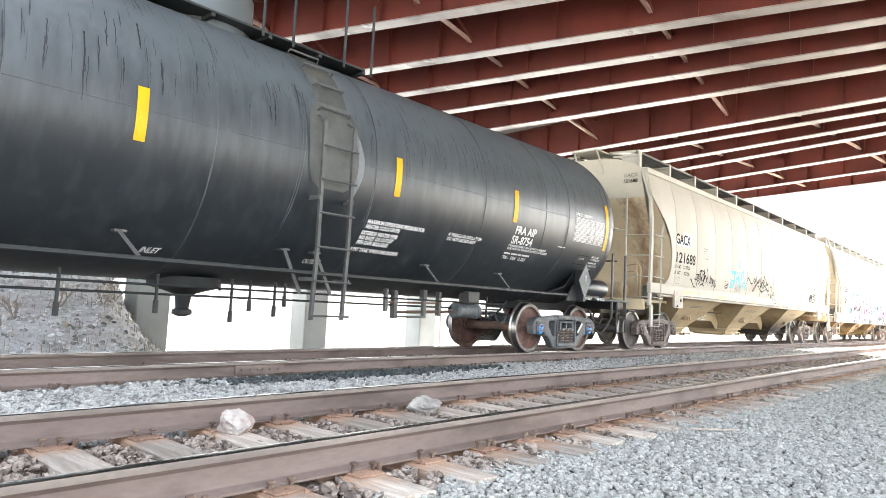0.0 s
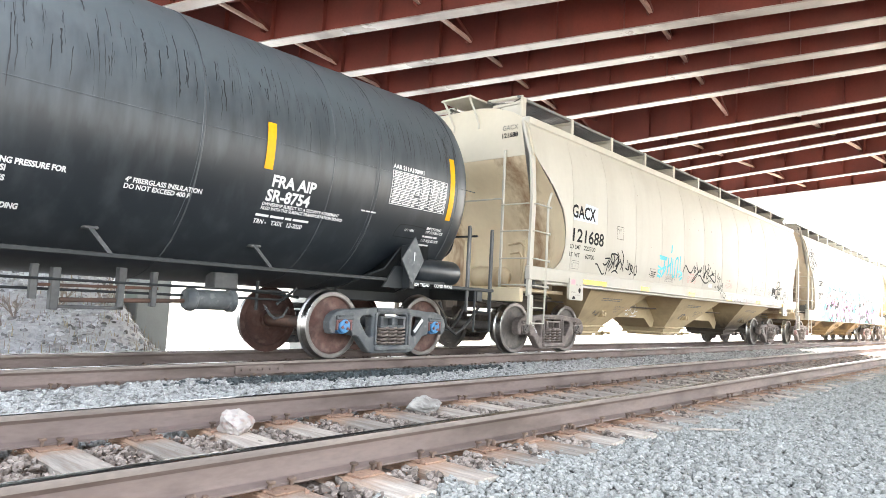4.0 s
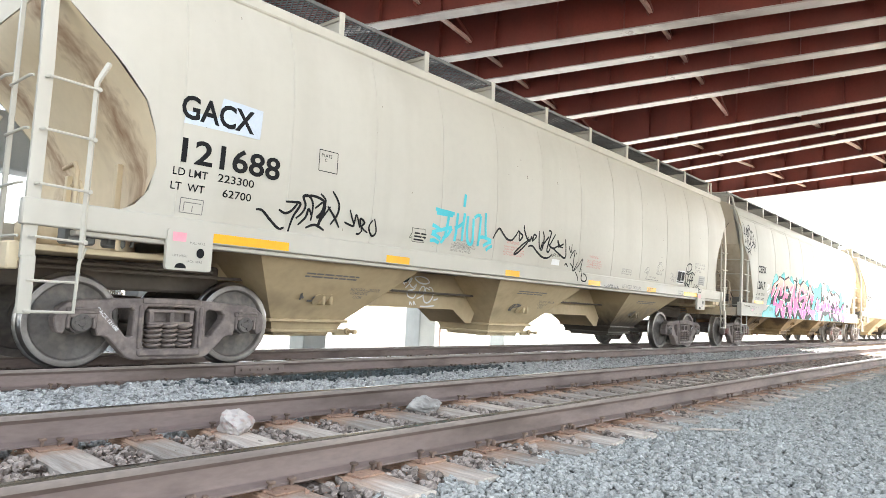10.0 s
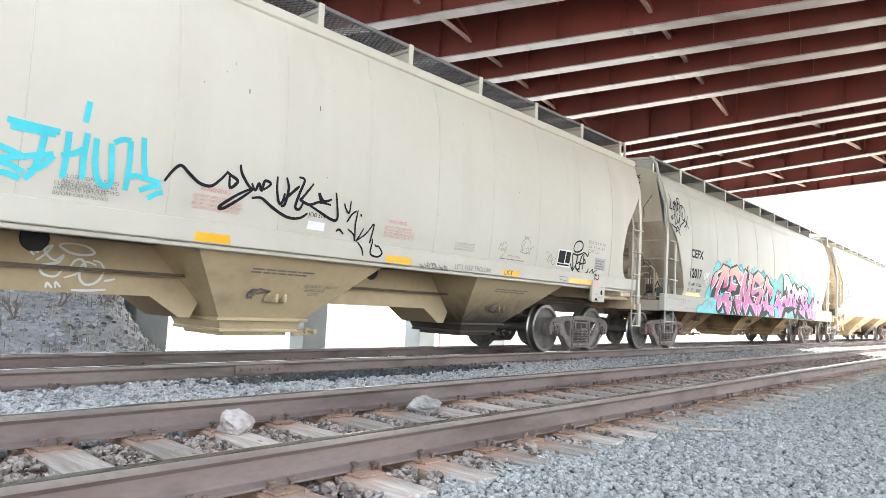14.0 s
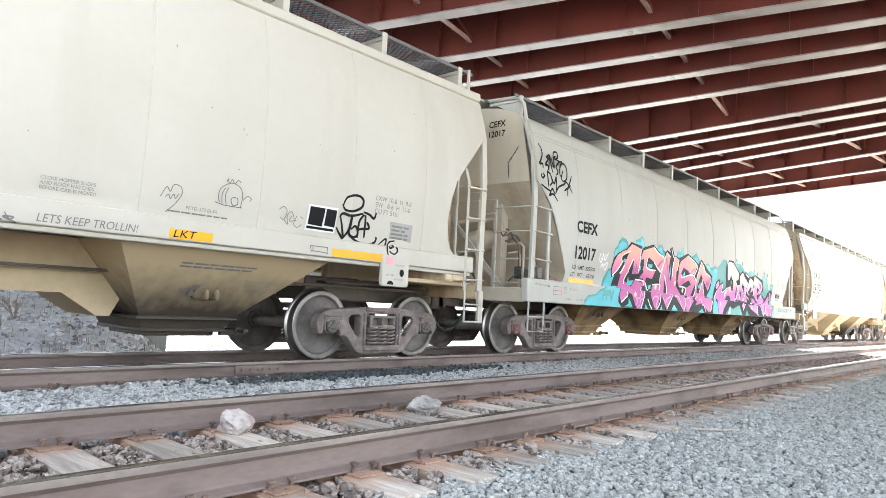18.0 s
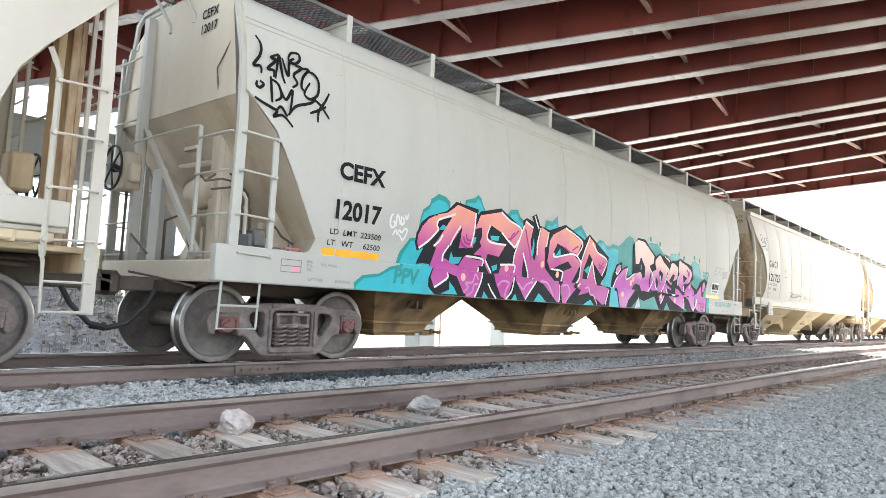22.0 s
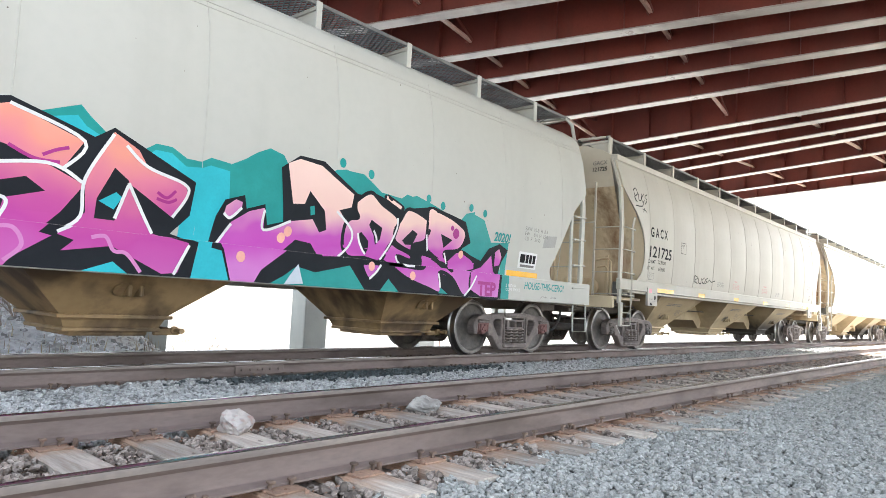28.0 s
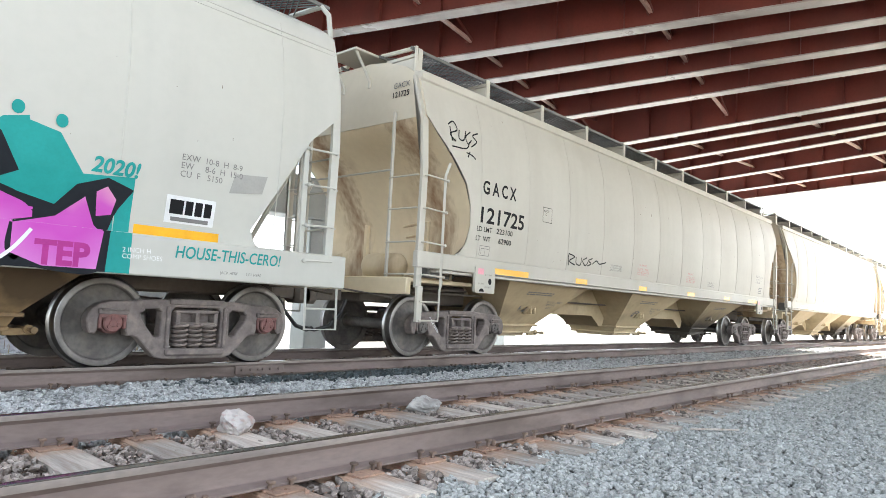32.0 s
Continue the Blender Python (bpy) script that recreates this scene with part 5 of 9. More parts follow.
                part("rung", Shape().tube([(XL(-0.13), yy, 0.68), (XL(0.33), yy, 0.68)], 0.014, 6), paint_main, car)
                rz = (1.24, 1.65, 2.12, 2.54)
                part("ladder_stile", Shape().box(min(XL(0.4), XL(0.47)), max(XL(0.4), XL(0.47)), min(yy, yy - side * 0.04), max(yy, yy - side * 0.04), 1.3, 2.56, 0.006), paint_main, car)
            for z in rz:
                part("rung", Shape().tube([(XL(0.0), yy - side * 0.02, z), (XL(0.02), yy + side * 0.04, z), (XL(0.42), yy + side * 0.04, z - 0.015), (XL(0.44), yy, z - 0.015)], 0.013, 6), paint_main, car)
                part("rung_bolt", Shape().lathe([(0, 0.0), (0.02, 0.002), (0.024, 0.012), (0.024, 0.03)], "y", 8, (XL(0.42), yy + side * 0.06, z - 0.015)), paint_main, car)
        inner = 0.97 if round_end else 0.8
        for side, high in ((-1, 3.56 if round_end else 2.7), (1, 3.95)):
            eld = part("end_ladder", Shape().box(X(-0.06) - 0.022, X(-0.06) + 0.022, side * inner - 0.02, side * inner + 0.02, 1.1, high, 0.006), paint_main, car)
            if side > 0:
                part("ladder_stile", Shape().box(X(-0.06) - 0.022, X(-0.06) + 0.022, 1.44, 1.5, 1.1, high, 0.006), paint_main, eld)
            for z in rz + ((3.0, 3.42, 3.84) if side > 0 else ()):
                part("rung", Shape().tube([(X(-0.08), side * 1.54, z), (X(-0.1), side * 1.5, z), (X(-0.1), side * (inner + 0.02), z), (X(-0.08), side * (inner - 0.01), z)], 0.013, 6), paint_main, eld)
        part("grab_bar", Shape().tube([(X(-0.07), -inner, 2.7), (X(-0.12), -inner + 0.08, 2.69), (X(-0.12), 0.84, 2.69), (X(-0.07), 0.92, 2.69)], 0.016, 6), paint_main, car)
        if end and round_end:
            for yy in (-0.8, -0.4):
                part("bulkhead_post", Shape().box(min(X(0.02), X(0.1)), max(X(0.02), X(0.1)), yy - 0.09, yy + 0.09, 1.14, 3.42, 0.008).box(min(X(-0.03), X(0.02)), max(X(-0.03), X(0.02)), yy - 0.09, yy - 0.065, 1.14, 3.42, 0.004), SLOPE, car, "brown-toned channel post")
            part("tool_box", Shape().box(min(X(0.3), X(0.75)), max(X(0.3), X(0.75)), -1.52, -1.3, 1.16, 1.42, 0.02), paint_low, car)
        # brake gear on the end platform
        if not end:
            part("air_reservoir", Shape().lathe([(0, -0.55), (0.12, -0.53), (0.19, -0.45), (0.2, 0.1), (0.18, 0.2), (0.1, 0.28), (0, 0.3)], "y", 18, (X(0.42), -0.1 if not round_end else -0.2, 2.04 if not round_end else 1.36)), paint_low, car, "dusty cream air reservoir")
            part("air_pipe", Shape().tube([(X(0.42), -0.72, 1.95), (X(0.42), -1.0, 1.98), (X(0.42), -1.08, 1.9), (X(0.42), -1.08, 1.2)], 0.022, 8).tube([(X(0.5), -0.7, 1.8), (X(0.5), -0.9, 1.82), (X(0.5), -0.95, 1.75), (X(0.5), -0.95, 1.2)], 0.02, 8), paint_low, car)
            vb = Shape().box(X(0.28), X(0.5), -1.42, -1.2, 1.18, 1.48, 0.02).box(X(0.32), X(0.46), -1.46, -1.38, 1.34, 1.54, 0.015).box(X(0.6), X(0.74), -1.4, -1.2, 1.18, 1.36, 0.02)
            vb.tube([(X(0.5), -1.3, 1.3), (X(0.62), -1.3, 1.3)], 0.05, 8).tube([(X(0.8), -1.36, 1.2), (X(0.86), -1.36, 1.42)], 0.02, 6)
            part("brake_valve", vb, GRATE, car, "grey cast brake valve with fittings")
            if not round_end:
                part("bulkhead_post", Shape().box(0.27, 0.33, -0.68, -0.48, 1.14, 3.0, 0.008).box(0.33, 0.46, -0.68, -0.655, 1.14, 2.9, 0.004), paint_low, car, "rust-edged channel post")
                part("corner_column", Shape().box(-0.1, 0.02, 0.72, 0.84, 1.16, eave + 0.3, 0.01), paint_main, car)
                part("cross_brace", Shape().prism([(-0.05, 0.7, 2.87), (-0.05, 0.62, 2.84), (-0.05, -0.96, 1.2), (-0.05, -0.84, 1.2)], (0.05, 0, 0)), paint_main, car, "flat grey diagonal brace")
                part("brake_panel", Shape().box(0.26, 0.34, 0.74, 1.02, 1.16, 2.42, 0.01), paint_main, car)
                wheel = part("brake_wheel", Shape().tube([(-0.32, 0.9 + 0.28 * math.cos(a), 2.33 + 0.28 * math.sin(a)) for a in np.linspace(0, 2 * math.pi, 29)], 0.016, 6), BLACK, car, "black spoked brake wheel")
                part("hub", Shape().lathe([(0, -0.36), (0.05, -0.36), (0.06, -0.3), (0.04, -0.22), (0, -0.22)], "x", 12, (0, 0.9, 2.33)), BLACK, wheel)
                for k in range(6):
                    a = k * math.pi / 3 + 0.3
                    part("spoke", Shape().tube([(-0.33, 0.9, 2.33), (-0.32, 0.9 + 0.28 * math.cos(a), 2.33 + 0.28 * math.sin(a))], 0.012, 6), BLACK, wheel)
                part("brake_housing", Shape().box(-0.24, -0.02, 0.7, 1.02, 2.05, 2.55, 0.03).box(-0.2, -0.06, 0.62, 0.72, 2.15, 2.4, 0.02), paint_low, car, "grimy cast brake housing")
                part("brake_rod", Shape().tube([(-0.12, 0.88, 1.16), (-0.12, 0.88, 2.1)], 0.02, 6).tube([(-0.1, 0.7, 1.5), (-0.1, 0.2, 1.24)], 0.014, 6), UNDER, car)
                part("end_stirrup", Shape().box(-0.1, -0.02, -0.8, -0.5, 2.42, 2.47, 0.01), paint_main, car)
                part("air_pipe", Shape().tube([(0.64, -1.5, 2.47), (0.5, -0.7, 2.44), (0.32, 0.36, 2.4)], 0.04, 8), paint_low, car)
                part("reservoir_strap", Shape().tube([(0.42, -0.62 + 0.21 * math.cos(a), 2.04 + 0.21 * math.sin(a)) for a in np.linspace(0, math.pi, 9)], 0.014, 6), UNDER, car)
                part("air_pipe", Shape().tube([(0.24, 0.5, 1.16), (0.24, 0.5, 1.7), (0.3, 0.2, 1.78), (0.3, -0.1, 1.3), (0.3, -0.1, 1.16)], 0.02, 6), UNDER, car)
                part("brake_lever", Shape().tube([(0.75, -1.42, 1.36), (0.95, -1.42, 1.36), (1.06, -1.42, 1.28)], 0.016, 6), RED_INK, car)
                part("lift_rod", Shape().tube([(0.03, -0.98, 3.0), (-0.02, -0.98, 3.35), (0.03, -1.25, 3.75)], 0.01, 6), UNDER, car)
        else:
            wheel = Shape()
            wheel.tube([(X(-0.2), 0.9 + 0.27 * math.cos(a), 2.05 + 0.27 * math.sin(a)) for a in np.linspace(0, 2 * math.pi, 25)], 0.016, 6)
            for k in range(6):
                wheel.tube([(X(-0.17), 0.9, 2.05), (X(-0.2), 0.9 + 0.27 * math.cos(k * math.pi / 3), 2.05 + 0.27 * math.sin(k * math.pi / 3))], 0.012, 6)
            part("brake_wheel", wheel, BLACK, car)
            part("brake_housing", Shape().box(min(X(-0.16), X(0.1)), max(X(-0.16), X(0.1)), 0.72, 1.05, 1.85, 2.3, 0.03), paint_low, car)
            part("brake_rod", Shape().tube([(X(-0.05), 0.9, 1.1), (X(-0.05), 0.9, 1.9)], 0.018, 6), UNDER, car)
        for side in (-1, 1):
            if not round_end:
                if end:
                    part("diagonal_brace", Shape().tube([(X(0.05), side * 1.25, fold - 0.05), (X(0.6), side * 0.5, 1.16)], 0.03, 6), paint_main, car)
                part("bulkhead_web", Shape().prism([(X(0.75), side * 0.9, 1.16), (X(1.2), side * 0.9, 1.16), (X(1.2), side * 0.9, 1.95), (X(0.95), side * 0.9, 2.05)], (0, side * 0.02, 0)), paint_low, car)
            part("bulkhead_post", Shape().box(min(X(0.86), X(0.92)), max(X(0.86), X(0.92)), side * 0.7 - 0.04, side * 0.7 + 0.04, 1.1, 2.1 if round_end else 1.7, 0.006), paint_low, car)
        # roof end bracket
        br = Shape()
        br.box(min(X(-0.35), X(0.6)), max(X(-0.35), X(0.6)), -0.35, 0.35, eave + 0.5, eave + 0.54, 0.008)
        for yy in (-0.3, 0.3):
            br.tube([(X(-0.3), yy, eave + 0.5), (X(0.0), yy, eave + 0.1), (X(0.0), yy, eave)], 0.022, 6)
        part("roof_end_step", br, paint_main, car)
    # walkways along the roof
    for side in (-1, 1):
        w = Shape()
        y0, y1, zt = side * 1.12, side * 0.45, eave + 0.475
        for k in (0, 1):
            yy = (y0, y1)[k]
            w.box(-0.1, L + 0.1, yy - 0.012, yy + 0.012, zt - 0.02, zt + 0.025)
        step_x = 0.075
        i = 0
        while i * step_x < L - 0.3:
            xa = i * step_x
            for a, b in ((xa, xa + 0.35), (xa + 0.35, xa)):
                w.prism([(a, y0, zt), (a + 0.016, y0, zt), (b + 0.016, y1, zt), (b, y1, zt)], (0, 0, 0.012))
            i += 1
        wk = part("walkway", w, GRATE, car, "expanded-metal roof walkway")
        k = 0
        while 0.08 + k * 1.64 < L:
            x = 0.08 + k * 1.64
            part("walkway_post", Shape().box(x - 0.045, x + 0.045, side * 1.14 - 0.012, side * 1.14 + 0.012, eave + 0.08, zt + 0.03, 0.004), paint_main, wk)
            part("walkway_bearer", Shape().box(x - 0.03, x + 0.03, min(y0, y1), max(y0, y1), zt - 0.075, zt - 0.025, 0.004).prism([(x - 0.01, side * 1.1, zt - 0.08), (x - 0.01, side * 0.6, zt - 0.08), (x - 0.01, side * 1.1, eave + 0.14)], (0.02, 0, 0)), paint_main, wk)
            k += 1
    for xe, sx in ((0.0, 1), (L, -1)):
        for side in (-1, 1):
            part("end_hoop", Shape().tube([(xe, side * 1.32, eave), (xe, side * 1.25, eave + 0.32), (xe + sx * 0.02, side * 1.12, eave + 0.46), (xe + sx * 0.03, side * 0.4, eave + 0.5)] if not round_end else
                                          [(xe, side * 1.14, eave + 0.08), (xe, side * 1.14, eave + 0.5), (xe, side * 0.4, eave + 0.52)], 0.034, 6), paint_main, car)
    # underside: centre sill and chutes
    part("centre_sill", Shape().box(2.3, L - 2.3, -0.32, 0.32, 0.96, 1.2, 0.03), chute_mat, car)
    for a, b in ((-0.1, 2.35), (L - 2.35, L + 0.1)):
        part("draft_sill", Shape().box(a, b, -0.34, 0.34, 0.78, 1.12, 0.03).box(a + 0.2, b - 0.2, -0.55, 0.55, 1.02, 1.06, 0.01), UNDER, car, "grimy dark draft sill")
    bays = [(2.19, 4.86, 2.95, 4.14), (6.7, 9.4, 7.48, 8.7), (11.36, 13.96, 11.98, 13.1)] if round_end else [(2.2, 4.75, 2.95, 4.15), (6.5, 9.45, 7.42, 8.52), (11.2, 13.75, 11.8, 13.0)]
    for x0, x1, b0, b1 in bays:
        s = Shape()
        zt, zl, wt, wl = 1.3, 0.51, 1.44, 0.62
        top = [(x0, -wt, zt), (x1, -wt, zt), (x1, wt, zt), (x0, wt, zt)]
        low = [(b0, -wl, zl), (b1, -wl, zl), (b1, wl, zl), (b0, wl, zl)]
        out = [(b0 + 0.06, -wl + 0.06, 0.38), (b1 - 0.06, -wl + 0.06, 0.38), (b1 - 0.06, wl - 0.06, 0.38), (b0 + 0.06, wl - 0.06, 0.38)]
        s.add(top + low + out, [(0, 3, 2, 1)] + [(i + o, (i + 1) % 4 + o, (i + 1) % 4 + 4 + o, i + 4 + o) for o in (0, 4) for i in range(4)] + [(8, 9, 10, 11)])
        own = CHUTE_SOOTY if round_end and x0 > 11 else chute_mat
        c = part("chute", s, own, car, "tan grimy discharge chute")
        g = Shape()
        g.box(b0 - 0.05, b1 + 0.05, -wl - 0.05, wl + 0.05, zl - 0.03, zl + 0.012, 0.008)
        for k in range(int((b1 - b0) / 0.07)):
            g.lathe([(0, zl + 0.022), (0.009, zl + 0.02), (0.012, zl + 0.012)], "z", 6, (b0 + 0.03 + 0.07 * k, -wl - 0.02, 0))
        part("flange", g, own, c)
        g = Shape()
        g.box(b0 + 0.04, b1 - 0.04, -wl + 0.04, wl - 0.04, 0.34, 0.385, 0.01)
        g.box(b0 + 0.14, b1 - 0.14, -wl + 0.14, wl - 0.14, 0.29, 0.38, 0.015)
        part("outlet_gate", g, own, c)
        g = Shape()
        g.box(b1 - 0.1, b1 + 0.2, -wl + 0.06, -wl + 0.12, 0.3, 0.37, 0.01)
        g.box(b1 - 0.1, b1 + 0.2, wl - 0.12, wl - 0.06, 0.3, 0.37, 0.01)
        g.tube([(b1 + 0.12, -wl - 0.12, 0.36), (b1 + 0.12, wl + 0.12, 0.36)], 0.022, 8)
        g.lathe([(0, -wl - 0.14), (0.032, -wl - 0.14), (0.032, -wl - 0.08), (0, -wl - 0.08)], "y", 10, (b1 + 0.12, 0, 0.36))
        g.lathe([(0, -wl + 0.02), (0.045, -wl + 0.02), (0.045, -wl + 0.07), (0, -wl + 0.07)], "y", 12, (b1 + 0.12, 0, 0.36))
        part("gate_shaft", g, own, c)
        vb = Shape()
        mx, tt = (x0 + x1 + b0 + b1) / 4, 0.36
        yy = -(wt + (wl - wt) * (1 - tt)) - 0.02
        for k in (-0.07, 0.05):
            vb.box(mx + k, mx + k + 0.05, yy - 0.06, yy + 0.08, 0.72, 0.86, 0.012)
        lean = (wl - wt) / (1.3 - 0.51)
        rim = [(mx + math.copysign(0.12, math.cos(a)) + 0.07 * math.cos(a), 0.065 * math.sin(a)) for a in np.linspace(0.1, 2 * math.pi + 0.1, 16, endpoint=False)]
        vb.prism([(a, yy - 0.012 + b * lean, 0.79 + b) for a, b in rim], (0, 0.03, 0))
        part("vibrator_bracket", vb, own, c)
    if round_end:
        for x0, x1 in ((4.1, 6.72), (8.66, 11.25)):
            part("sill_shroud", Shape().prism([(x0 - 0.3, -0.42, 1.3), (x1 + 0.9, -0.42, 1.3), (x1 + 0.5, -0.42, 0.5), (x1 + 0.36, -0.42, 0.5), (x1, -0.42, 0.73), (x0, -0.42, 0.73)], (0, 0.84, 0)), chute_mat, car)
            part("shroud_seam", Shape().tube([(x0, -0.424, 0.96), (x1 + 0.5, -0.424, 0.95)], 0.006, 5), chute_mat, car)
            part("drain_hole", Shape().lathe([(0, -0.43), (0.13, -0.43), (0.14, -0.42)], "y", 18, ((x0 + x1) / 2 + 0.1, 0, 1.26)), BLACK, car, "dark round hole under the sill")
    for x in kind["trucks"]:
        truck(car, x, "dusty", False, "grey" if round_end else "red")
    r = random.Random(int(L * 100))
    f, sp = skin(kind), Shape()
    for _ in range(46):
        x, z, w = r.uniform(1.2, L - 1.2), r.uniform(1.6, 3.9), r.choice((0.003, 0.004, 0.007))
        run = w * r.choice((1, 1, 1.6, 5))
        k = len(sp.v)
        sp.v += [(x + a * w, -f(x, z + b * run) - 0.004, z + b * run) for a, b in ((-1, -0.6), (0, -1), (1, -0.5), (0.9, 0.7), (-0.2, 1), (-0.9, 0.5))]
        sp.f.append(tuple(range(k, k + 6)))
        sp.s.append(False)
    tagged(part("rust_specks", sp, SPECK, car), kind="stuff")
    # brake piping
    pp = Shape()
    pp.tube([(0.2, -0.6, 0.98), (L - 0.2, -0.6, 0.98)], 0.02, 6)
    part("train_pipe", pp, UNDER, car)
    return car


def tank_r(x, z):
    """Half width of the tank's jacket at a height."""
    return math.sqrt(max(1.592 ** 2 - (z - 2.51) ** 2, 0.0))


def tank_car(label):
    """A jacketed tank car; x = 0 at its trailing head (towards the hoppers), the tank runs to negative x."""
    car = tagged(new("tank_car"), label, "tank car", "cars of the freight train")
    R, ZC, T = 1.592, 2.51, 18.4
    head = [(0, 0.36), (0.5, 0.372), (0.9, 0.42), (1.2, 0.51), (1.4, 0.61), (1.5, 0.7), (1.56, 0.8), (R, 0.96)]
    prof = [(r, -x) for r, x in head] + [(r, -T + x) for r, x in head[::-1]]
    part("tank_jacket", Shape().lathe(prof, "x", 72, (0, 0, ZC)), TANK, car, "black insulated tank jacket, dust and painted sky sheen above, with tar streaks")
    for side in (-1, 1):
        part("jacket_seam", Shape().box(-T + 0.6, -0.6, side * R - 0.003, side * R + 0.003, ZC - 0.006, ZC + 0.006, 0.001), TANK, car)
    for x in (-1.0, -2.55, -3.3, -5.0, -7.3, -9.55, -11.5, -13.4, -15.3, -17.2):
        s = Shape()
        n = 72
        for dx, r in ((-0.009, R + 0.0005), (-0.004, R + 0.005), (0.004, R + 0.005), (0.009, R + 0.0005)):
            s.v += [(x + dx, r * math.cos(2 * math.pi * j / n), ZC + r * math.sin(2 * math.pi * j / n)) for j in range(n)]
        s.f = [(i * n + j, i * n + (j + 1) % n, (i + 1) * n + (j + 1) % n, (i + 1) * n + j) for i in range(3) for j in range(n)]
        s.s = [True] * len(s.f)
        part("jacket_band", s, SCUFFED_BAND, car)
    part("stencil_bar", Shape().prism([(-1.23, -1.066, 0.4), (-1.19, -1.066, 0.365), (-1.02, -1.066, 0.55), (-1.06, -1.066, 0.585)], (0, 0.003, 0)), WHITE_INK, car)
    for xt in (-1.65, -T + 1.65):
        truck(car, xt, "black", True, "blue")
    for side in (-1, 1):
        y = side * 1.32
        part("running_rail", Shape().box(-T + 0.9, -0.9, y - 0.03, y + 0.03, 1.085, 1.13, 0.008), BLACK, car)
        for x in (-4.08, -5.88, -7.9, -8.37, -10.3, -12.3, -14.3):
            low = 0.84 if -8.5 < x < -7.5 else 1.1
            bk = part("rail_bracket", Shape().prism([(x, side * 1.2, 1.36), (x + 0.05, side * 1.2, 1.36), (x + 0.23, y, low), (x + 0.18, y, low)], (0, -side * 0.02, 0)), LADDER_STEEL, car)
            part("pad", Shape().box(x - 0.03, x + 0.1, min(side * 1.04, side * 1.2), max(side * 1.04, side * 1.2), 1.35, 1.38, 0.008), LADDER_STEEL, bk)
    for end in (0, 1):
        def X(x):
            return x - 0.45 if not end else -T - x + 0.45
        s = Shape()
        a, b = sorted((X(-1.9), X(0.35)))
        s.box(a, b, -0.4, 0.4, 0.8, 1.1, 0.02)
        a, b = sorted((X(0.25), X(0.4)))
        s.box(a, b, -1.4, 1.4, 0.88, 1.08, 0.015)
        part("stub_sill", s, BLACK, car)
        a, b = sorted((X(-0.65), X(0.66)))
        for y0 in (-1.42, 1.1):
            part("end_platform", Shape().box(a, b, y0, y0 + 0.32, 1.04, 1.09, 0.01), BLACK, car)
        for side in (-1, 1):
            sd = Shape()
            sd.prism([(X(-0.55), side * 0.4, 0.95), (X(-0.75), side * 1.25, 1.25), (X(-0.9), side * 1.4, 1.9), (X(-1.15), side * 1.4, 1.9), (X(-1.55), side * 1.2, 1.25), (X(-1.75), side * 0.4, 0.95)], (0, 0.0, 0.03))
            sd.prism([(X(-1.12), side * 1.36, 1.0), (X(-1.72), side * 1.36, 1.0), (X(-1.5), side * 1.36, 1.3), (X(-1.28), side * 1.36, 1.3)], (0, -side * 0.03, 0))
            part("tank_cradle", sd, BLACK, car)
            for x in (0.05, 0.62):
                part("handhold", Shape().box(X(x) - 0.028, X(x) + 0.028, side * 1.36 - 0.02, side * 1.36 + 0.02, 0.72, 2.04, 0.01).tube([(X(x) + 0.07, side * 1.33, 0.95), (X(x) + 0.07, side * 1.33, 1.98), (X(x) + 0.02, side * 1.36, 2.04)], 0.016, 6), LADDER_STEEL, car, "dark steel handhold post")
            part("end_step", Shape().tube([(X(0.2), side * 1.4, 1.05), (X(0.2), side * 1.4, 0.42), (X(0.6), side * 1.4, 0.42), (X(0.6), side * 1.4, 1.05)], 0.018, 6).tube([(X(0.2), side * 1.4, 0.72), (X(0.6), side * 1.4, 0.72)], 0.016, 6), BLACK, car)
        coupler(car, X(0.4), 1 if not end else -1)
        part("end_handrail", Shape().tube([(X(0.25), -1.36, 1.9), (X(0.25), 1.36, 1.9)], 0.018, 6), BLACK, car)
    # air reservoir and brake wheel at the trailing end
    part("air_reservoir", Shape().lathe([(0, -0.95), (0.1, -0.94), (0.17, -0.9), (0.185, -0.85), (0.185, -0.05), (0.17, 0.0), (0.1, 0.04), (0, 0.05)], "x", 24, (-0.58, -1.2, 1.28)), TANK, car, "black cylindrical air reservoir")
    bw = Shape()
    ring = [(-0.17, -0.55 + 0.28 * math.cos(a), 1.85 + 0.28 * math.sin(a)) for a in np.linspace(0, 2 * math.pi, 25)]
    bw.tube(ring, 0.016, 6)
    for k in range(6):
        a = k * math.pi / 3
        bw.tube([(-0.19, -0.55, 1.85), (-0.17, -0.55 + 0.28 * math.cos(a), 1.85 + 0.28 * math.sin(a))], 0.013, 6)
    part("brake_wheel", bw, BLACK, car)
    part("brake_stand", Shape().box(-0.4, -0.2, -0.68, -0.42, 1.62, 1.98, 0.02).box(-0.62, -0.36, -0.62, -0.48, 1.05, 1.8, 0.02), BLACK, car)
    part("air_hose", Shape().tube([(-0.55, -0.95, 0.85), (-0.53, -1.0, 0.65), (-0.42, -1.0, 0.47), (-0.2, -1.0, 0.35), (0.02, -1.0, 0.47), (0.3, -1.0, 0.72), (0.5, -0.9, 0.8)], 0.026, 8), HOSE, car)
    part("slack_chain", Shape().tube([(-0.75, -1.05, 0.85), (-0.5, -1.05, 0.62), (-0.3, -1.05, 0.58), (-0.15, -1.05, 0.75)], 0.012, 6), UNDER, car)
    # top platform with manway, ladder at the middle
    mid = -8.9
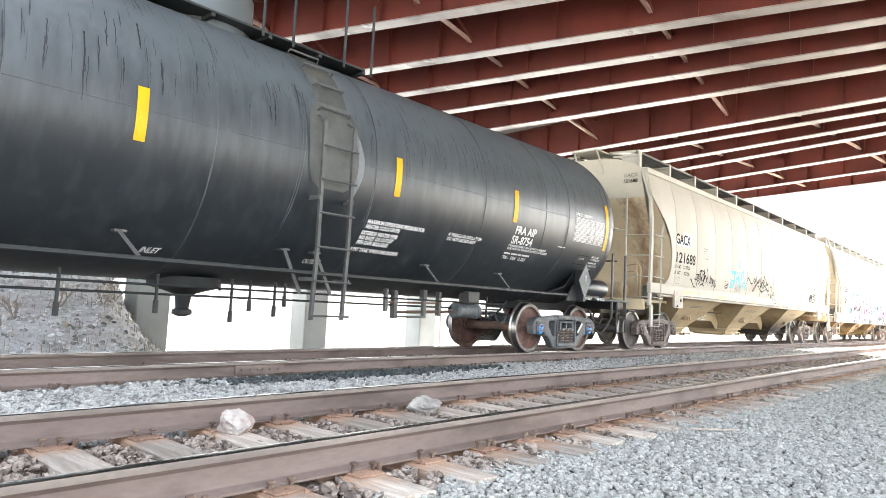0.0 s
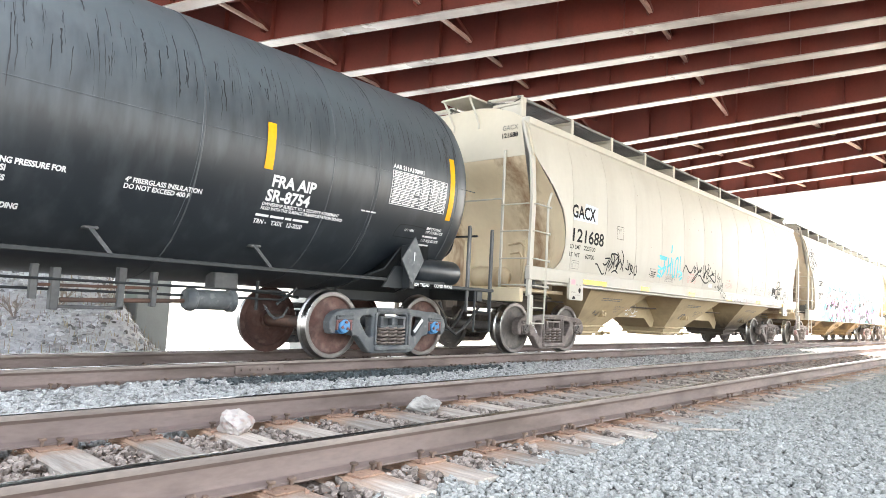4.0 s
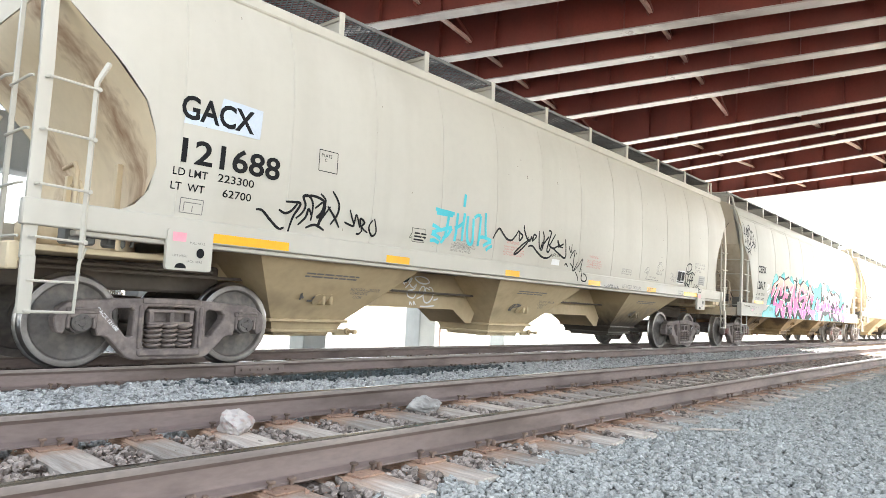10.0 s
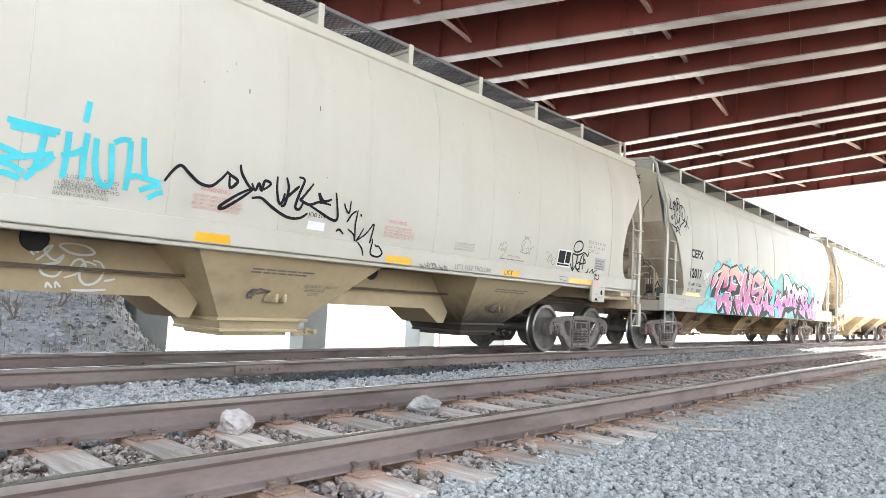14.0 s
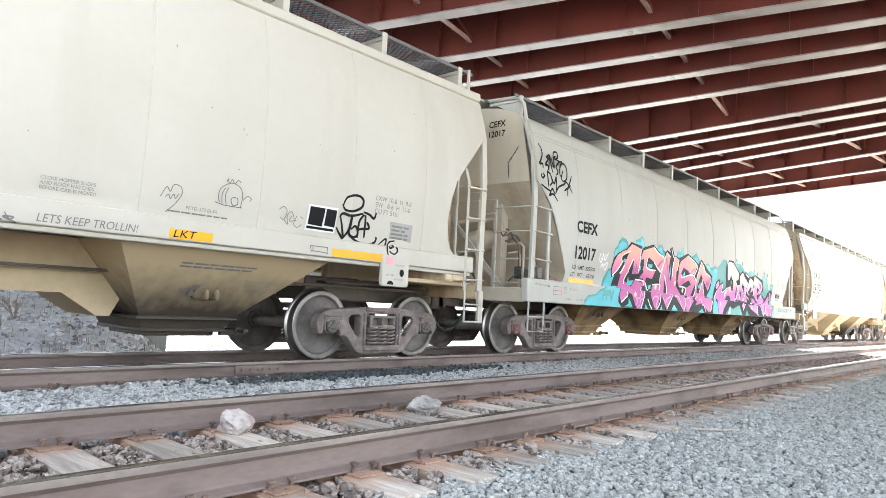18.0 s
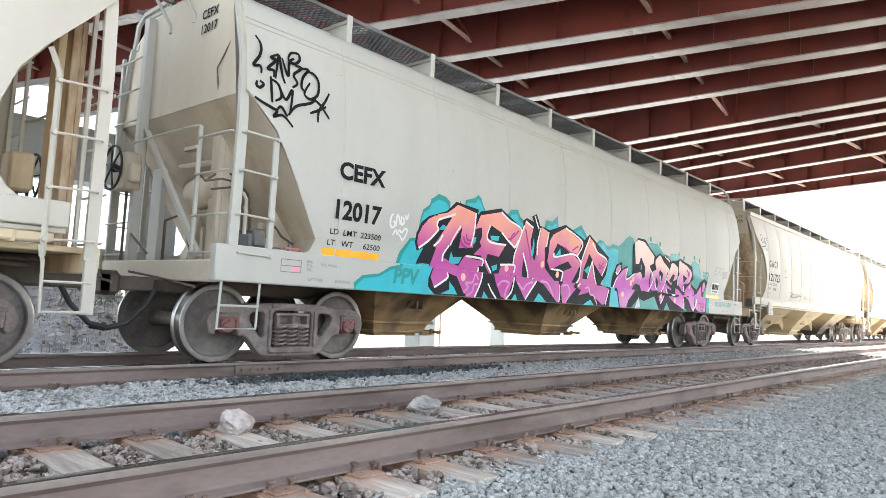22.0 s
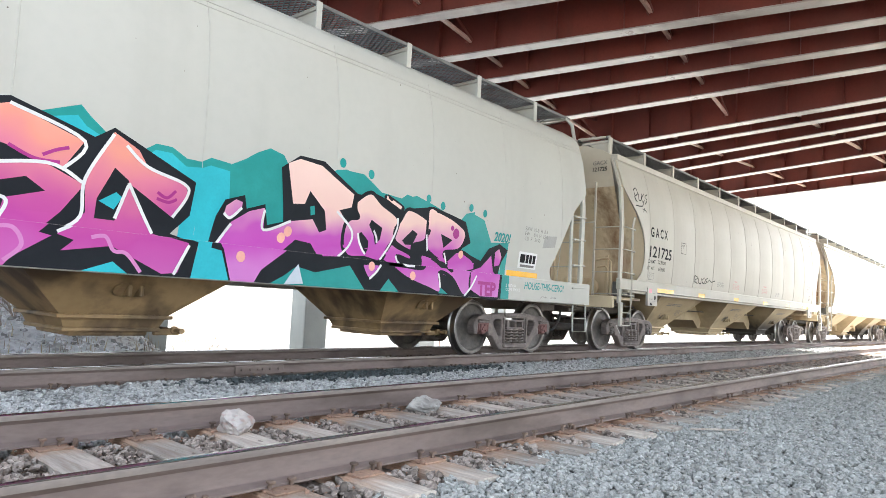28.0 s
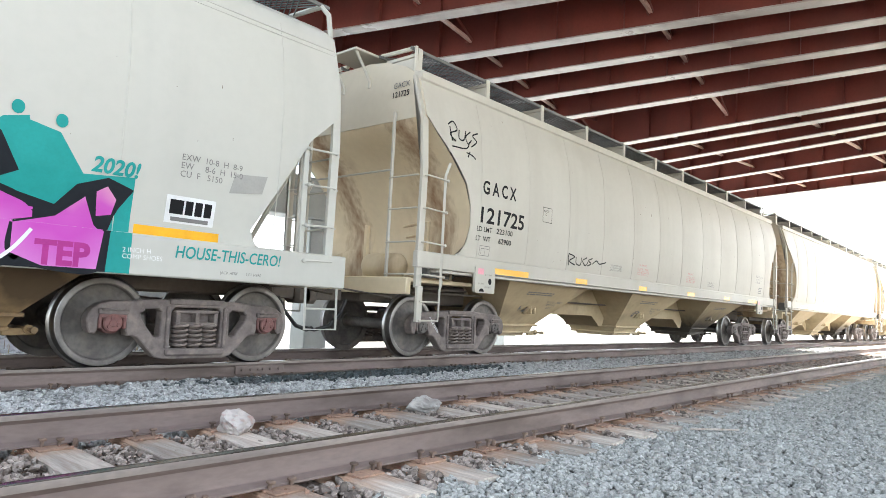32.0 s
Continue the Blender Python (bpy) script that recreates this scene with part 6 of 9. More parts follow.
    for y0 in (-0.78, 0.25):
        part("top_platform", Shape().box(mid - 2.0, mid + 2.0, y0, y0 + 0.53, ZC + R - 0.04, ZC + R - 0.01, 0.005), BLACK, car)
    for k in range(6):
        part("platform_bearer", Shape().box(mid - 1.95 + 0.78 * k, mid - 1.9 + 0.78 * k, -0.78, 0.78, ZC + R - 0.09, ZC + R - 0.045), BLACK, car)
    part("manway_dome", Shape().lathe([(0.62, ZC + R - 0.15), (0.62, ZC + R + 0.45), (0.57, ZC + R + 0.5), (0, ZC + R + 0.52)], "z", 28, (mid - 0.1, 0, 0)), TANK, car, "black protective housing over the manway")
    for x in (mid - 2.05, mid + 0.3, mid + 0.75, mid + 2.1, mid + 1.6):
        part("platform_rail_post", Shape().tube([(x, -0.79, ZC + R - 0.1), (x, -0.79, ZC + R + 0.95)], 0.02, 6), BLACK, car)
    part("platform_rail", Shape().tube([(mid - 2.0, -0.79, ZC + R + 0.95), (mid + 0.3, -0.79, ZC + R + 0.95)], 0.02, 6), BLACK, car)
    lx0, lx1 = -8.22, -7.77

    def strap(name, points, mat, label, off=0.012):
        """A sheet lying on the jacket between two curves: rows of (degrees up from the side, x from, x to)."""
        sh = Shape()
        for deg, xa, xb in points:
            a = math.radians(180 - deg)
            sh.v += [(x, (R + off) * math.cos(a), ZC + (R + off) * math.sin(a)) for x in np.linspace(xa, xb, 7)]
        sh.f = [(7 * i + k, 7 * i + k + 1, 7 * i + 8 + k, 7 * i + 7 + k) for i in range(len(points) - 1) for k in range(6)]
        sh.s = [True] * len(sh.f)
        return part(name, sh, mat, car, label)

    strap("ladder_wear_plate", [(d, lx0 - 0.03 - 0.015 * math.sin(d), lx1 + 0.02) for d in range(72, 21, -3)], DUSTY_BAND, "worn dusty plate behind the ladder")
    strap("scuffed_plate", [(24 - 2.4 * k, -7.98 - 0.4 * (1 - ((k - 8) / 8.6) ** 4) ** 0.5, -7.98 + 0.38 * (1 - ((k - 8) / 8.6) ** 4) ** 0.5) for k in range(17)], SCUFFED_PLATE, "scuffed dark sheet around the ladder", 0.007)
    strap("bare_edge", [(16 - 2.2 * k, -7.72 + 0.1 * math.sin(math.pi * k / 16), -7.68 + 0.16 * math.sin(math.pi * k / 16)) for k in range(17)], BARE_EDGE, "pale rubbed edge of the sheet", 0.011)
    out = R + 0.1
    stile = [(-out + 0.13, 2.98), (-out, 2.9), (-out, 1.4), (-(R + 0.06), 0.55)]
    lad = part("ladder", Shape().prism([(lx0 - 0.03, a, b) for a, b in stile] + [(lx0 - 0.03, a + 0.04, b) for a, b in stile[::-1]], (0.042, 0, 0)).prism([(lx1 - 0.025, a, b) for a, b in stile] + [(lx1 - 0.025, a + 0.04, b) for a, b in stile[::-1]], (0.042, 0, 0)), LADDER_STEEL, car, "dark flat-bar ladder on the jacket")
    for z in (2.6, 2.2, 1.8, 1.4, 1.0, 0.6):
        part("rung", Shape().tube([(lx0 - 0.05, -out - 0.012, z), (lx1 + 0.05, -out - 0.012, z)], 0.015, 6), LADDER_STEEL, lad)
    for z in (1.98, 1.02):
        part("standoff", Shape().box(lx0 - 0.05, lx0 - 0.03, -out, -R + 0.2, z - 0.025, z + 0.025, 0.004).box(lx1 + 0.02, lx1 + 0.04, -out, -R + 0.2, z - 0.025, z + 0.025, 0.004), LADDER_STEEL, lad)
    for deg in (20, 33, 46, 60):
        a, b = -(R + 0.07) * math.cos(math.radians(deg)), ZC + (R + 0.07) * math.sin(math.radians(deg))
        part("rung", Shape().tube([(lx0 - 0.01, a * 0.95, b - 0.04), (lx0 + 0.0, a, b), (lx1 - 0.0, a, b), (lx1 + 0.01, a * 0.95, b - 0.04)], 0.014, 6), LADDER_STEEL, lad)
    # pale runs down the jacket beside the ladder and the bands
    for x, hi, lo, w, sway in ((-8.42, 20, -42, 0.011, -0.12), (-8.47, 12, -34, 0.007, -0.06), (-7.3, 24, -26, 0.006, -0.05), (-5.02, 14, -40, 0.008, -0.05), (-2.6, 6, -44, 0.009, -0.03), (-2.56, -8, -40, 0.006, -0.03)):
        rows = 14
        strap("pale_run", [(hi + (lo - hi) * k / (rows - 1), x + sway * (k / rows) ** 2 - w * (0.4 + 0.6 * abs(noise.noise(Vector((x * 3, k * 0.6, 1))))), x + sway * (k / rows) ** 2 + w * (0.4 + 0.6 * abs(noise.noise(Vector((x * 3, k * 0.7, 5)))))) for k in range(rows)], PALE_RUN, "chalky pale run-off streak", 0.004)
    # steam pipes and the bottom outlet
    pi = Shape()
    for z, y in ((0.86, -0.7), (0.76, -0.62)):
        pi.tube([(-3.2, y, z), (-15.0, y, z)], 0.016, 6)
    part("heater_pipe", pi, BLACK, car)
    for x, low in ((-7.92, 0.67), (-8.07, 0.54), (-8.43, 0.6), (-8.68, 0.46), (-9.6, 0.55), (-10.6, 0.5), (-11.6, 0.58)):
        part("pipe_hanger", Shape().tube([(x, -0.66, 0.98), (x, -0.66, low + 0.12)], 0.02, 6).tube([(x, -0.66, low + 0.14), (x, -0.66, low)], 0.03, 8), BLACK, car)
    # brake rigging between the tank's middle and the trailing truck
    lev = Shape().box(-6.17, -6.1, -0.7, -0.64, 0.66, 1.0, 0.008).box(-5.98, -5.9, -0.7, -0.6, 0.56, 0.98, 0.008).box(-5.9, -5.27, -0.7, -0.64, 0.575, 0.61, 0.006).box(-5.34, -5.27, -0.7, -0.64, 0.58, 0.86, 0.006)
    lev.box(-5.34, -5.26, -0.7, -0.6, 0.84, 1.02, 0.006).box(-4.98, -4.92, -0.7, -0.62, 0.62, 1.0, 0.006)
    part("brake_lever", lev, LADDER_STEEL, car, "grey brake lever frame")
    part("push_rod", Shape().tube([(-5.88, -0.66, 0.66), (-5.4, -0.66, 0.67), (-4.5, -0.66, 0.7)], 0.024, 8).tube([(-6.14, -0.66, 0.8), (-4.9, -0.66, 0.82)], 0.018, 6), RUSTY_ROD, car, "rusty brake push rod")
    sag, links = [(-3.598, 0.666), (-3.535, 0.582), (-3.444, 0.524), (-3.329, 0.56), (-3.26, 0.674)], Shape()
    for k in range(20):
        u = k / 20 * (len(sag) - 1)
        a, b = Vector(sag[int(u)]), Vector(sag[int(u) + 1])
        m, d = a.lerp(b, u - int(u)), (b - a).normalized() * 0.024
        side = Vector((-d.y, d.x)) * 0.55
        ring = [m + d * math.cos(w) + (side * math.sin(w) if k % 2 else Vector((0, 0))) for w in np.linspace(0, 2 * math.pi, 9)]
        links.tube([(p.x, -0.8 + (0 if k % 2 else 0.013 * math.sin(w)), p.y) for p, w in zip(ring, np.linspace(0, 2 * math.pi, 9))], 0.006, 5)
    part("brake_chain", links, LADDER_STEEL, car, "sagging steel brake chain")
    part("valve_bracket", Shape().box(-4.26, -3.95, -0.72, -0.5, 0.86, 1.05, 0.012), LADDER_STEEL, car, "pale grey bracket plate")
    part("brake_pipe", Shape().tube([(-3.95, -0.62, 0.86), (-3.4, -0.62, 0.84), (-2.9, -0.5, 0.8)], 0.02, 6).tube([(-3.6, -0.6, 0.98), (-3.6, -0.6, 0.62)], 0.022, 6).tube([(-3.3, -0.6, 0.7), (-3.0, -0.6, 0.92)], 0.018, 6), BLACK, car)
    part("bottom_outlet", Shape().lathe([(0.45, 0.98), (0.42, 0.86), (0.2, 0.8), (0.1, 0.76), (0.08, 0.6), (0.12, 0.58), (0.12, 0.53), (0.05, 0.5), (0, 0.5)], "z", 18, (mid - 0.1, -0.1, 0)), BLACK, car)
    part("brake_cylinder", Shape().lathe([(0, -0.35), (0.11, -0.34), (0.135, -0.3), (0.135, -0.24), (0.115, -0.22), (0.115, 0.18), (0.135, 0.2), (0.135, 0.27), (0.06, 0.3), (0, 0.3)], "x", 20, (-4.24, -0.66, 0.72)), FRAME_BLACK, car, "dark dusty brake cylinder")
    # yellow reflectors
    for x in (-10.33, -6.9, -4.2):
        patch(car, "reflector", rect(x - 0.055, x + 0.055, 2.2, 2.72), tank_r, YELLOW, 0.006, "yellow reflective strip")
    patch(car, "reflector", rect(-1.17, -1.07, 2.02, 2.92), tank_r, YELLOW, 0.006, "yellow reflective strip")
    return car


# ---- writing and paint on the cars ----
def tank_markings(car):
    y = tank_r
    write(car, "FRA AIP", -4.12, 2.03, 0.125, y, WHITE_INK, 0.006)
    write(car, "SR-8754", -4.15, 1.87, 0.125, y, WHITE_INK, 0.006)
    write(car, "OWNERSHIP SUBJECT TO A SECURITY AGREEMENT\nFILED WITH THE SURFACE TRANSPORTATION BOARD", -4.17, 1.815, 0.034, y, WHITE_INK, 0.0015)
    write(car, "TRN -   TXIX   12-2020", -4.2, 1.615, 0.048, y, WHITE_INK, 0.002)
    bars(car, -4.2, 1.68, 0.85, 0.05, 1, y, WHITE_INK, seed=3)
    # heater notice
    write(car, "MAXIMUM OPERATING PRESSURE FOR\nHEATER COILS 150 PSI", -7.27, 1.81, 0.048, y, WHITE_INK, 0.003, 0.92)
    write(car, "EXTERIOR HEATER PIPES\nNO INLET OR OUTLET\nPIPE CAPS REQUIRED", -7.3, 1.665, 0.046, y, WHITE_INK, 0.003, 0.92)
    write(car, "VENT TANK WHEN UNLOADING", -7.34, 1.45, 0.046, y, WHITE_INK, 0.003, 0.88)
    write(car, "4\" FIBERGLASS INSULATION\nDO NOT EXCEED 400 F", -5.68, 1.82, 0.045, y, WHITE_INK, 0.002)
    write(car, "INLET", -9.95, 1.19, 0.055, y, WHITE_INK, 0.002, slant=0.3)
    write(car, "OUTLET", -7.93, 1.24, 0.05, y, WHITE_INK, 0.002, slant=0.3)
    write(car, "LIFT HERE", -1.89, 1.79, 0.03, y, WHITE_INK, 0.001)
    bars(car, -2.75, 1.93, 0.25, 0.035, 1, y, WHITE_INK, seed=4)
    write(car, "EMPTY LOAD\n1/4\" ADJ BLOCK", -1.48, 1.85, 0.036, y, WHITE_INK, 0.0015, slant=0.15)
    bars(car, -1.5, 1.73, 0.3, 0.05, 1, y, WHITE_INK, seed=5)
    write(car, "NO ADJ BLOCK", -1.5, 1.685, 0.036, y, WHITE_INK, 0.0015, slant=0.15)
    bars(car, -1.51, 1.61, 0.2, 0.05, 1, y, WHITE_INK, seed=8)
    # the data table
    x0, x1, z0, z1 = -2.32, -1.24, 2.1, 2.54
    write(car, "AAR 211A100W1", x0, z1 + 0.03, 0.058, y, WHITE_INK, 0.003)
    spray(car, "lift_plate", [[(-2.06, 1.7), (-2.05, 1.78), (-2.0, 1.86)], [(-2.0, 1.86), (-1.8, 1.87), (-1.5, 1.86)], [(-1.5, 1.86), (-1.47, 1.78), (-1.47, 1.7)], [(-2.06, 1.7), (-1.8, 1.7), (-1.47, 1.7)]], 0.012, y, BLACK, 0.01, "", False)
    lines = []
    for k in range(11):
        z = z0 + (z1 - z0) * k / 10
        lines.append([(x0, z), ((x0 + x1) / 2, z), (x1, z)])
    for f in (0, 0.52, 0.7, 0.85, 1.0):
        lines.append([(x0 + (x1 - x0) * f, z0), (x0 + (x1 - x0) * f, (z0 + z1) / 2), (x0 + (x1 - x0) * f, z1)])
    spray(car, "data_table", lines, 0.008, y, WHITE_INK, 0.005, "white-lined data table", False)
    for k in range(10):
        z = z0 + (z1 - z0) * k / 10
        bars(car, x0 + 0.03, z + 0.006, 0.5, 0.034, 1, y, WHITE_INK, seed=10 + k)
        for f in (0.54, 0.72, 0.87):
            bars(car, x0 + (x1 - x0) * f, z + 0.006, 0.13, 0.034, 1, y, WHITE_INK, seed=30 + k)
    # tar running down from the top
    r = random.Random(5)
    for group in range(14):
        lines = []
        xc = -0.8 - group * 1.05
        for _ in range(48):
            x = min(xc + r.uniform(-0.55, 0.55), -1.0 - r.uniform(0, 0.3))
            top = math.radians(r.choice((r.uniform(12, 30), r.uniform(20, 80))))
            run = math.radians(r.uniform(3, 14) if r.random() < 0.8 else r.uniform(12, 26))
            sway = r.uniform(-0.02, 0.02)
            lines.append((x, top, run, sway, r.choice((0.004, 0.005, 0.007, 0.009, 0.016)) * r.uniform(0.35, 0.8)))
        s = Shape()
        for x, top, run, sway, w in lines:
            k0 = len(s.v)
            n = 12
            for i in range(n):
                a = top - run * i / (n - 1)
                ww = w * (0.35 + 0.9 * abs(noise.noise(Vector((x * 9, i * 0.7, top))))) * (1 if i < n - 2 else 0.6)
                xx = x + sway * i / n + 0.012 * noise.noise(Vector((x * 5, i * 0.35, 3)))
                for e in (-1, 1):
                    s.v.append((xx + e * ww, -1.597 * math.cos(a), 2.51 + 1.597 * math.sin(a)))
            s.f += [(k0 + 2 * i, k0 + 2 * i + 1, k0 + 2 * i + 3, k0 + 2 * i + 2) for i in range(n - 1)]
        s.s = [True] * len(s.f)
        tagged(part("tar_drip", s, DRIP, car, "black tar drips down the jacket"), kind="stuff")
    # placard holder
    part("placard_board", Shape().prism([(-1.98, -1.51, 1.39), (-1.74, -1.51, 1.71), (-1.55, -1.51, 1.4), (-1.76, -1.51, 1.06)], (0, 0.02, 0)), FRAME_BLACK, car, "bare grey diamond placard board")
    part("placard_bar", Shape().prism([(-1.757, -1.52, 1.38), (-1.743, -1.52, 1.38), (-1.743, -1.52, 1.5), (-1.757, -1.52, 1.5)], (0, 0.006, 0)), WHITE_INK, car)
    part("placard_arm", Shape().box(-1.81, -1.70, -1.5, -1.3, 1.0, 1.6, 0.01), BLACK, car)
    sill = lambda x, z: 1.42
    write(car, "2 INCH TREAD", -1.74, 1.045, 0.045, sill, WHITE_INK, 0.002)
    write(car, "COND SHOES", -1.22, 1.045, 0.045, sill, WHITE_INK, 0.002)


def reflectors(car, spans, z0, z1, y_of):
    for a, b in spans:
        patch(car, "reflector", rect(a, b, z0, z1), y_of, YELLOW, 0.004, "yellow reflective strip")


def scribble(seed, x0, x1, z0, z1, letters, loop=0.5):
    """A hand-drawn run of loops and slashes between two ends."""
    r = random.Random(seed)
    lines, w = [], (x1 - x0) / letters
    for i in range(letters):
        cx, h = x0 + (i + 0.5) * w, z1 - z0
        pts = [(cx + r.uniform(-0.55, 0.4) * w, z0 + h * r.uniform(0.0, 0.5))]
        for _ in range(r.randint(3, 5)):
            pts.append((cx + r.uniform(-0.6, 0.6) * w, z0 + h * r.uniform(0.05, 1.0)))
        lines.append(pts)
        if r.random() < loop:
            a0 = r.uniform(0, 6)
            lines.append([(cx + 0.3 * w * math.cos(a0 + k * 0.9), z0 + h * (0.5 + 0.32 * math.sin(a0 + k * 0.9))) for k in range(8)])
    return lines


def cream_common(car, number, load, empty, patched):
    y, ys = skin(ROUND), skin_and_sill(ROUND)
    if patched:
        patch(car, "paint_patch", [(1.1, 2.47), (1.96, 2.48), (1.98, 2.8), (1.5, 2.82), (1.46, 2.6), (1.12, 2.6)], y, PALE_PATCH, 0.004, "pale blue patch of fresh paint")
        write(car, "GACX", 1.06, 2.525, 0.235, y, BLACK_INK, 0.008, 0.86, 0.006)
    else:
        write(car, "G A C X", 1.12, 2.53, 0.205, y, BLACK_INK, 0.007, 0.8, 0.006)
    write(car, number, 1.03, 2.085, 0.24, y, BLACK_INK, 0.0065, 1.21, 0.006)
    write(car, "LD LMT", 1.03, 1.945, 0.078, y, BLACK_INK, 0.001, 1.0)
    write(car, load, 1.51, 1.95, 0.082, y, BLACK_INK, 0.001, 1.25)
    write(car, "LT  WT", 1.02, 1.8, 0.078, y, BLACK_INK, 0.001, 1.0)
    write(car, empty, 1.58, 1.8, 0.082, y, BLACK_INK, 0.001, 1.2)
    spray(car, "stencil_box", [[(1.15, 1.585), (1.27, 1.585), (1.39, 1.585)], [(1.15, 1.73), (1.27, 1.73), (1.39, 1.73)], [(1.15, 1.585), (1.15, 1.65), (1.15, 1.73)], [(1.39, 1.585), (1.39, 1.65), (1.39, 1.73)], [(1.19, 1.69), (1.27, 1.69), (1.37, 1.69)], [(1.19, 1.69), (1.19, 1.65), (1.19, 1.6)], [(1.28, 1.66), (1.28, 1.63), (1.28, 1.6)]], 0.008, y, GREY_INK, 0.005, "", False)
    spray(car, "stencil_box", [[(2.77, 2.3), (2.91, 2.3), (3.04, 2.3)], [(2.77, 2.55), (2.91, 2.55), (3.04, 2.55)], [(2.77, 2.3), (2.77, 2.42), (2.77, 2.55)], [(3.04, 2.3), (3.04, 2.42), (3.04, 2.55)]], 0.009, y, BLACK_INK, 0.005, "", False)
    write(car, "PLATE\n   C", 2.80, 2.47, 0.04, y, BLACK_INK)
    reflectors(car, [(1.52, 2.45), (3.97, 4.4), (6.58, 6.97), (9.22, 9.68), (11.76, 12.22), (13.78, 14.7)], 1.315, 1.41, ys)
    write(car, "CLOSE HOPPER SLIDES\nAND ROOF HATCHES\nBEFORE CAR IS MOVED", 5.32, 1.74, 0.034, y, GREY_INK)
    for x in (6.55, 9.2):
        write(car, "WARNING", x + 0.04, 1.83, 0.05, y, RED_INK)
        write(car, "DO NOT APPLY VIBRATOR\nTO ANY PART OF CAR BODY\nEXCEPT VIBRATOR BRACKETS\nUSE ON LOADED CAR ONLY", x - 0.02, 1.765, 0.03, y, RED_INK)
    write(car, "CLOSE HOPPER SLIDES\nAND ROOF HATCHES\nBEFORE CAR IS MOVED", 10.6, 1.7, 0.032, y, GREY_INK)
    write(car, "EXW 10-8  H  9-8\nEW   8-6  H  15-0\nCU FT 5161", 14.42, 2.09, 0.062, y, GREY_INK)
    bars(car, 14.75, 1.62, 0.32, 0.2, 4, y, GREY_INK, seed=43)
    # jacking plates at both ends of the sill
    for x0 in (1.03, 14.6):
        hole, r = x0 + 0.35, 0.03
        corner = [(cx + r * math.cos(k), cz + r * math.sin(k)) for cx, cz, k0 in ((x0 + 0.45, 1.38, 0), (x0 + 0.03, 1.38, 1), (x0 + 0.03, 1.04, 2), (x0 + 0.45, 1.04, 3)) for k in np.linspace(k0 * math.pi / 2, (k0 + 1) * math.pi / 2, 5)]
        part("jacking_plate", Shape().prism([(a, -1.622, b) for a, b in corner], (0, 0.05, 0)), CREAM, car, "cream plate with a round hole")
        flat = lambda x, z: 1.622
        patch(car, "pink_tag", rect(x0 + 0.05, x0 + 0.19, 1.29, 1.38), flat, PINK_TAG)
        ring = [(hole + 0.042 * math.cos(k * math.pi / 8), 1.19 + 0.05 * math.sin(k * math.pi / 8)) for k in range(16)]
        patch(car, "jack_hole", ring, flat, BLACK_INK)
        patch(car, "lift_slot", [(x0 + 0.15 + 0.06 * math.cos(k * math.pi / 8), 1.03 + 0.05 * math.sin(k * math.pi / 8)) for k in range(9)], flat, BLACK_INK)
        write(car, "PULL HERE", hole - 0.12, 1.275, 0.024, flat, GREY_INK)
        write(car, "LIFT HERE", x0 + 0.06, 1.14, 0.024, flat, GREY_INK)
        write(car, "JACK HERE", hole - 0.14, 1.09, 0.024, flat, GREY_INK)
    write_end(car, "GACX", -0.149, -0.85, 3.93, 0.085, GREY_INK, 0.001)
    write_end(car, number, -0.149, -0.83, 3.795, 0.085, BLACK_INK, 0.002)
    # lettering on the chutes
    low = lambda x, z: 0.62 + (1.44 - 0.62) * (z - 0.51) / 0.79
    for x in (3.1, 7.6, 12.2):
        bars(car, x - 0.1, 1.05, 0.9, 0.07, 2, low, GREY_INK, 0.006, int(x * 7))
        write(car, "SELF LOCK - UNLOCK\n   GEARS-GATE\n         CLOSE", x + 0.75, 0.93, 0.038, low, GREY_INK, lift=0.006)
        spray(car, "sprayed_tag", scribble(int(x * 3), x + 0.0, x + 0.28, 0.74, 0.9, 2), 0.03, low, GREY_INK, 0.03)


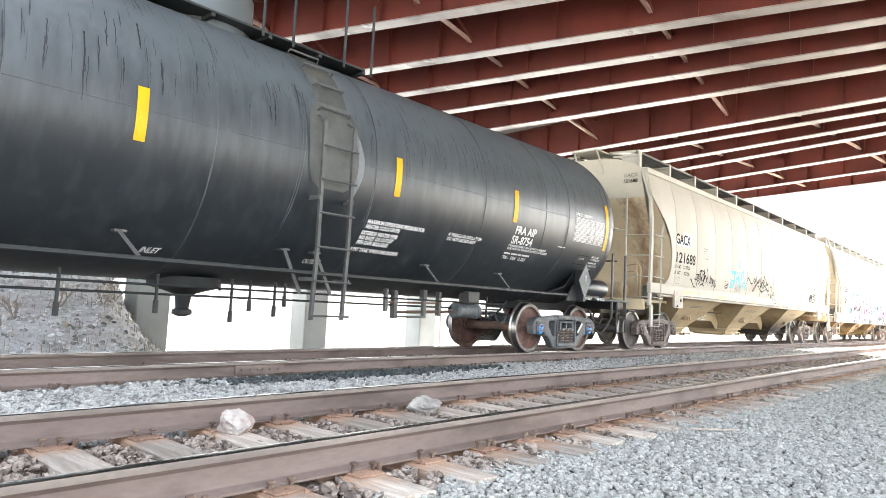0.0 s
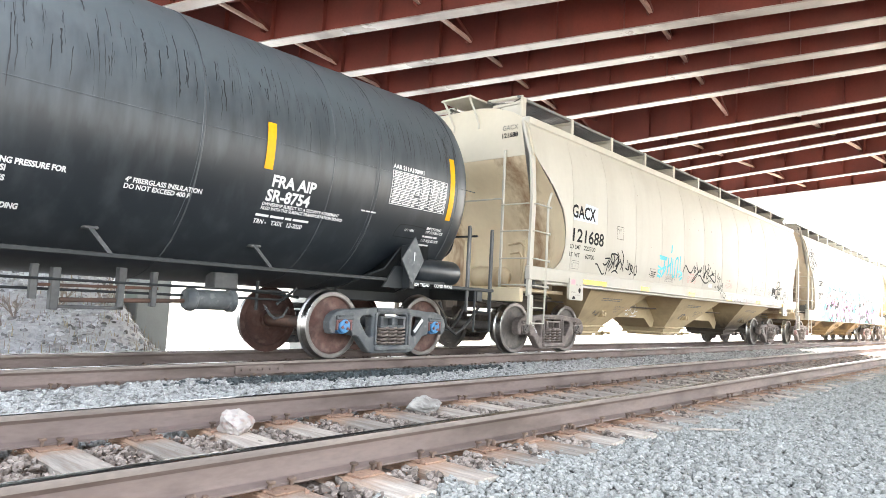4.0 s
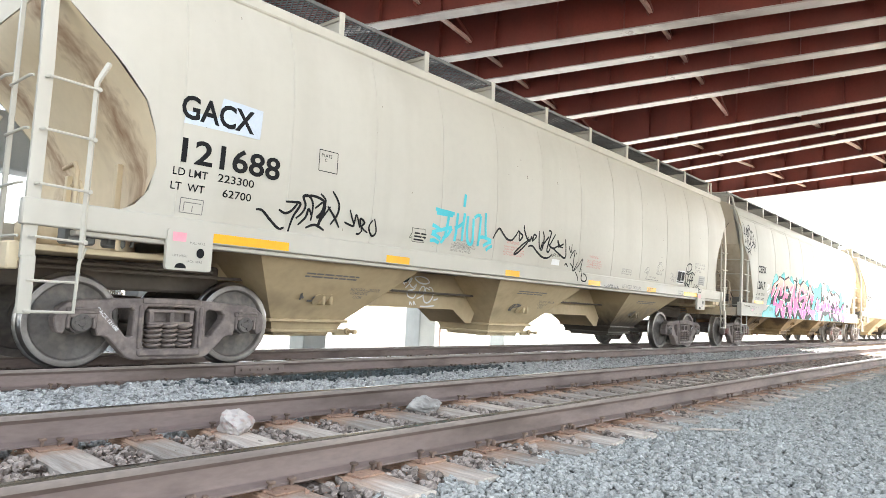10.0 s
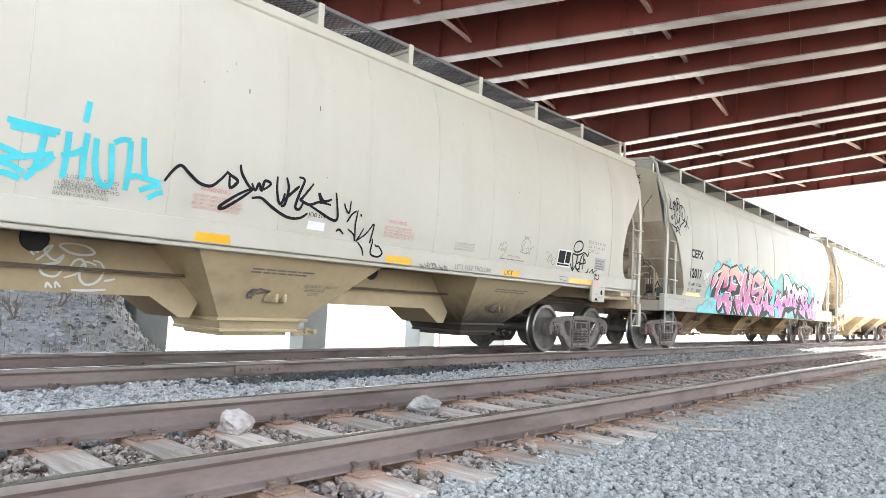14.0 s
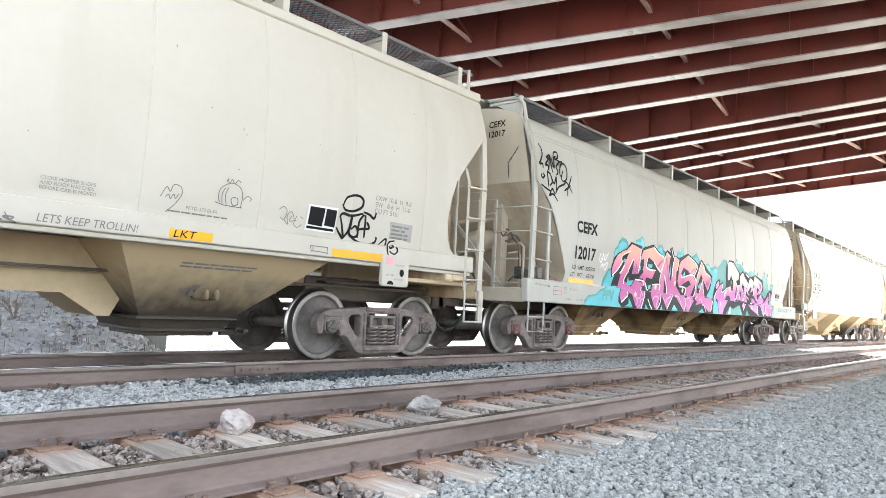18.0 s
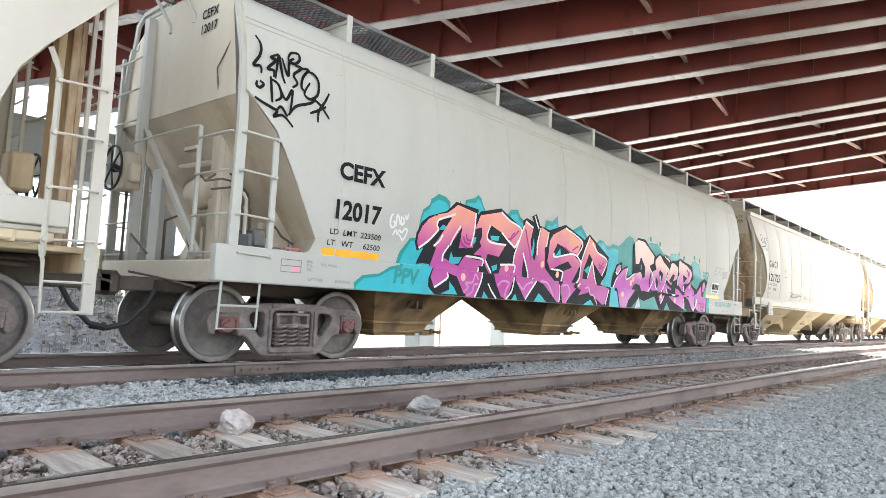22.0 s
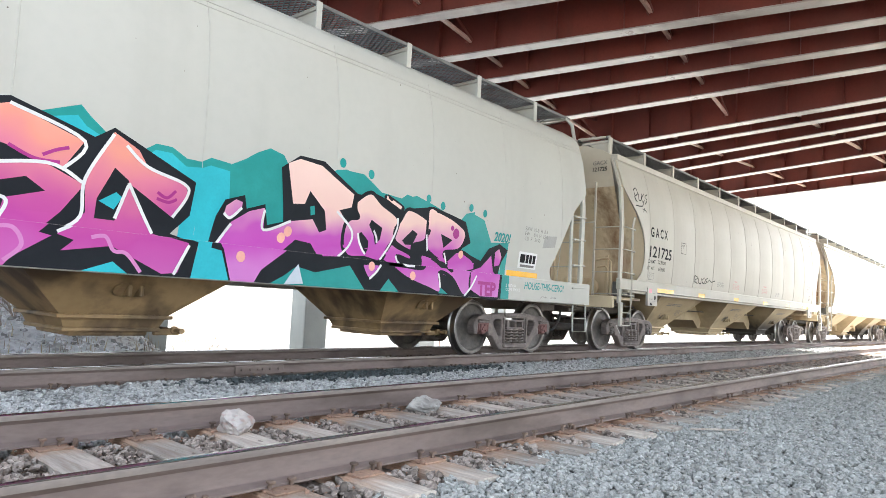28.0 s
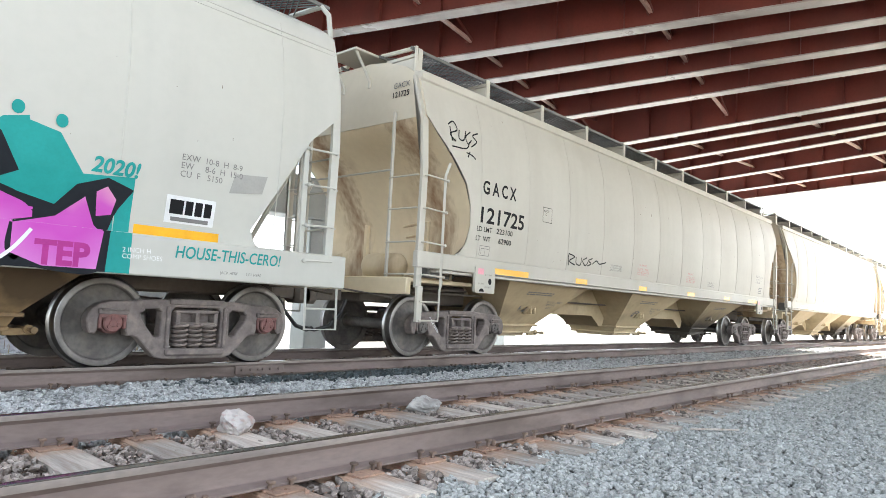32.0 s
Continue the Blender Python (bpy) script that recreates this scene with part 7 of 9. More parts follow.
def first_tags(car):
    y = skin(ROUND)
    spray(car, "sprayed_tag", [[(2.0, 1.73), (2.08, 1.73), (2.2, 1.64), (2.32, 1.56), (2.39, 1.58)], [(2.29, 1.77), (2.38, 1.74), (2.46, 1.78), (2.53, 1.87)], [(2.45, 1.54), (2.49, 1.71), (2.57, 1.87), (2.48, 1.88), (2.37, 1.87)], [(2.53, 1.7), (2.61, 1.78), (2.64, 1.87), (2.6, 1.96), (2.67, 1.98), (2.74, 1.9), (2.74, 1.7)], [(2.57, 1.63), (2.66, 1.73), (2.69, 1.83), (2.75, 1.74)], [(2.84, 2.03), (2.92, 1.96), (2.88, 1.82), (2.82, 1.75), (2.9, 1.79), (2.93, 1.9)], [(2.78, 1.85), (2.9, 1.93), (2.85, 1.65), (2.89, 1.74), (3.0, 1.9)], [(3.01, 2.09), (3.12, 1.96), (3.12, 1.83), (3.03, 1.69)], [(2.96, 1.9), (3.07, 1.79), (3.17, 1.67)], [(2.68, 1.61), (2.81, 1.66), (2.95, 1.61)], [(2.6, 1.96), (2.73, 1.99), (2.88, 1.96), (2.92, 1.9)]], 0.032, y, BLACK_INK, 0.006, "black scrawled tag")
    spray(car, "sprayed_tag", [[(3.31, 1.91), (3.35, 1.82), (3.4, 1.72), (3.3, 1.73), (3.24, 1.75)], [(3.4, 1.72), (3.42, 1.86), (3.5, 1.71)], [(3.54, 1.66), (3.49, 1.82), (3.57, 1.78), (3.53, 1.72), (3.64, 1.66)], [(3.7, 1.83), (3.65, 1.73), (3.72, 1.63), (3.78, 1.69), (3.73, 1.85)], [(3.45, 1.63), (3.49, 1.63), (3.53, 1.66)]], 0.028, y, BLACK_INK, 0.006, "black scrawled tag")
    spray(car, "sprayed_tag", [[(4.86, 2.14), (5.05, 2.13), (5.26, 2.12)], [(4.89, 2.09), (5.06, 2.09), (5.23, 2.09)], [(5.15, 2.11), (5.13, 1.92), (5.09, 1.75), (5.03, 1.68)], [(4.83, 1.81), (5.01, 1.86), (5.23, 1.92)], [(4.82, 1.91), (4.91, 1.89), (5.03, 1.85)], [(4.82, 1.79), (4.92, 1.77), (5.02, 1.73)], [(4.81, 1.69), (4.9, 1.7), (5, 1.67)], [(5.33, 2.14), (5.33, 1.95), (5.32, 1.73)], [(5.48, 2.16), (5.47, 1.94), (5.48, 1.75)], [(5.29, 1.92), (5.39, 1.96), (5.46, 2.01)], [(5.56, 2.13), (5.57, 1.92), (5.62, 1.75), (5.72, 1.74), (5.71, 1.94), (5.69, 2.11)], [(5.71, 2.12), (5.79, 2.17), (5.86, 2.17)], [(5.86, 2.17), (5.87, 1.93), (5.86, 1.71)], [(5.98, 2.23), (6, 2.03), (6.04, 1.83)], [(5.85, 1.83), (5.96, 1.86), (6.18, 1.83)], [(5.99, 1.73), (6.09, 1.78), (6.19, 1.81)], [(6.08, 1.67), (6.15, 1.72), (6.22, 1.75)], [(5.47, 2.44), (5.46, 2.34), (5.45, 2.25)], [(5.06, 1.74), (5.16, 1.81), (5.23, 1.91)]], 0.052, y, AQUA, 0.006, "cyan spray-painted tag", False)
    spray(car, "sprayed_tag", [[(6.22, 1.86), (6.29, 1.97), (6.37, 2.04), (6.47, 1.97), (6.58, 1.9), (6.7, 1.89), (6.79, 1.96), (6.87, 2.06)], [(6.86, 2.07), (6.91, 2.04), (7.0, 1.99), (6.92, 1.91), (6.9, 2.03)], [(7.01, 2.17), (7.04, 2.08), (7.13, 1.97), (7.17, 1.95)], [(7.19, 1.95), (7.0, 1.84), (6.83, 1.7), (6.88, 1.69), (7.06, 1.82), (7.2, 1.94)], [(7.17, 2.0), (7.22, 1.93), (7.26, 2.01), (7.3, 1.94), (7.33, 2.05), (7.41, 2.03), (7.32, 1.95)], [(7.49, 2.13), (7.5, 1.98), (7.54, 1.85), (7.58, 1.85), (7.61, 1.96)], [(7.61, 2.14), (7.65, 2.02), (7.62, 1.84), (7.57, 1.81)], [(7.58, 1.86), (7.72, 2.0), (7.79, 2.07)], [(7.77, 2.17), (7.85, 2.15), (7.8, 1.99), (7.76, 1.83), (7.82, 1.81), (7.87, 1.91)], [(7.98, 2.13), (7.85, 1.95), (7.82, 1.92), (7.95, 1.88), (8.09, 1.93), (8.26, 1.92)], [(8.12, 1.91), (8.07, 2.03), (8.15, 1.95), (8.27, 1.99)], [(8.32, 2.08), (8.36, 1.92), (8.38, 1.77), (8.3, 1.75), (8.1, 1.82), (7.92, 1.89)], [(7.19, 1.84), (7.31, 1.86), (7.46, 1.78), (7.67, 1.7), (7.84, 1.71), (7.94, 1.78)]], 0.036, y, BLACK_INK, 0.006, "black spray-painted tag")
    spray(car, "sprayed_tag", [[(8.47, 1.97), (8.5, 1.91), (8.56, 1.87), (8.57, 2.02)], [(8.54, 1.75), (8.6, 1.85), (8.68, 1.91)], [(8.7, 1.92), (8.68, 1.74), (8.71, 1.55)], [(8.57, 1.67), (8.68, 1.61), (8.72, 1.53), (8.83, 1.71)], [(8.72, 1.53), (8.88, 1.65), (8.99, 1.78), (8.96, 1.54), (8.94, 1.4), (9.06, 1.37), (9.14, 1.42), (9.08, 1.5), (9.02, 1.51), (9.0, 1.6)], [(8.71, 1.53), (8.79, 1.45), (8.82, 1.36)], [(8.39, 1.62), (8.44, 1.65), (8.51, 1.6)], [(8.75, 1.88), (8.76, 1.86), (8.77, 1.85)]], 0.026, skin_and_sill(ROUND), BLACK_INK, 0.006, "black spray-painted tag")
    spray(car, "drawn_bubble", [[(4.42, 1.82), (4.55, 1.82), (4.68, 1.83)], [(4.68, 1.83), (4.69, 1.74), (4.69, 1.65)], [(4.69, 1.65), (4.57, 1.64), (4.46, 1.64)], [(4.46, 1.64), (4.45, 1.66), (4.44, 1.7)], [(4.44, 1.7), (4.39, 1.68), (4.43, 1.75)], [(4.43, 1.75), (4.43, 1.78), (4.42, 1.82)]], 0.008, y, BLACK_INK, 0.006, "hand-drawn black bubble", False)
    bars(car, 4.48, 1.65, 0.24, 0.13, 3, y, BLACK_INK, seed=77)
    write(car, "CLOSE HOPPER SLIDES\nAND ROOF HATCHES\nBEFORE CAR IS MOVED", 5.26, 1.67, 0.032, y, GREY_INK)
    ys = skin_and_sill(ROUND)
    patch(car, "white_sticker", [(7.97, 1.7), (8.21, 1.7), (8.21, 1.6), (7.96, 1.6)], y, WHITE_INK, 0.005)
    write(car, "JOB 314", 7.96, 1.75, 0.05, y, BLACK_INK)
    # rear end: sticker, round-headed tag, sketches
    patch(car, "notice_sticker", [(13.4, 1.89), (13.84, 1.9), (13.82, 1.59), (13.38, 1.59)], y, WHITE_INK, 0.005, "white notice sticker with black blocks")
    for block in ([(13.42, 1.87), (13.64, 1.87), (13.62, 1.65), (13.41, 1.66)], [(13.66, 1.87), (13.82, 1.87), (13.81, 1.66), (13.65, 1.67)], [(13.4, 1.64), (13.8, 1.64), (13.8, 1.61), (13.4, 1.61)]):
        patch(car, "sticker_block", block, y, BLACK_INK, 0.008)
    spray(car, "sprayed_tag", [[(13.91, 1.95), (13.96, 2.05), (14.1, 2.1), (14.21, 2.07), (14.21, 1.97), (14.08, 1.9), (13.95, 1.9), (13.9, 1.96)], [(13.87, 1.8), (13.92, 1.85), (14.06, 1.84), (14.24, 1.89)], [(13.88, 1.81), (13.93, 1.68), (13.96, 1.55), (13.89, 1.61), (13.84, 1.67)], [(13.96, 1.55), (14.05, 1.68), (14.07, 1.84)], [(14.06, 1.84), (14.05, 1.73), (14.05, 1.62), (14.13, 1.58), (14.19, 1.63), (14.14, 1.72), (14.07, 1.67)], [(14.26, 1.88), (14.19, 1.78), (14.19, 1.58)], [(14.17, 1.68), (14.26, 1.7), (14.37, 1.71)], [(14.28, 1.88), (14.29, 1.73), (14.3, 1.59)], [(14.24, 1.91), (14.34, 1.89), (14.42, 1.85), (14.45, 1.93)], [(14.31, 1.79), (14.34, 1.76), (14.37, 1.71)], [(14.05, 1.6), (14.18, 1.54), (14.33, 1.51), (14.47, 1.54), (14.51, 1.6), (14.49, 1.62)]], 0.034, y, BLACK_INK, 0.006, "black tag with a round head")
    spray(car, "sprayed_tag", [[(14.56, 1.53), (14.68, 1.62), (14.68, 1.49), (14.71, 1.4)], [(14.84, 1.61), (14.74, 1.58), (14.73, 1.5), (14.82, 1.54), (14.87, 1.48), (14.81, 1.43), (14.72, 1.46)]], 0.026, ys, BLACK_INK, 0.006, "black sprayed figures")
    spray(car, "pencil_sketch", [[(13.0, 1.77), (13.06, 1.81), (13.11, 1.76), (13.08, 1.67), (13.03, 1.69)], [(13.08, 1.67), (13.14, 1.62), (13.12, 1.71), (13.17, 1.77), (13.22, 1.69)], [(13.18, 1.72), (13.16, 1.66), (13.25, 1.68)], [(13.25, 1.73), (13.22, 1.64), (13.27, 1.6), (13.33, 1.64)], [(13.29, 1.73), (13.31, 1.72), (13.34, 1.71)]], 0.009, y, GREY_INK, 0.005, "thin pencil sketch", False)
    spray(car, "pencil_sketch", [[(12.27, 1.74), (12.25, 1.82), (12.28, 1.9), (12.39, 1.96), (12.49, 1.93), (12.53, 1.85), (12.52, 1.72)], [(12.22, 1.74), (12.34, 1.72), (12.54, 1.72)], [(12.3, 1.74), (12.29, 1.83), (12.32, 1.9)], [(12.35, 1.73), (12.33, 1.83), (12.36, 1.91)], [(12.41, 1.81), (12.47, 1.81), (12.48, 1.75), (12.43, 1.73), (12.4, 1.78), (12.41, 1.81)], [(12.33, 1.96), (12.34, 2.0), (12.36, 1.95), (12.39, 2.0), (12.42, 1.96), (12.46, 2.0), (12.5, 1.98)], [(12.54, 1.8), (12.59, 1.85), (12.64, 1.83), (12.62, 1.8)]], 0.009, y, GREY_INK, 0.005, "thin pencil sketch", False)
    spray(car, "pencil_sketch", [[(11.65, 1.71), (11.7, 1.81), (11.74, 1.77), (11.77, 1.84), (11.84, 1.83), (11.86, 1.76), (11.8, 1.65), (11.72, 1.57)], [(11.7, 1.71), (11.73, 1.74), (11.75, 1.7), (11.78, 1.75), (11.8, 1.71), (11.83, 1.76)]], 0.009, y, GREY_INK, 0.005, "thin pencil sketch", False)
    patch(car, "grey_smudge", [(14.71, 1.85), (15.14, 1.85), (15.14, 1.73), (15.14, 1.61), (14.93, 1.64), (14.73, 1.63), (14.73, 1.72)], y, SMUDGE, 0.004, "grey painted-over smudge")
    spray(car, "card_holder", [[(13.45, 1.41), (13.59, 1.41), (13.71, 1.41)], [(13.47, 1.35), (13.59, 1.35), (13.71, 1.34)], [(13.45, 1.41), (13.46, 1.38), (13.47, 1.33)], [(13.71, 1.41), (13.7, 1.37), (13.71, 1.33)], [(13.49, 1.41), (13.49, 1.38), (13.5, 1.35)]], 0.012, ys, GREY_INK, 0.006, "small card holder on the sill", False)
    write(car, "PRTD-372 06-06", 11.92, 1.62, 0.036, y, GREY_INK)
    bars(car, 11.74, 1.57, 0.72, 0.03, 1, y, GREY_INK, seed=19)
    write(car, "LKT", 11.79, 1.33, 0.075, ys, BLACK_INK, 0.0, 1.3, 0.008, slant=0.2)
    write(car, "LETS KEEP TROLLIN!", 10.59, 1.33, 0.075, ys, GREY_INK, slant=0.2, wide=0.9)
    spray(car, "pencil_sketch", scribble(71, 9.84, 10.459999999999999, 1.29, 1.3900000000000001, 5), 0.014, ys, GREY_INK, 0.005)
    band = lambda x, z: 0.42
    spray(car, "sprayed_tag", [[(5.54, 1.04), (5.62, 1.11), (5.68, 1.2), (5.61, 1.15), (5.67, 1.07), (5.74, 1.05)], [(5.71, 1.04), (5.79, 1.11), (5.74, 1.03), (5.59, 0.99), (5.61, 0.91), (5.73, 0.89), (5.8, 0.98)], [(5.84, 0.95), (5.9, 1.06), (5.97, 1.08), (6.01, 1.0), (5.93, 0.93), (5.81, 0.88)], [(6.12, 1.03), (6.01, 1.06), (5.96, 0.97), (5.97, 0.87), (6.04, 0.82), (6.14, 0.86), (6.2, 0.97), (6.16, 1.06), (6.08, 1.08)], [(5.88, 1.24), (5.78, 1.23), (5.75, 1.2), (5.86, 1.14), (6.0, 1.13), (6.09, 1.16), (6.01, 1.22), (5.88, 1.24)], [(5.65, 0.77), (5.66, 0.82), (5.71, 0.77)], [(5.74, 0.77), (5.74, 0.83), (5.79, 0.78)], [(5.89, 0.76), (6.04, 0.76), (6.24, 0.78)], [(6.21, 0.87), (6.26, 0.88), (6.32, 0.9)], [(5.48, 1.12), (5.5, 1.11), (5.52, 1.09)], [(5.5, 1.15), (5.53, 1.13), (5.56, 1.12)]], 0.026, band, WHITE_INK, 0.006, "white sprayed tag")


def second_tags(car):
    y = skin(ROUND)
    spray(car, "sprayed_tag", [[(0.29, 3.41), (0.41, 3.48), (0.49, 3.37), (0.33, 3.28), (0.45, 3.19)], [(0.33, 3.39), (0.35, 3.28), (0.38, 3.18)], [(0.54, 3.38), (0.53, 3.25), (0.64, 3.25), (0.7, 3.4)], [(0.81, 3.41), (0.69, 3.31), (0.74, 3.21), (0.83, 3.29)], [(1, 3.43), (0.86, 3.36), (0.96, 3.29), (0.82, 3.18)], [(0.36, 3.1), (0.69, 3.13), (0.78, 3.25)], [(0.69, 3.07), (0.83, 3.05), (0.92, 3.01)], [(0.78, 3.1), (0.75, 3.05), (0.72, 3)]], 0.022, y, BLACK_INK, 0.006, "small black tag", False)
    spray(car, "sprayed_tag", [[(3.71, 1.82), (3.72, 1.74), (3.75, 1.63)], [(3.71, 1.84), (3.92, 1.8), (3.76, 1.71), (3.97, 1.65)], [(3.97, 1.8), (4.01, 1.68), (4.16, 1.67), (4.16, 1.8)], [(4.36, 1.82), (4.22, 1.75), (4.34, 1.67), (4.42, 1.74)], [(4.57, 1.82), (4.43, 1.77), (4.55, 1.72), (4.42, 1.67)], [(4.6, 1.72), (4.74, 1.79), (4.88, 1.74), (5.13, 1.79)]], 0.022, y, BLACK_INK, 0.006, "small black tag", False)


tank = tank_car("black jacketed tank car with tar streaks and yellow reflectors")
tank_markings(tank)
TANK_X = 13.05
cream_a = hopper("cream covered hopper car with black stencils and scrawled tags", ROUND, CREAM, CREAM_DIRTY, CHUTE)
cream_common(cream_a, "121688", "223300", "62700", True)
for x in ROUND["trucks"]:
    truck_stencil(cream_a, x, "GACX 121688", x > 5)
first_tags(cream_a)
grey_b = hopper("pale grey covered hopper car with a large pink and teal mural", ANGLED, GREY, GREY_DIRTY, CHUTE_BROWN)
conduit = Shape()
for run in ([(-0.04, -0.95, 2.05), (0.16, -0.95, 2.11), (0.38, -0.95, 2.1), (0.51, -0.95, 1.99), (0.56, -0.95, 1.76), (0.57, -0.95, 1.53)], [(0.04, -0.95, 1.97), (0.28, -0.95, 2.03), (0.42, -0.95, 1.97), (0.46, -0.95, 1.77), (0.47, -0.95, 1.51)], [(-0.1, -0.95, 2.11), (-0.04, -0.95, 2.05), (0.08, -0.95, 2.15)], [(0.18, -0.95, 1.28), (0.41, -0.95, 1.42), (0.5, -0.95, 1.49)], [(0.61, -0.95, 1.45), (0.79, -0.95, 1.5), (0.92, -0.95, 1.65), (1.02, -0.95, 1.54), (1.22, -0.95, 1.45)]):
    conduit.tube(run, 0.014, 6)
part("conduit", conduit, UNDER, grey_b, "thin bent air-brake pipes")
valve = Shape().box(0.44, 0.67, -1.02, -0.86, 1.34, 1.56, 0.02).box(0.39, 0.48, -1.05, -0.9, 1.39, 1.52, 0.02)
for k in range(4):
    valve.tube([(0.46 + 0.05 * k, -1.07, 1.39 + 0.05 * (k % 2)), (0.46 + 0.05 * k, -1.0, 1.39 + 0.05 * (k % 2))], 0.02, 8)
part("control_valve", valve, LADDER_STEEL, grey_b, "cast grey air-brake control valve")
cream_c = hopper("cream covered hopper car with black stencils and a small black tag", ROUND, CREAM, CREAM_DIRTY, CHUTE)
cream_common(cream_c, "121725", "223100", "62900", False)
for x in ROUND["trucks"]:
    truck_stencil(cream_c, x, "GACX 121725", x > 5)
second_tags(cream_c)


def mural(car):
    """Wild-style letters in fading pink on a teal cloud, black behind, white edges."""
    y = skin_and_sill(ANGLED)

    def teal_cloud(*pts):
        patch(car, "mural_cloud", pts, y, TEAL, 0.004, "teal spray-painted cloud")

    teal_cloud((2.78, 1.84), (2.8, 2), (2.84, 2.1), (2.96, 2.18), (2.98, 2.26), (3.14, 2.36), (3.28, 2.34), (3.38, 2.28), (3.4, 2.14), (3.12, 2.02))
    teal_cloud((3.7, 2.3), (3.72, 2.36), (3.92, 2.42), (4, 2.48), (4.08, 2.44), (4.12, 2.36), (4.2, 2.26), (3.96, 2.18))
    teal_cloud((4.74, 2.24), (4.88, 2.38), (5.06, 2.4), (5.12, 2.3), (5.24, 2.24), (5.32, 2.08), (5, 2.1))
    teal_cloud((5.82, 2.18), (5.9, 2.34), (6.08, 2.34), (6.26, 2.46), (6.32, 2.18))
    teal_cloud((6.7, 2.24), (7.08, 2.4), (7.16, 2.32), (7.34, 2.18), (7.08, 2.06))
    teal_cloud((7.52, 2.04), (7.64, 2.1), (7.78, 2.2), (7.94, 2.2), (8.1, 2.12), (8.26, 2.12), (8.36, 2.18), (8.58, 2.16), (8.58, 2.04), (8.28, 1.98), (8.1, 2), (7.92, 2.06))
    teal_cloud((1.66, 0.94), (1.64, 1.02), (1.78, 1.12), (2.06, 1.16), (2.24, 1.26), (2.42, 1.3), (2.48, 1.48), (2.64, 1.68), (2.88, 1.72), (3.02, 1.68), (2.92, 1.2), (2.88, 0.94))
    teal_cloud((8.56, 2.14), (8.74, 2.24), (8.88, 2.34), (9.04, 2.42), (9.22, 2.38), (9.32, 2.24), (9.44, 0.94), (8.64, 0.94))
    teal_cloud((9.96, 2.28), (10.2, 2.38), (10.42, 2.38), (10.6, 2.28), (10.74, 2.2), (11.1, 2.18), (11.4, 2.26), (11.78, 2.18), (12.34, 2.02), (12.4, 2.1), (12.62, 2.18), (12.9, 2.12), (13.12, 1.8), (13.58, 1.84), (13.58, 0.94), (12.98, 0.94), (10.76, 1.32))
    teal_cloud((9.88, 2.3), (10.0, 2.36), (10.15, 2.39), (10.31, 2.34), (10.43, 2.25), (10.55, 2.18), (10.32, 2.03), (10.23, 1.85), (10.02, 2.13))
    teal_cloud((11.06, 2.15), (11.21, 2.25), (11.4, 2.22), (11.51, 2.15), (11.66, 2.14), (11.62, 2.01), (11.3, 2.07), (11.16, 1.87))
    teal_cloud((12.33, 2.03), (12.46, 2.16), (12.65, 2.21), (12.75, 1.53), (12.53, 1.64))

    def cyan_cloud(*pts):
        patch(car, "mural_cloud", pts, y, CYAN, 0.006, "cyan spray-painted cloud")

    cyan_cloud((2.8, 1.84), (2.82, 1.96), (2.86, 2.06), (2.96, 2.12), (3, 2.2), (3.14, 2.28), (3.28, 2.26), (3.34, 2.22), (3.38, 2.14), (3.12, 2.02))
    cyan_cloud((3.74, 2.28), (3.74, 2.32), (3.94, 2.34), (4, 2.42), (4.06, 2.38), (4.1, 2.32), (4.18, 2.24), (3.96, 2.18))
    cyan_cloud((4.8, 2.2), (4.9, 2.3), (5.04, 2.32), (5.1, 2.24), (5.22, 2.18), (5.3, 2.08), (5, 2.1))
    cyan_cloud((5.88, 2.14), (5.94, 2.26), (6.08, 2.26), (6.24, 2.34), (6.28, 2.18))
    cyan_cloud((6.78, 2.22), (7.06, 2.3), (7.14, 2.22), (7.32, 2.14), (7.08, 2.06))
    cyan_cloud((7.52, 2), (7.66, 2.04), (7.78, 2.14), (7.94, 2.14), (8.1, 2.04), (8.28, 2.06), (8.36, 2.1), (8.58, 2.08), (8.68, 0.94), (8.18, 0.94), (8.28, 1.24), (8.1, 1.34), (8.12, 1.86))
    cyan_cloud((1.68, 0.94), (1.68, 0.98), (1.8, 1.08), (2.06, 1.12), (2.26, 1.22), (2.46, 1.26), (2.54, 1.44), (2.66, 1.64), (2.9, 1.68), (3.08, 1.54), (3.1, 1.2), (3.14, 0.94))

    def backing(*pts):
        patch(car, "mural_backing", pts, y, SMOKE, 0.009, "black spray-painted backing")

    backing((2.8, 1.34), (2.92, 1.58), (2.8, 1.52), (2.74, 1.62), (2.74, 1.76), (2.82, 1.92), (2.96, 2.02), (3.32, 2.14), (3.5, 2.3), (4.02, 2.26), (4.02, 2.18), (4.08, 2.24), (4.6, 2.36), (5.24, 2.1), (5.2, 2.24), (5.3, 2.3), (5.5, 2.26), (5.44, 2.34), (5.58, 2.4), (5.7, 2.22), (6.02, 2.18), (6.54, 2.34), (7.22, 2.14), (7.38, 2.26), (7.8, 2.08), (8.22, 1.9), (8.2, 1.56), (8.02, 1.36), (8.28, 1.3), (8.22, 0.94), (6.36, 0.94), (4.3, 0.94), (3.12, 0.94), (2.98, 1.04), (2.98, 1.16), (3.08, 1.36), (2.94, 1.36))
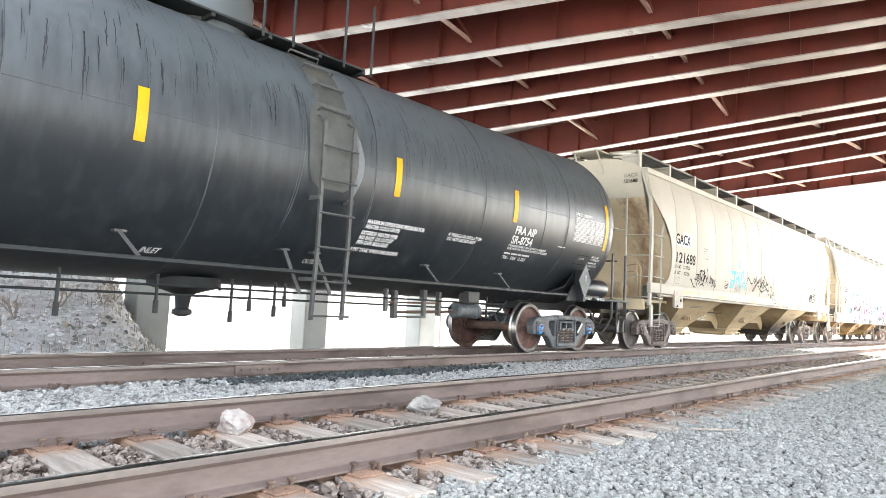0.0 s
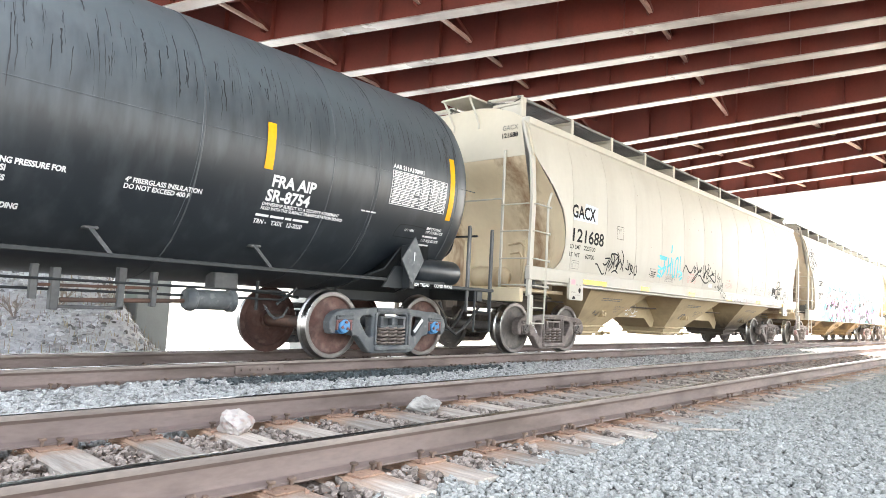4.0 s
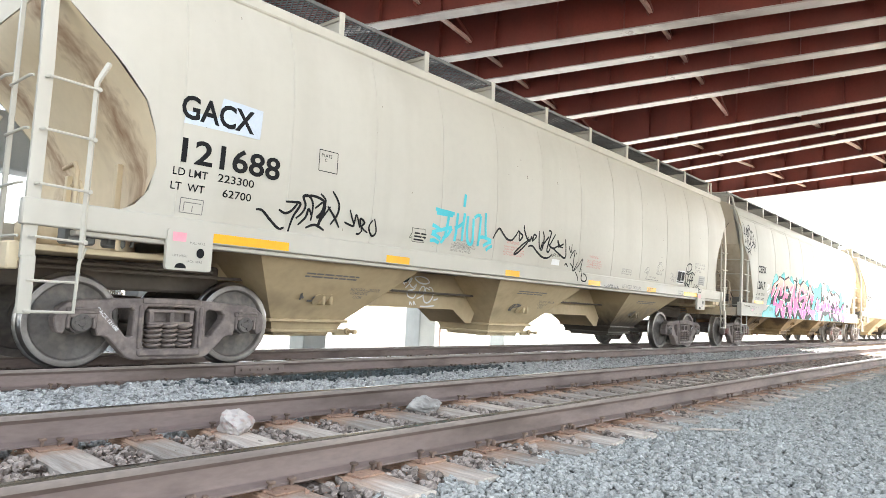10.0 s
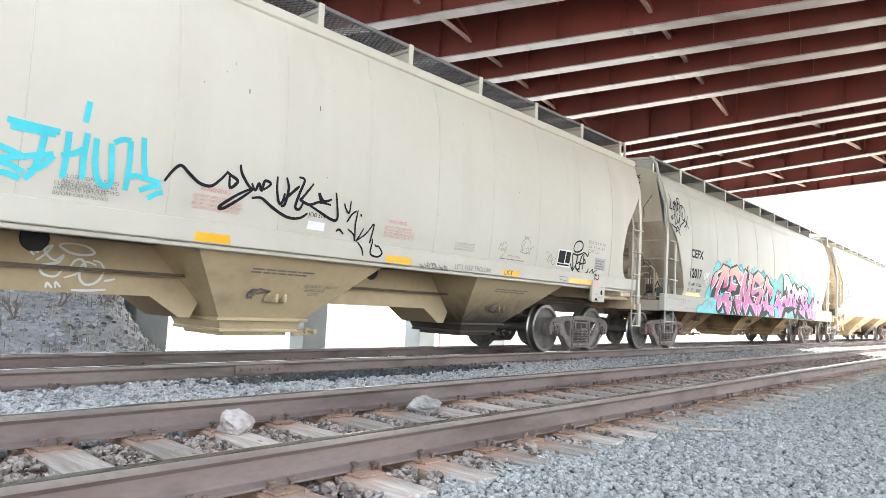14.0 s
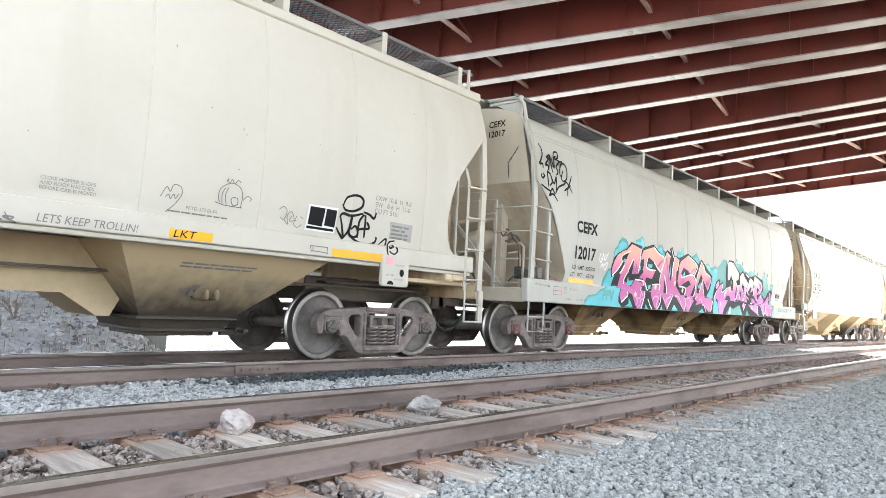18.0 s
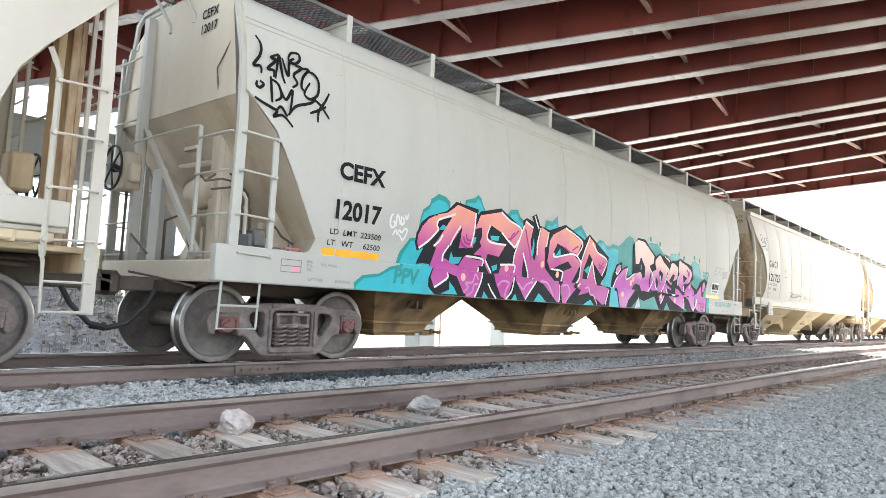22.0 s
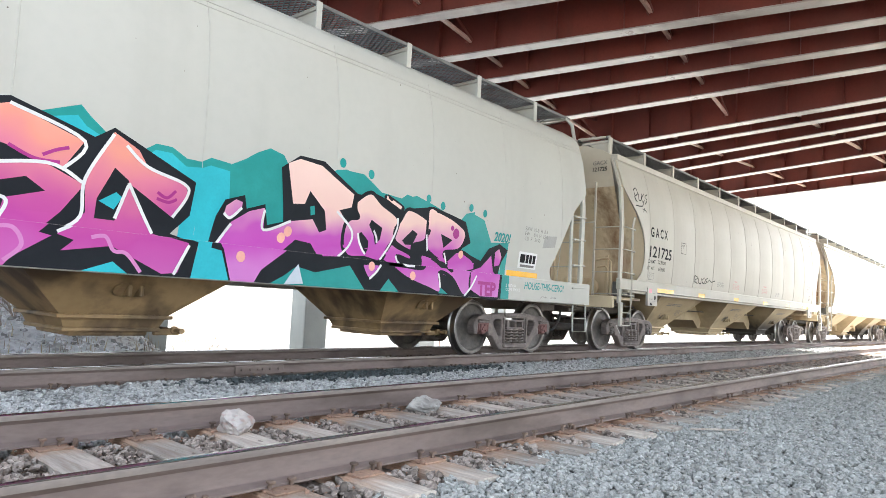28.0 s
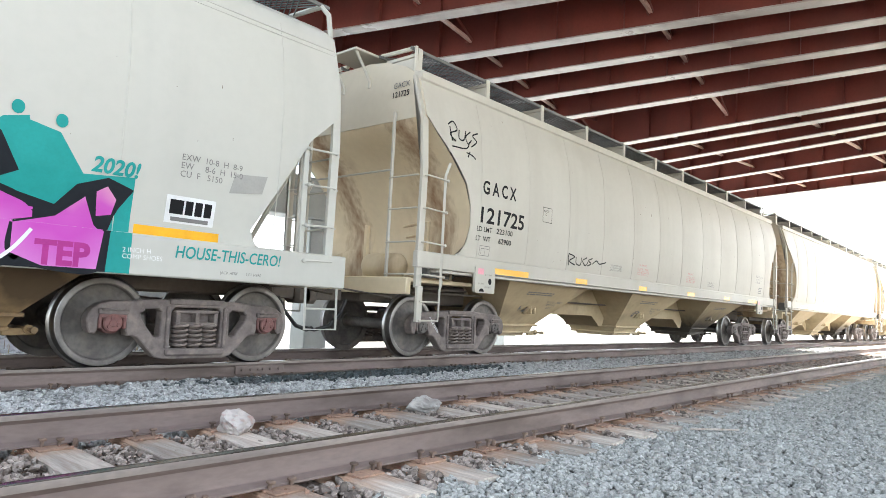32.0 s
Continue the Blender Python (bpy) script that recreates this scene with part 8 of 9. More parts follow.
    backing((8.42, 1.26), (8.48, 1.6), (8.56, 1.78), (8.78, 1.86), (8.82, 1.72), (9.04, 1.8), (9.1, 1.58), (9.3, 1.64), (9.2, 2.24), (9.44, 2.42), (9.8, 2.42), (10.34, 2.12), (10.5, 2.12), (10.6, 2.18), (11.1, 2.06), (11.18, 2.02), (11.34, 2.08), (11.76, 2.16), (12.46, 2.04), (12.62, 1.74), (12.4, 1.62), (12.92, 1.5), (13.08, 1.7), (13.34, 1.8), (13.58, 1.72), (13.44, 1.5), (13.38, 1.3), (13.36, 0.94), (11.58, 0.94), (9.16, 0.94), (8.64, 0.94), (8.54, 1.24))

    layers = []

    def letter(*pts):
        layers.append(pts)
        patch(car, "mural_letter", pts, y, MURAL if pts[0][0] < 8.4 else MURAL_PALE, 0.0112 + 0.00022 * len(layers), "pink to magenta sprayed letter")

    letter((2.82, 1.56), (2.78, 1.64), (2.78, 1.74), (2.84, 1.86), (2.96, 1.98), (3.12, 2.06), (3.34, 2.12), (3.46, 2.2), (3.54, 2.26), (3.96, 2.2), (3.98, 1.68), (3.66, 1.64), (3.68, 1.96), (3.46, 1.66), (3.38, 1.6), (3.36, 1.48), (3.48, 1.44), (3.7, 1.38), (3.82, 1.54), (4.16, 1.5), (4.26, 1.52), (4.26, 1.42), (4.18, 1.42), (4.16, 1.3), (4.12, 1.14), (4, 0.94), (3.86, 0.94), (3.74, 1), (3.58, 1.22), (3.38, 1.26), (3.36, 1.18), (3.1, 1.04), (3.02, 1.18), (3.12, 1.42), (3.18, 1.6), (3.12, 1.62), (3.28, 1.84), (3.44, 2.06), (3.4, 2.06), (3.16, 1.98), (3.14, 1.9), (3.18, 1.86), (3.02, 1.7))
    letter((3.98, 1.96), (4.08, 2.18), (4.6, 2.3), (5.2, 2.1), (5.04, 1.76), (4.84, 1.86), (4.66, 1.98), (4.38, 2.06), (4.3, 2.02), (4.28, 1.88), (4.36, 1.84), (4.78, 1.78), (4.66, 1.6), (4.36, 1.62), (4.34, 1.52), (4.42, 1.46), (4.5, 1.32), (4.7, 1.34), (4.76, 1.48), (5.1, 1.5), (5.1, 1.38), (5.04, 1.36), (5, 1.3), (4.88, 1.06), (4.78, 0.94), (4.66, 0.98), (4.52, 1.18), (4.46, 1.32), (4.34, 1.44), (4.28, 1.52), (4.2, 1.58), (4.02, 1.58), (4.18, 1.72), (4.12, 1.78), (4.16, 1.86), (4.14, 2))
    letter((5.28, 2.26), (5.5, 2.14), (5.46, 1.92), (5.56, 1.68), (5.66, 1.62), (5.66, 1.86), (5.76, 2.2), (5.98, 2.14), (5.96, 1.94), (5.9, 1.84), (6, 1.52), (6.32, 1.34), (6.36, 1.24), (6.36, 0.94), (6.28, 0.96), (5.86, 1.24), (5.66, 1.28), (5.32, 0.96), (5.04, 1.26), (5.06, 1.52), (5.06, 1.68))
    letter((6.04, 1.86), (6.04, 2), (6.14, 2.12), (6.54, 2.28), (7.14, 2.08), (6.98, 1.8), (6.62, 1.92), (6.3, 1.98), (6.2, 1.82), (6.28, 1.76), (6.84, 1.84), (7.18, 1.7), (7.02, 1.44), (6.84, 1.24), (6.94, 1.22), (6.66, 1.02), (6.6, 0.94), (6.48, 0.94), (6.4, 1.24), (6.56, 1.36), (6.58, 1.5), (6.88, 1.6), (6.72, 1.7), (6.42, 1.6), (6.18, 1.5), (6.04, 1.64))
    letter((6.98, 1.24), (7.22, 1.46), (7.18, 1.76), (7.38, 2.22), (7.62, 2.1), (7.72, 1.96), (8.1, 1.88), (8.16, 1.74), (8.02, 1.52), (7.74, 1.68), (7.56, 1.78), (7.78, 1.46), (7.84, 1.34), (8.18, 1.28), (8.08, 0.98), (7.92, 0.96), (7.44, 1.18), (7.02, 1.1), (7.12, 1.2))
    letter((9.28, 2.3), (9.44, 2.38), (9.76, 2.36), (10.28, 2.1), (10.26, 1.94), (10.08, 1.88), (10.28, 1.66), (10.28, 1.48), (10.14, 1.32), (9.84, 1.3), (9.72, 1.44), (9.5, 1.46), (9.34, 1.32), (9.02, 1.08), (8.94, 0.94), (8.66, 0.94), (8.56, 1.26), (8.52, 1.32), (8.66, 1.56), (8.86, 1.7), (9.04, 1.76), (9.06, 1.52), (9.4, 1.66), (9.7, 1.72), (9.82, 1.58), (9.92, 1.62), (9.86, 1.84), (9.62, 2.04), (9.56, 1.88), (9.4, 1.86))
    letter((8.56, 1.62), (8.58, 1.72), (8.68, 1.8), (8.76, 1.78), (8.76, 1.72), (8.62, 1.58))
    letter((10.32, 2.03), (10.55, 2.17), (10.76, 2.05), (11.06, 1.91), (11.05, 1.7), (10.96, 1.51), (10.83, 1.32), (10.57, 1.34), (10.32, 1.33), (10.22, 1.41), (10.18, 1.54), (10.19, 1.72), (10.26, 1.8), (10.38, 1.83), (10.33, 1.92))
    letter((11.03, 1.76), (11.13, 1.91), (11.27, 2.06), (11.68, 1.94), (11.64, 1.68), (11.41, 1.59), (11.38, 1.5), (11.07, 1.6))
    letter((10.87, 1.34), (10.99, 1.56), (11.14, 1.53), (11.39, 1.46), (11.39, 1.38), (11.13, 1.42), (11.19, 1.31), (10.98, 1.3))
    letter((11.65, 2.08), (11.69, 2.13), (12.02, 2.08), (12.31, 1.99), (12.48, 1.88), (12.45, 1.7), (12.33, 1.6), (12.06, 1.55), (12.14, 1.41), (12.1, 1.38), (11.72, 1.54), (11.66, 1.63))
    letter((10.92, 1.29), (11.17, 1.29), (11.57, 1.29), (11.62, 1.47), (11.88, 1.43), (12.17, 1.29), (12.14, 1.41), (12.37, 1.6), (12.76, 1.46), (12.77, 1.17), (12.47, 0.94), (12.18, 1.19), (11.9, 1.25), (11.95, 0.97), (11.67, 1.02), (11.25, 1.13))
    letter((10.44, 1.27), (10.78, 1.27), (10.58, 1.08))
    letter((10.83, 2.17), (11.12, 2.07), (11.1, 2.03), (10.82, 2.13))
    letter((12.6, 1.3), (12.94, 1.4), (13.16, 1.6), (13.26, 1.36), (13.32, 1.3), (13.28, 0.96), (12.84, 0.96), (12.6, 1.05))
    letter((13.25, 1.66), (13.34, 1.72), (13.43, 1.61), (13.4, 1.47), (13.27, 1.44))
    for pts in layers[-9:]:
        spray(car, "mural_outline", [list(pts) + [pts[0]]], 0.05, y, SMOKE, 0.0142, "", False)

    def hole(*pts):
        patch(car, "mural_hole", pts, y, SMOKE, 0.0145)

    hole((5.32, 1.64), (5.34, 1.34), (5.52, 1.3), (5.44, 1.5))
    hole((7.3, 1.6), (7.3, 1.42), (7.48, 1.42), (7.54, 1.62), (7.56, 1.8), (7.42, 1.9))
    hole((10.57, 1.76), (10.6, 1.83), (10.8, 1.75), (10.79, 1.6), (10.72, 1.52), (10.67, 1.64))
    hole((10.42, 1.63), (10.46, 1.66), (10.6, 1.56), (10.61, 1.46), (10.58, 1.39), (10.48, 1.47))
    hole((11.19, 1.63), (11.36, 1.79), (11.47, 1.75), (11.4, 1.59), (11.26, 1.58))
    hole((11.94, 1.8), (12.2, 1.74), (12.03, 1.61))
    hole((11.92, 1.24), (12.19, 1.13), (12.29, 0.95), (11.97, 0.97))

    def cyan_fill(*pts):
        patch(car, "mural_fill", pts, y, CYAN, 0.015)

    cyan_fill((3.48, 1.42), (3.5, 1.58), (3.56, 1.5), (3.76, 1.52), (3.7, 1.42), (3.58, 1.4))
    cyan_fill((3.96, 1.78), (3.96, 1.84), (4.02, 1.84), (4.02, 1.78), (3.98, 1.72))
    cyan_fill((4.36, 1.9), (4.6, 1.92), (4.58, 1.84), (4.4, 1.84))
    cyan_fill((4.5, 1.44), (4.64, 1.48), (4.64, 1.4), (4.54, 1.36))
    cyan_fill((3.18, 1.86), (3.26, 1.94), (3.34, 1.92), (3.28, 1.86))
    cyan_fill((6.26, 1.76), (6.4, 1.9), (6.44, 1.8))
    cyan_fill((5.52, 1.72), (5.54, 2), (5.58, 1.88), (5.58, 1.68))
    cyan_fill((3.24, 0.96), (3.42, 1.02), (3.42, 1.14), (3.52, 1.06), (3.6, 0.96))
    cyan_fill((4.18, 0.94), (4.22, 1.04), (4.34, 0.94))
    cyan_fill((4.94, 0.94), (5.04, 1.04), (5.1, 0.94))
    cyan_fill((5.58, 0.94), (5.72, 1.08), (5.96, 0.94))
    cyan_fill((7.2, 0.94), (7.46, 1.04), (7.6, 0.94))
    cyan_fill((7.32, 1.58), (7.46, 1.68), (7.52, 1.64), (7.46, 1.52))

    def teal_fill(*pts):
        patch(car, "mural_fill", pts, y, TEAL, 0.015)

    teal_fill((9.14, 0.94), (9.32, 1.04), (9.46, 1.14), (9.54, 1.14), (9.74, 1.1), (10.26, 1.22), (10.52, 0.94))
    teal_fill((10.78, 0.94), (10.92, 1.1), (11.12, 0.94))
    teal_fill((11.9, 0.96), (11.94, 1.04), (12.1, 0.96))
    teal_fill((9.64, 1.86), (9.7, 1.88), (9.72, 1.78), (9.66, 1.76))
    patch(car, "mural_fill", [(9.32, 0.94), (9.42, 1.08), (9.5, 1.18), (9.58, 0.96)], y, PALE_PATCH, 0.017)

    def edge(*pts):
        spray(car, "mural_highlight", [list(pts)], 0.03, y, WHITE_INK, 0.0165, "white painted edge", False)

    edge((2.82, 1.56), (3.02, 1.7), (3.18, 1.86))
    edge((3.18, 1.86), (3.14, 1.92), (3.18, 2), (3.4, 2.08), (3.5, 2.12))
    edge((3.96, 2.2), (3.96, 1.94), (3.92, 1.7))
    edge((3.64, 1.96), (3.52, 1.8), (3.46, 1.66))
    edge((3.44, 1.66), (3.34, 1.52), (3.34, 1.42))
    edge((3.28, 1.8), (3.22, 1.7), (3.12, 1.62))
    edge((3.1, 1.04), (3.36, 1.18), (3.36, 1.26))
    edge((3.84, 1.54), (4.04, 1.54), (4.26, 1.52), (4.26, 1.42))
    edge((4.18, 1.4), (4.14, 1.18), (4, 0.94))
    edge((4.34, 2.06), (4.28, 1.88), (4.4, 1.8), (4.8, 1.8))
    edge((4.6, 2.3), (4.84, 2.2), (5.18, 2.08), (5.04, 1.78))
    edge((4.66, 1.98), (4.84, 1.88), (5.04, 1.78))
    edge((4.32, 1.52), (4.42, 1.42), (4.5, 1.34))
    edge((4.72, 1.48), (5.1, 1.5), (5.1, 1.38))
    edge((5, 1.3), (4.94, 1.08), (4.78, 0.94))
    edge((5.28, 2.24), (5.38, 2.2), (5.5, 2.16))
    edge((5.24, 2.16), (5.12, 1.86), (5.06, 1.68), (5.06, 1.52))
    edge((5.28, 1.72), (5.48, 1.44), (5.52, 1.3))
    edge((5.98, 2.14), (5.96, 2), (5.94, 1.88))
    edge((5.72, 2.18), (5.66, 1.9), (5.7, 1.72))
    edge((5.52, 2.36), (5.58, 2.26), (5.66, 2.16))
    edge((5.32, 0.96), (5.48, 1.12), (5.64, 1.28))
    edge((6.36, 1.26), (6.38, 1.1), (6.36, 0.96))
    edge((6.2, 1.8), (6.28, 1.74), (6.86, 1.84), (7.16, 1.72))
    edge((6.54, 2.28), (7.14, 2.08), (6.98, 1.8))
    edge((6.2, 1.52), (6.58, 1.5), (6.56, 1.34))
    edge((7.38, 2.2), (7.18, 1.76), (7.18, 1.42), (6.98, 1.26))
    edge((7.5, 2.12), (7.72, 1.96), (8.1, 1.86), (8.14, 1.74), (8.02, 1.52))
    edge((7.56, 1.76), (7.48, 1.44))
    edge((7.56, 1.78), (7.84, 1.34))
    edge((8.18, 1.26), (8.04, 0.96))
    edge((4.32, 1.16), (4.42, 1.04), (4.54, 0.94))
    edge((9.04, 1.74), (9.06, 1.52), (9.4, 1.66))
    edge((10.04, 1.86), (10.3, 1.66), (10.3, 1.48), (10.14, 1.32))
    edge((8.52, 1.32), (8.66, 1.54))
    edge((8.56, 1.64), (8.64, 1.6), (8.76, 1.72))
    edge((11.06, 1.91), (11.06, 1.76), (10.96, 1.52), (10.83, 1.34))
    edge((10.41, 1.64), (10.44, 1.55), (10.51, 1.45), (10.57, 1.39))
    edge((11.11, 1.42), (11.15, 1.35), (11.24, 1.3), (11.4, 1.3))
    edge((12.06, 1.54), (12.1, 1.47), (12.13, 1.39))
    edge((11.65, 1.76), (11.68, 1.65), (11.71, 1.54))
    edge((12.74, 1.26), (12.62, 1.09), (12.47, 0.95))
    edge((11.88, 1.24), (11.91, 1.15), (11.93, 1.04))
    edge((10.78, 1.27), (10.7, 1.17), (10.59, 1.08))
    edge((10.66, 1.7), (10.72, 1.62), (10.74, 1.55))

    def curl(*pts):
        spray(car, "mural_curl", [list(pts)], 0.03, y, MAGENTA, 0.0155, "", False)

    curl((3.66, 1.78), (3.72, 1.7), (3.84, 1.66))
    curl((3.72, 1.82), (3.78, 1.74), (3.9, 1.72))
    curl((3.78, 1.86), (3.82, 1.78), (3.9, 1.78))
    curl((4.84, 1.9), (4.94, 1.92), (5.1, 2.06))
    curl((4.92, 1.84), (4.92, 1.94), (5, 2.02))
    curl((6.56, 1.94), (6.76, 1.86), (6.96, 1.86))
    curl((6.82, 1.9), (6.92, 1.96), (7.02, 2))
    curl((7.84, 1.74), (7.94, 1.7), (8.02, 1.78))
    curl((7.84, 1.68), (7.96, 1.66), (8.04, 1.7))
    curl((5.28, 2.12), (5.38, 1.9), (5.54, 1.62))

    def pale_curl(*pts):
        spray(car, "mural_curl", [list(pts)], 0.035, y, LILAC, 0.0155, "", False)

    pale_curl((3.74, 1), (3.84, 1.08), (3.78, 1.14), (3.94, 1.16), (4, 1.28), (4.08, 1.2))
    pale_curl((3.8, 0.94), (3.94, 1.02), (3.98, 1.12), (4.08, 1.14))
    pale_curl((4.56, 1.14), (4.68, 1.22), (4.86, 1.2), (4.78, 1.08), (4.76, 0.98))
    pale_curl((5.1, 1.22), (5.26, 1.12), (5.34, 1.2), (5.54, 1.26))
    pale_curl((6.46, 1.24), (6.64, 1.26), (6.72, 1.12), (6.6, 0.98))
    pale_curl((5.76, 1.28), (5.98, 1.26), (6.18, 1.04))
    pale_curl((7.26, 1.24), (7.38, 1.26), (7.46, 1.14), (7.58, 1.12), (7.72, 0.96))
    for x, z in ((10.08, 2.46), (10.54, 2.4), (11.64, 2.26), (11.94, 2.2), (12.56, 2.26), (12.9, 2.22)):
        patch(car, "paint_dot", [(x + 0.05 * math.cos(k), z + 0.06 * math.sin(k)) for k in np.linspace(0, 5.76, 12)], y, TEAL, 0.005)
    for x, z in ((3.72, 1.22), (8.76, 1.2), (9.38, 1.54), (9.3, 1.46), (10.62, 1.24), (5.9, 1.58), (4.9, 1.44), (6.42, 1.44), (12.43, 1.55), (11.37, 1.17)):
        patch(car, "paint_dot", [(x + 0.055 * math.cos(k), z + 0.06 * math.sin(k)) for k in np.linspace(0, 5.76, 12)], y, PEACH, 0.0155)
    for x, z, w in ((12.26, 1.84, 0.07), (12.17, 1.91, 0.035)):
        patch(car, "paint_dot", [(x + w * math.cos(k), z + 1.1 * w * math.sin(k)) for k in np.linspace(0, 5.76, 12)], y, MAGENTA, 0.0155)
    write(car, "TEP", 12.78, 0.98, 0.2, y, MAGENTA, 0.012, 0.95, 0.016)
    write(car, "PPV", 2.3, 1.06, 0.2, y, TEAL, 0.012, 1.0, 0.009, slant=0.15)


def grey_markings(car):
    y, ys = skin(ANGLED), skin_and_sill(ANGLED)
    write(car, "CEFX", 1.33, 2.275, 0.205, y, BLACK_INK, 0.011, 1.06, 0.006)
    write(car, "12017", 1.275, 1.785, 0.225, y, BLACK_INK, 0.011, 0.98, 0.006)
    write(car, "LD  LMT  223500", 1.27, 1.585, 0.07, y, BLACK_INK, 0.001, 1.18)
    write(car, "LT   WT     62500", 1.25, 1.45, 0.07, y, BLACK_INK, 0.001, 1.18)
    reflectors(car, [(1.18, 2.12), (13.62, 14.5)], 1.325, 1.415, y)
    spray(car, "stencil_box", [[(0.57, 1.08), (0.7, 1.08), (0.84, 1.08)], [(0.57, 1.22), (0.7, 1.22), (0.84, 1.22)], [(0.57, 1.08), (0.57, 1.15), (0.57, 1.22)], [(0.84, 1.08), (0.84, 1.15), (0.84, 1.22)], [(0.57, 1.15), (0.7, 1.15), (0.84, 1.15)]], 0.008, ys, GREY_INK, 0.005, "", False)
    patch(car, "pink_tag", rect(0.72, 0.83, 1.09, 1.145), ys, PINK_TAG, 0.005)
    write(car, "BRK.\nCYL.\nREL.", 0.92, 1.2, 0.034, ys, GREY_INK)
    write(car, "RET. VALVE", 1.12, 1.18, 0.034, ys, GREY_INK)
    write(car, "LIFT HERE", 0.95, 1.0, 0.034, ys, GREY_INK)
    write(car, "JACK HERE", 1.35, 1.0, 0.034, ys, GREY_INK)
    write(car, "EXW  10-8  H  8-9\nEW     8-6  H  15-0\nCU  F   5150", 14.0, 2.1, 0.062, y, GREY_INK)
    patch(car, "notice_sticker", rect(13.9, 14.42, 1.47, 1.74), y, WHITE_INK, 0.006, "white notice sticker with black blocks")
    for a, b in ((13.94, 14.08), (14.1, 14.18), (14.2, 14.28), (14.3, 14.38)):
        patch(car, "sticker_block", rect(a, b, 1.56, 1.7), y, BLACK_INK, 0.009)
    patch(car, "sticker_block", rect(13.96, 14.36, 1.49, 1.53), y, GREY_INK, 0.009)
    patch(car, "paint_patch", [(14.55, 1.85), (14.95, 1.9), (15.0, 2.1), (14.6, 2.06)], y, SMUDGE, 0.005, "grey painted-over smudge")
    write(car, "HOUSE-THIS-CERO!", 14.0, 1.13, 0.12, ys, TEAL, 0.002, 0.82, 0.006, slant=0.15)
    write(car, "JACK HERE        LIFT HERE", 14.5, 1.0, 0.03, ys, GREY_INK)
    write(car, "2 INCH H\nCOMP SHOES", 13.5, 1.14, 0.045, ys, WHITE_INK)
    write(car, "2020!", 13.18, 1.84, 0.14, y, TEAL, 0.006, 0.95, 0.009, slant=0.2)
    spray(car, "sprayed_tag", [[(0.11, 3.66), (0.17, 3.57), (0.15, 3.43), (0.07, 3.3), (0.16, 3.31), (0.17, 3.23)], [(0.12, 3.13), (0.11, 3.08), (0.15, 3.06), (0.2, 3.11), (0.15, 3.14)], [(0.39, 3.52), (0.29, 3.45), (0.36, 3.44), (0.25, 3.31), (0.33, 3.31), (0.33, 3.23)], [(0.35, 3.22), (0.38, 3.42), (0.4, 3.51), (0.44, 3.3), (0.48, 3.2)], [(0.44, 3.49), (0.52, 3.3), (0.54, 3.47), (0.61, 3.54)], [(0.53, 3.53), (0.58, 3.6), (0.68, 3.62), (0.69, 3.55), (0.62, 3.48), (0.54, 3.48), (0.53, 3.53)], [(0.62, 3.46), (0.71, 3.45), (0.6, 3.34), (0.65, 3.25), (0.58, 3.18)], [(0.71, 3.45), (0.81, 3.46), (0.73, 3.35), (0.71, 3.22), (0.77, 3.18)], [(0.79, 3.44), (0.9, 3.43), (0.96, 3.34), (0.94, 3.19), (0.83, 3.11), (0.75, 3.16), (0.83, 3.31)], [(0.29, 3.23), (0.3, 3.08), (0.31, 2.93)], [(0.29, 3.2), (0.39, 3.16), (0.43, 3.03), (0.35, 2.96)], [(0.41, 3.13), (0.49, 3.01), (0.58, 3.15), (0.55, 2.88)], [(0.53, 2.84), (0.63, 2.97), (0.83, 3.06), (0.92, 3.13)], [(0.09, 2.94), (0.17, 2.91), (0.32, 2.87), (0.38, 2.85), (0.34, 2.78), (0.46, 2.82), (0.6, 2.72)], [(0.38, 2.87), (0.43, 2.91), (0.52, 2.82)], [(1.12, 3.26), (1.05, 3.13), (0.96, 3.0), (0.95, 2.86)], [(0.88, 3.12), (0.98, 3.08), (1.12, 2.94)], [(0.83, 2.94), (0.96, 3.01), (1.07, 3.08)]], 0.037, y, BLACK_INK, 0.007, "black wild-style tag")
    spray(car, "sprayed_tag", [[(2.27, 1.96), (2.24, 1.92), (2.23, 1.84), (2.26, 1.78), (2.31, 1.8), (2.31, 1.86), (2.28, 1.85)], [(2.34, 1.8), (2.34, 1.93), (2.37, 1.94), (2.41, 1.83)], [(2.42, 1.95), (2.43, 1.84), (2.48, 1.86), (2.47, 1.92), (2.44, 1.93)], [(2.49, 1.97), (2.53, 1.92), (2.55, 2.0)], [(2.39, 1.71), (2.41, 1.76), (2.46, 1.73), (2.51, 1.79), (2.56, 1.76), (2.5, 1.64), (2.43, 1.69), (2.39, 1.71)], [(2.3, 1.68), (2.35, 1.75), (2.38, 1.69)]], 0.03, y, WHITE_INK, 0.008, "white scrawl with a small heart")
    write_end(car, "CEFX", -0.002, -0.5, 4.04, 0.11, BLACK_INK, 0.003)
    write_end(car, "12017", -0.002, -0.48, 3.86, 0.11, BLACK_INK, 0.003)
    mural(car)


grey_markings(grey_b)
cream_d = hopper("cream covered hopper car with brown-streaked chutes", ROUND, CREAM, CREAM_DIRTY, CHUTE)
reflectors(cream_d, [(1.52, 2.45), (3.97, 4.4), (6.58, 6.97), (9.22, 9.68), (11.76, 12.22), (13.78, 14.7)], 1.315, 1.41, skin_and_sill(ROUND))

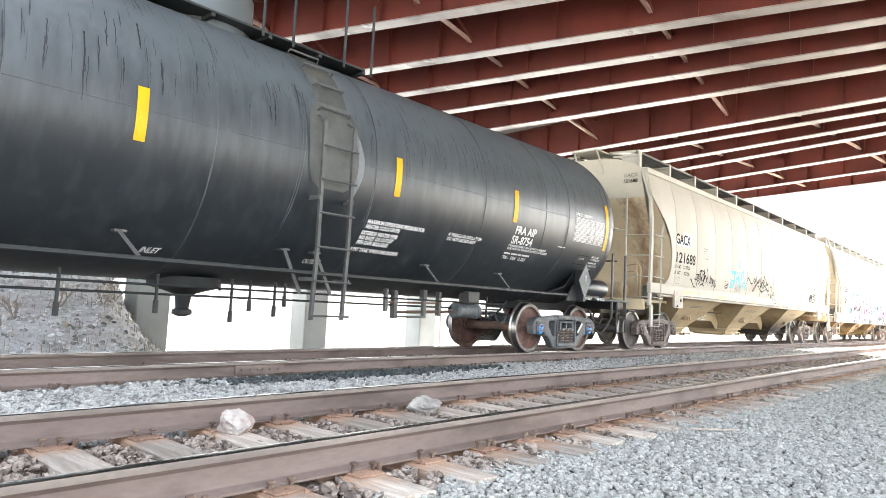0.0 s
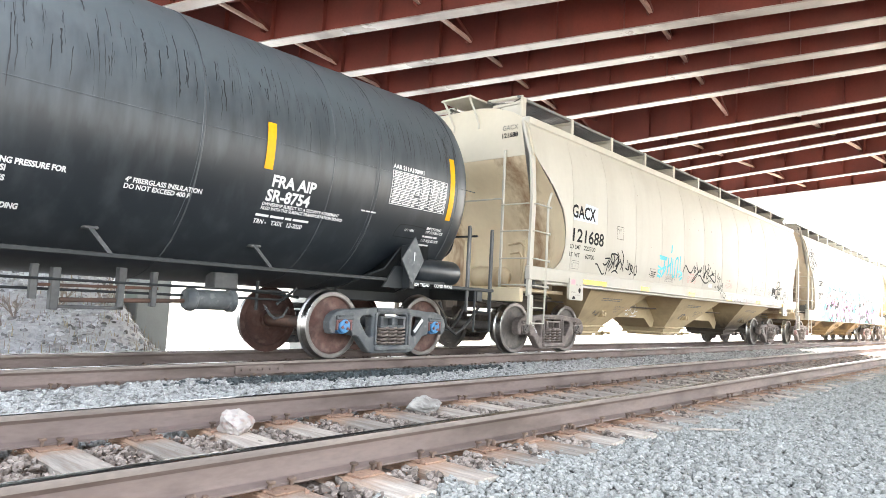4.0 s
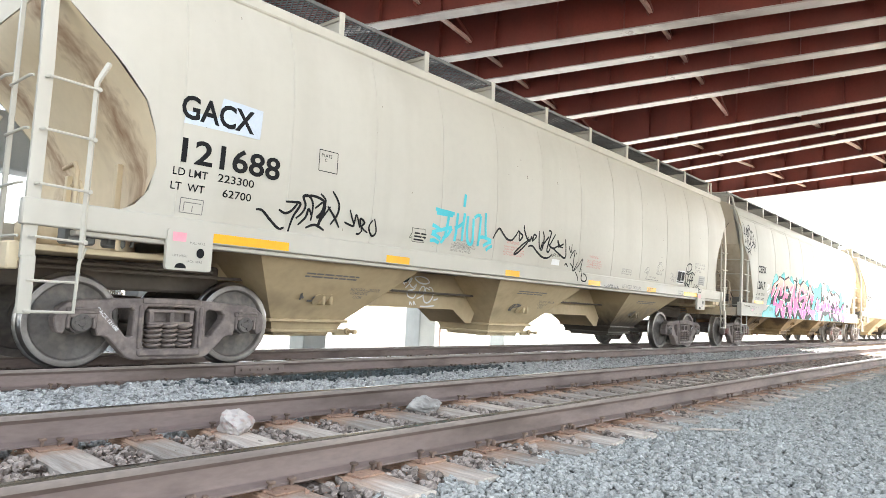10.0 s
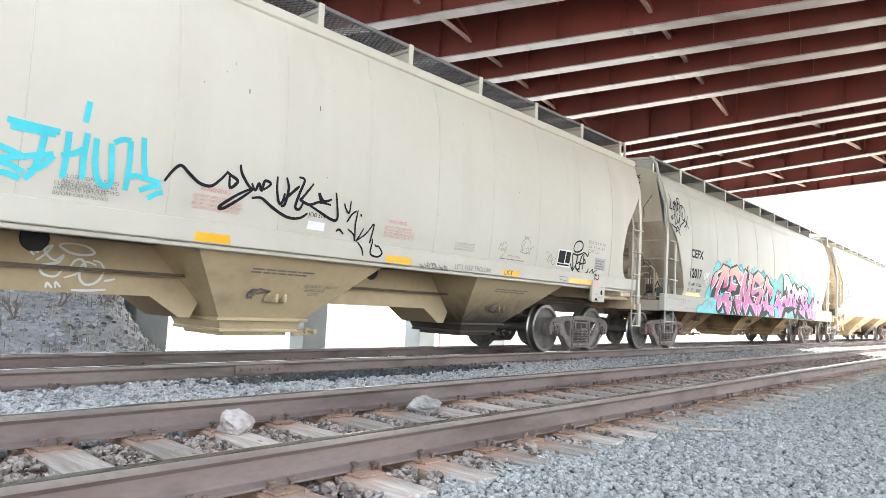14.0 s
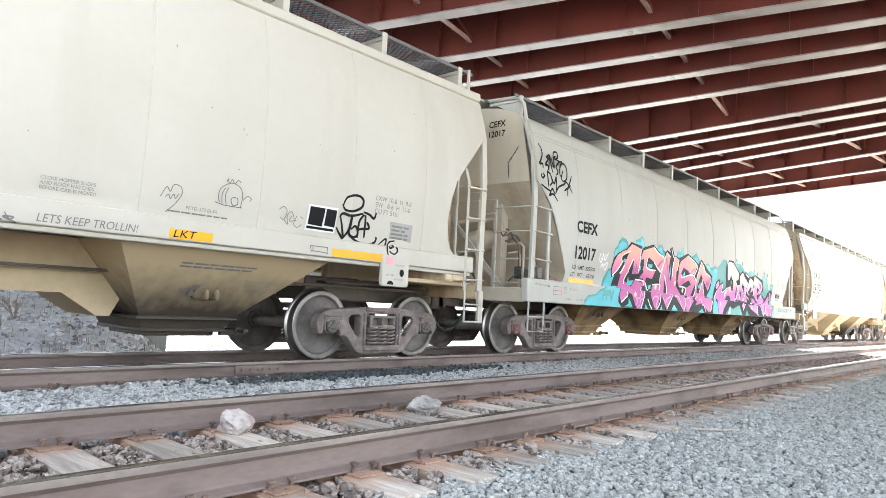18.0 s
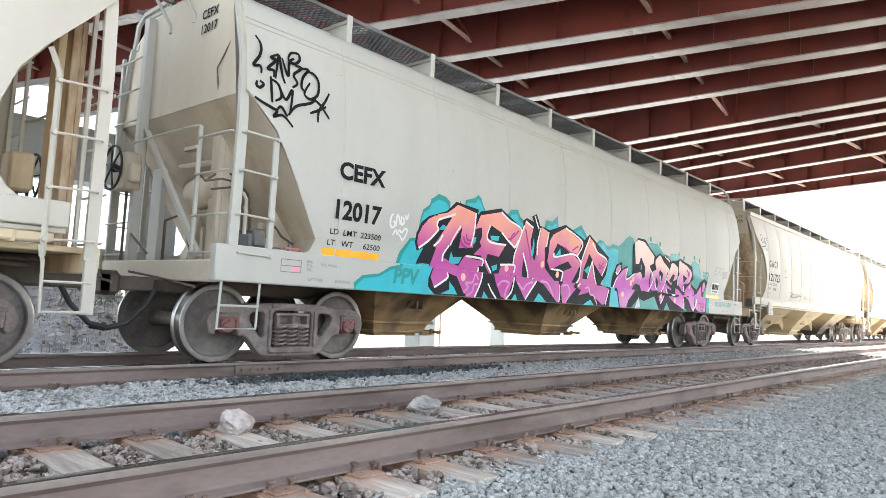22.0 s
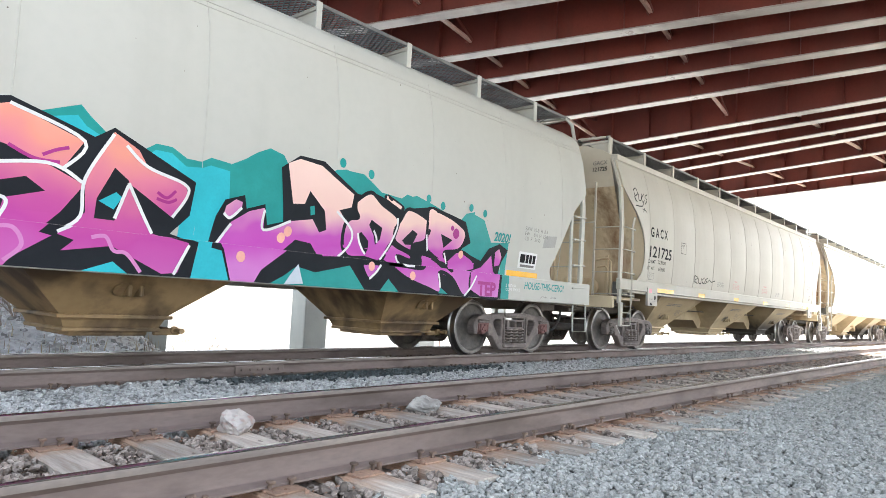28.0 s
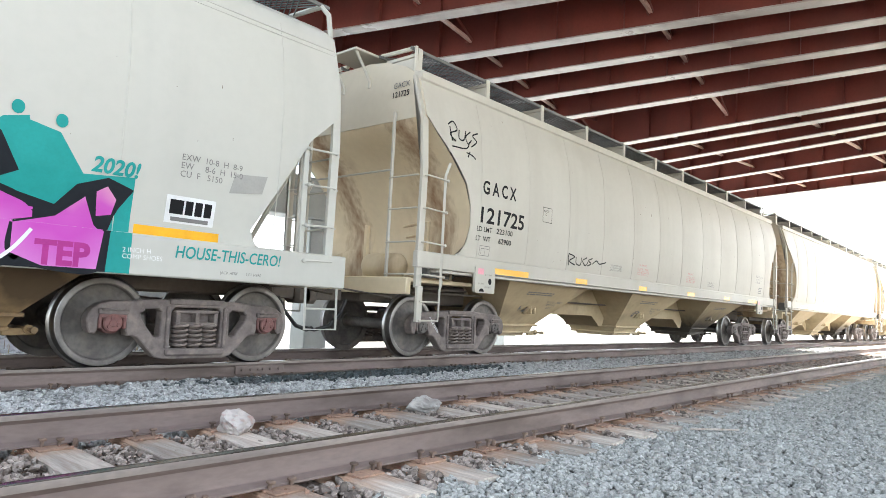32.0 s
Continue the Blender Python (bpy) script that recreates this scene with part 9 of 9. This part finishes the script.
# the cars that follow
TRAIN = [(tank, TANK_X), (cream_a, 14.2), (grey_b, 32.3), (cream_c, 49.97), (cream_d, 68.1)]
for source, x0, label in ((cream_d, 86.2, "cream covered hopper car with brown-streaked chutes"), (cream_d, 104.3, "cream covered hopper car with brown-streaked chutes")):
    more = tagged(copy_thing(source, pose(x0, TRAIN_Y, TRAIN_Z)), label)
    TRAIN.append((more, x0))
    ROLLING += [(o, o.matrix_basis.translation.x) for o in more.children if o.name.startswith("axle")]


def motions():
    """The train rolls past; every axle turns with it."""
    times = [i * 1.0 for i in range(33)]
    for car, x0 in TRAIN:
        walk(car, [(t, pose(x0 - way_gone(t), TRAIN_Y, TRAIN_Z)) for t in times])
    for ob, x in ROLLING:
        walk(ob, [(i * 0.4, Matrix.Translation((x, 0, HUB_R)) @ Matrix.Rotation(-way_gone(i * 0.4) / HUB_R, 4, "Y")) for i in range(81)])


motions()
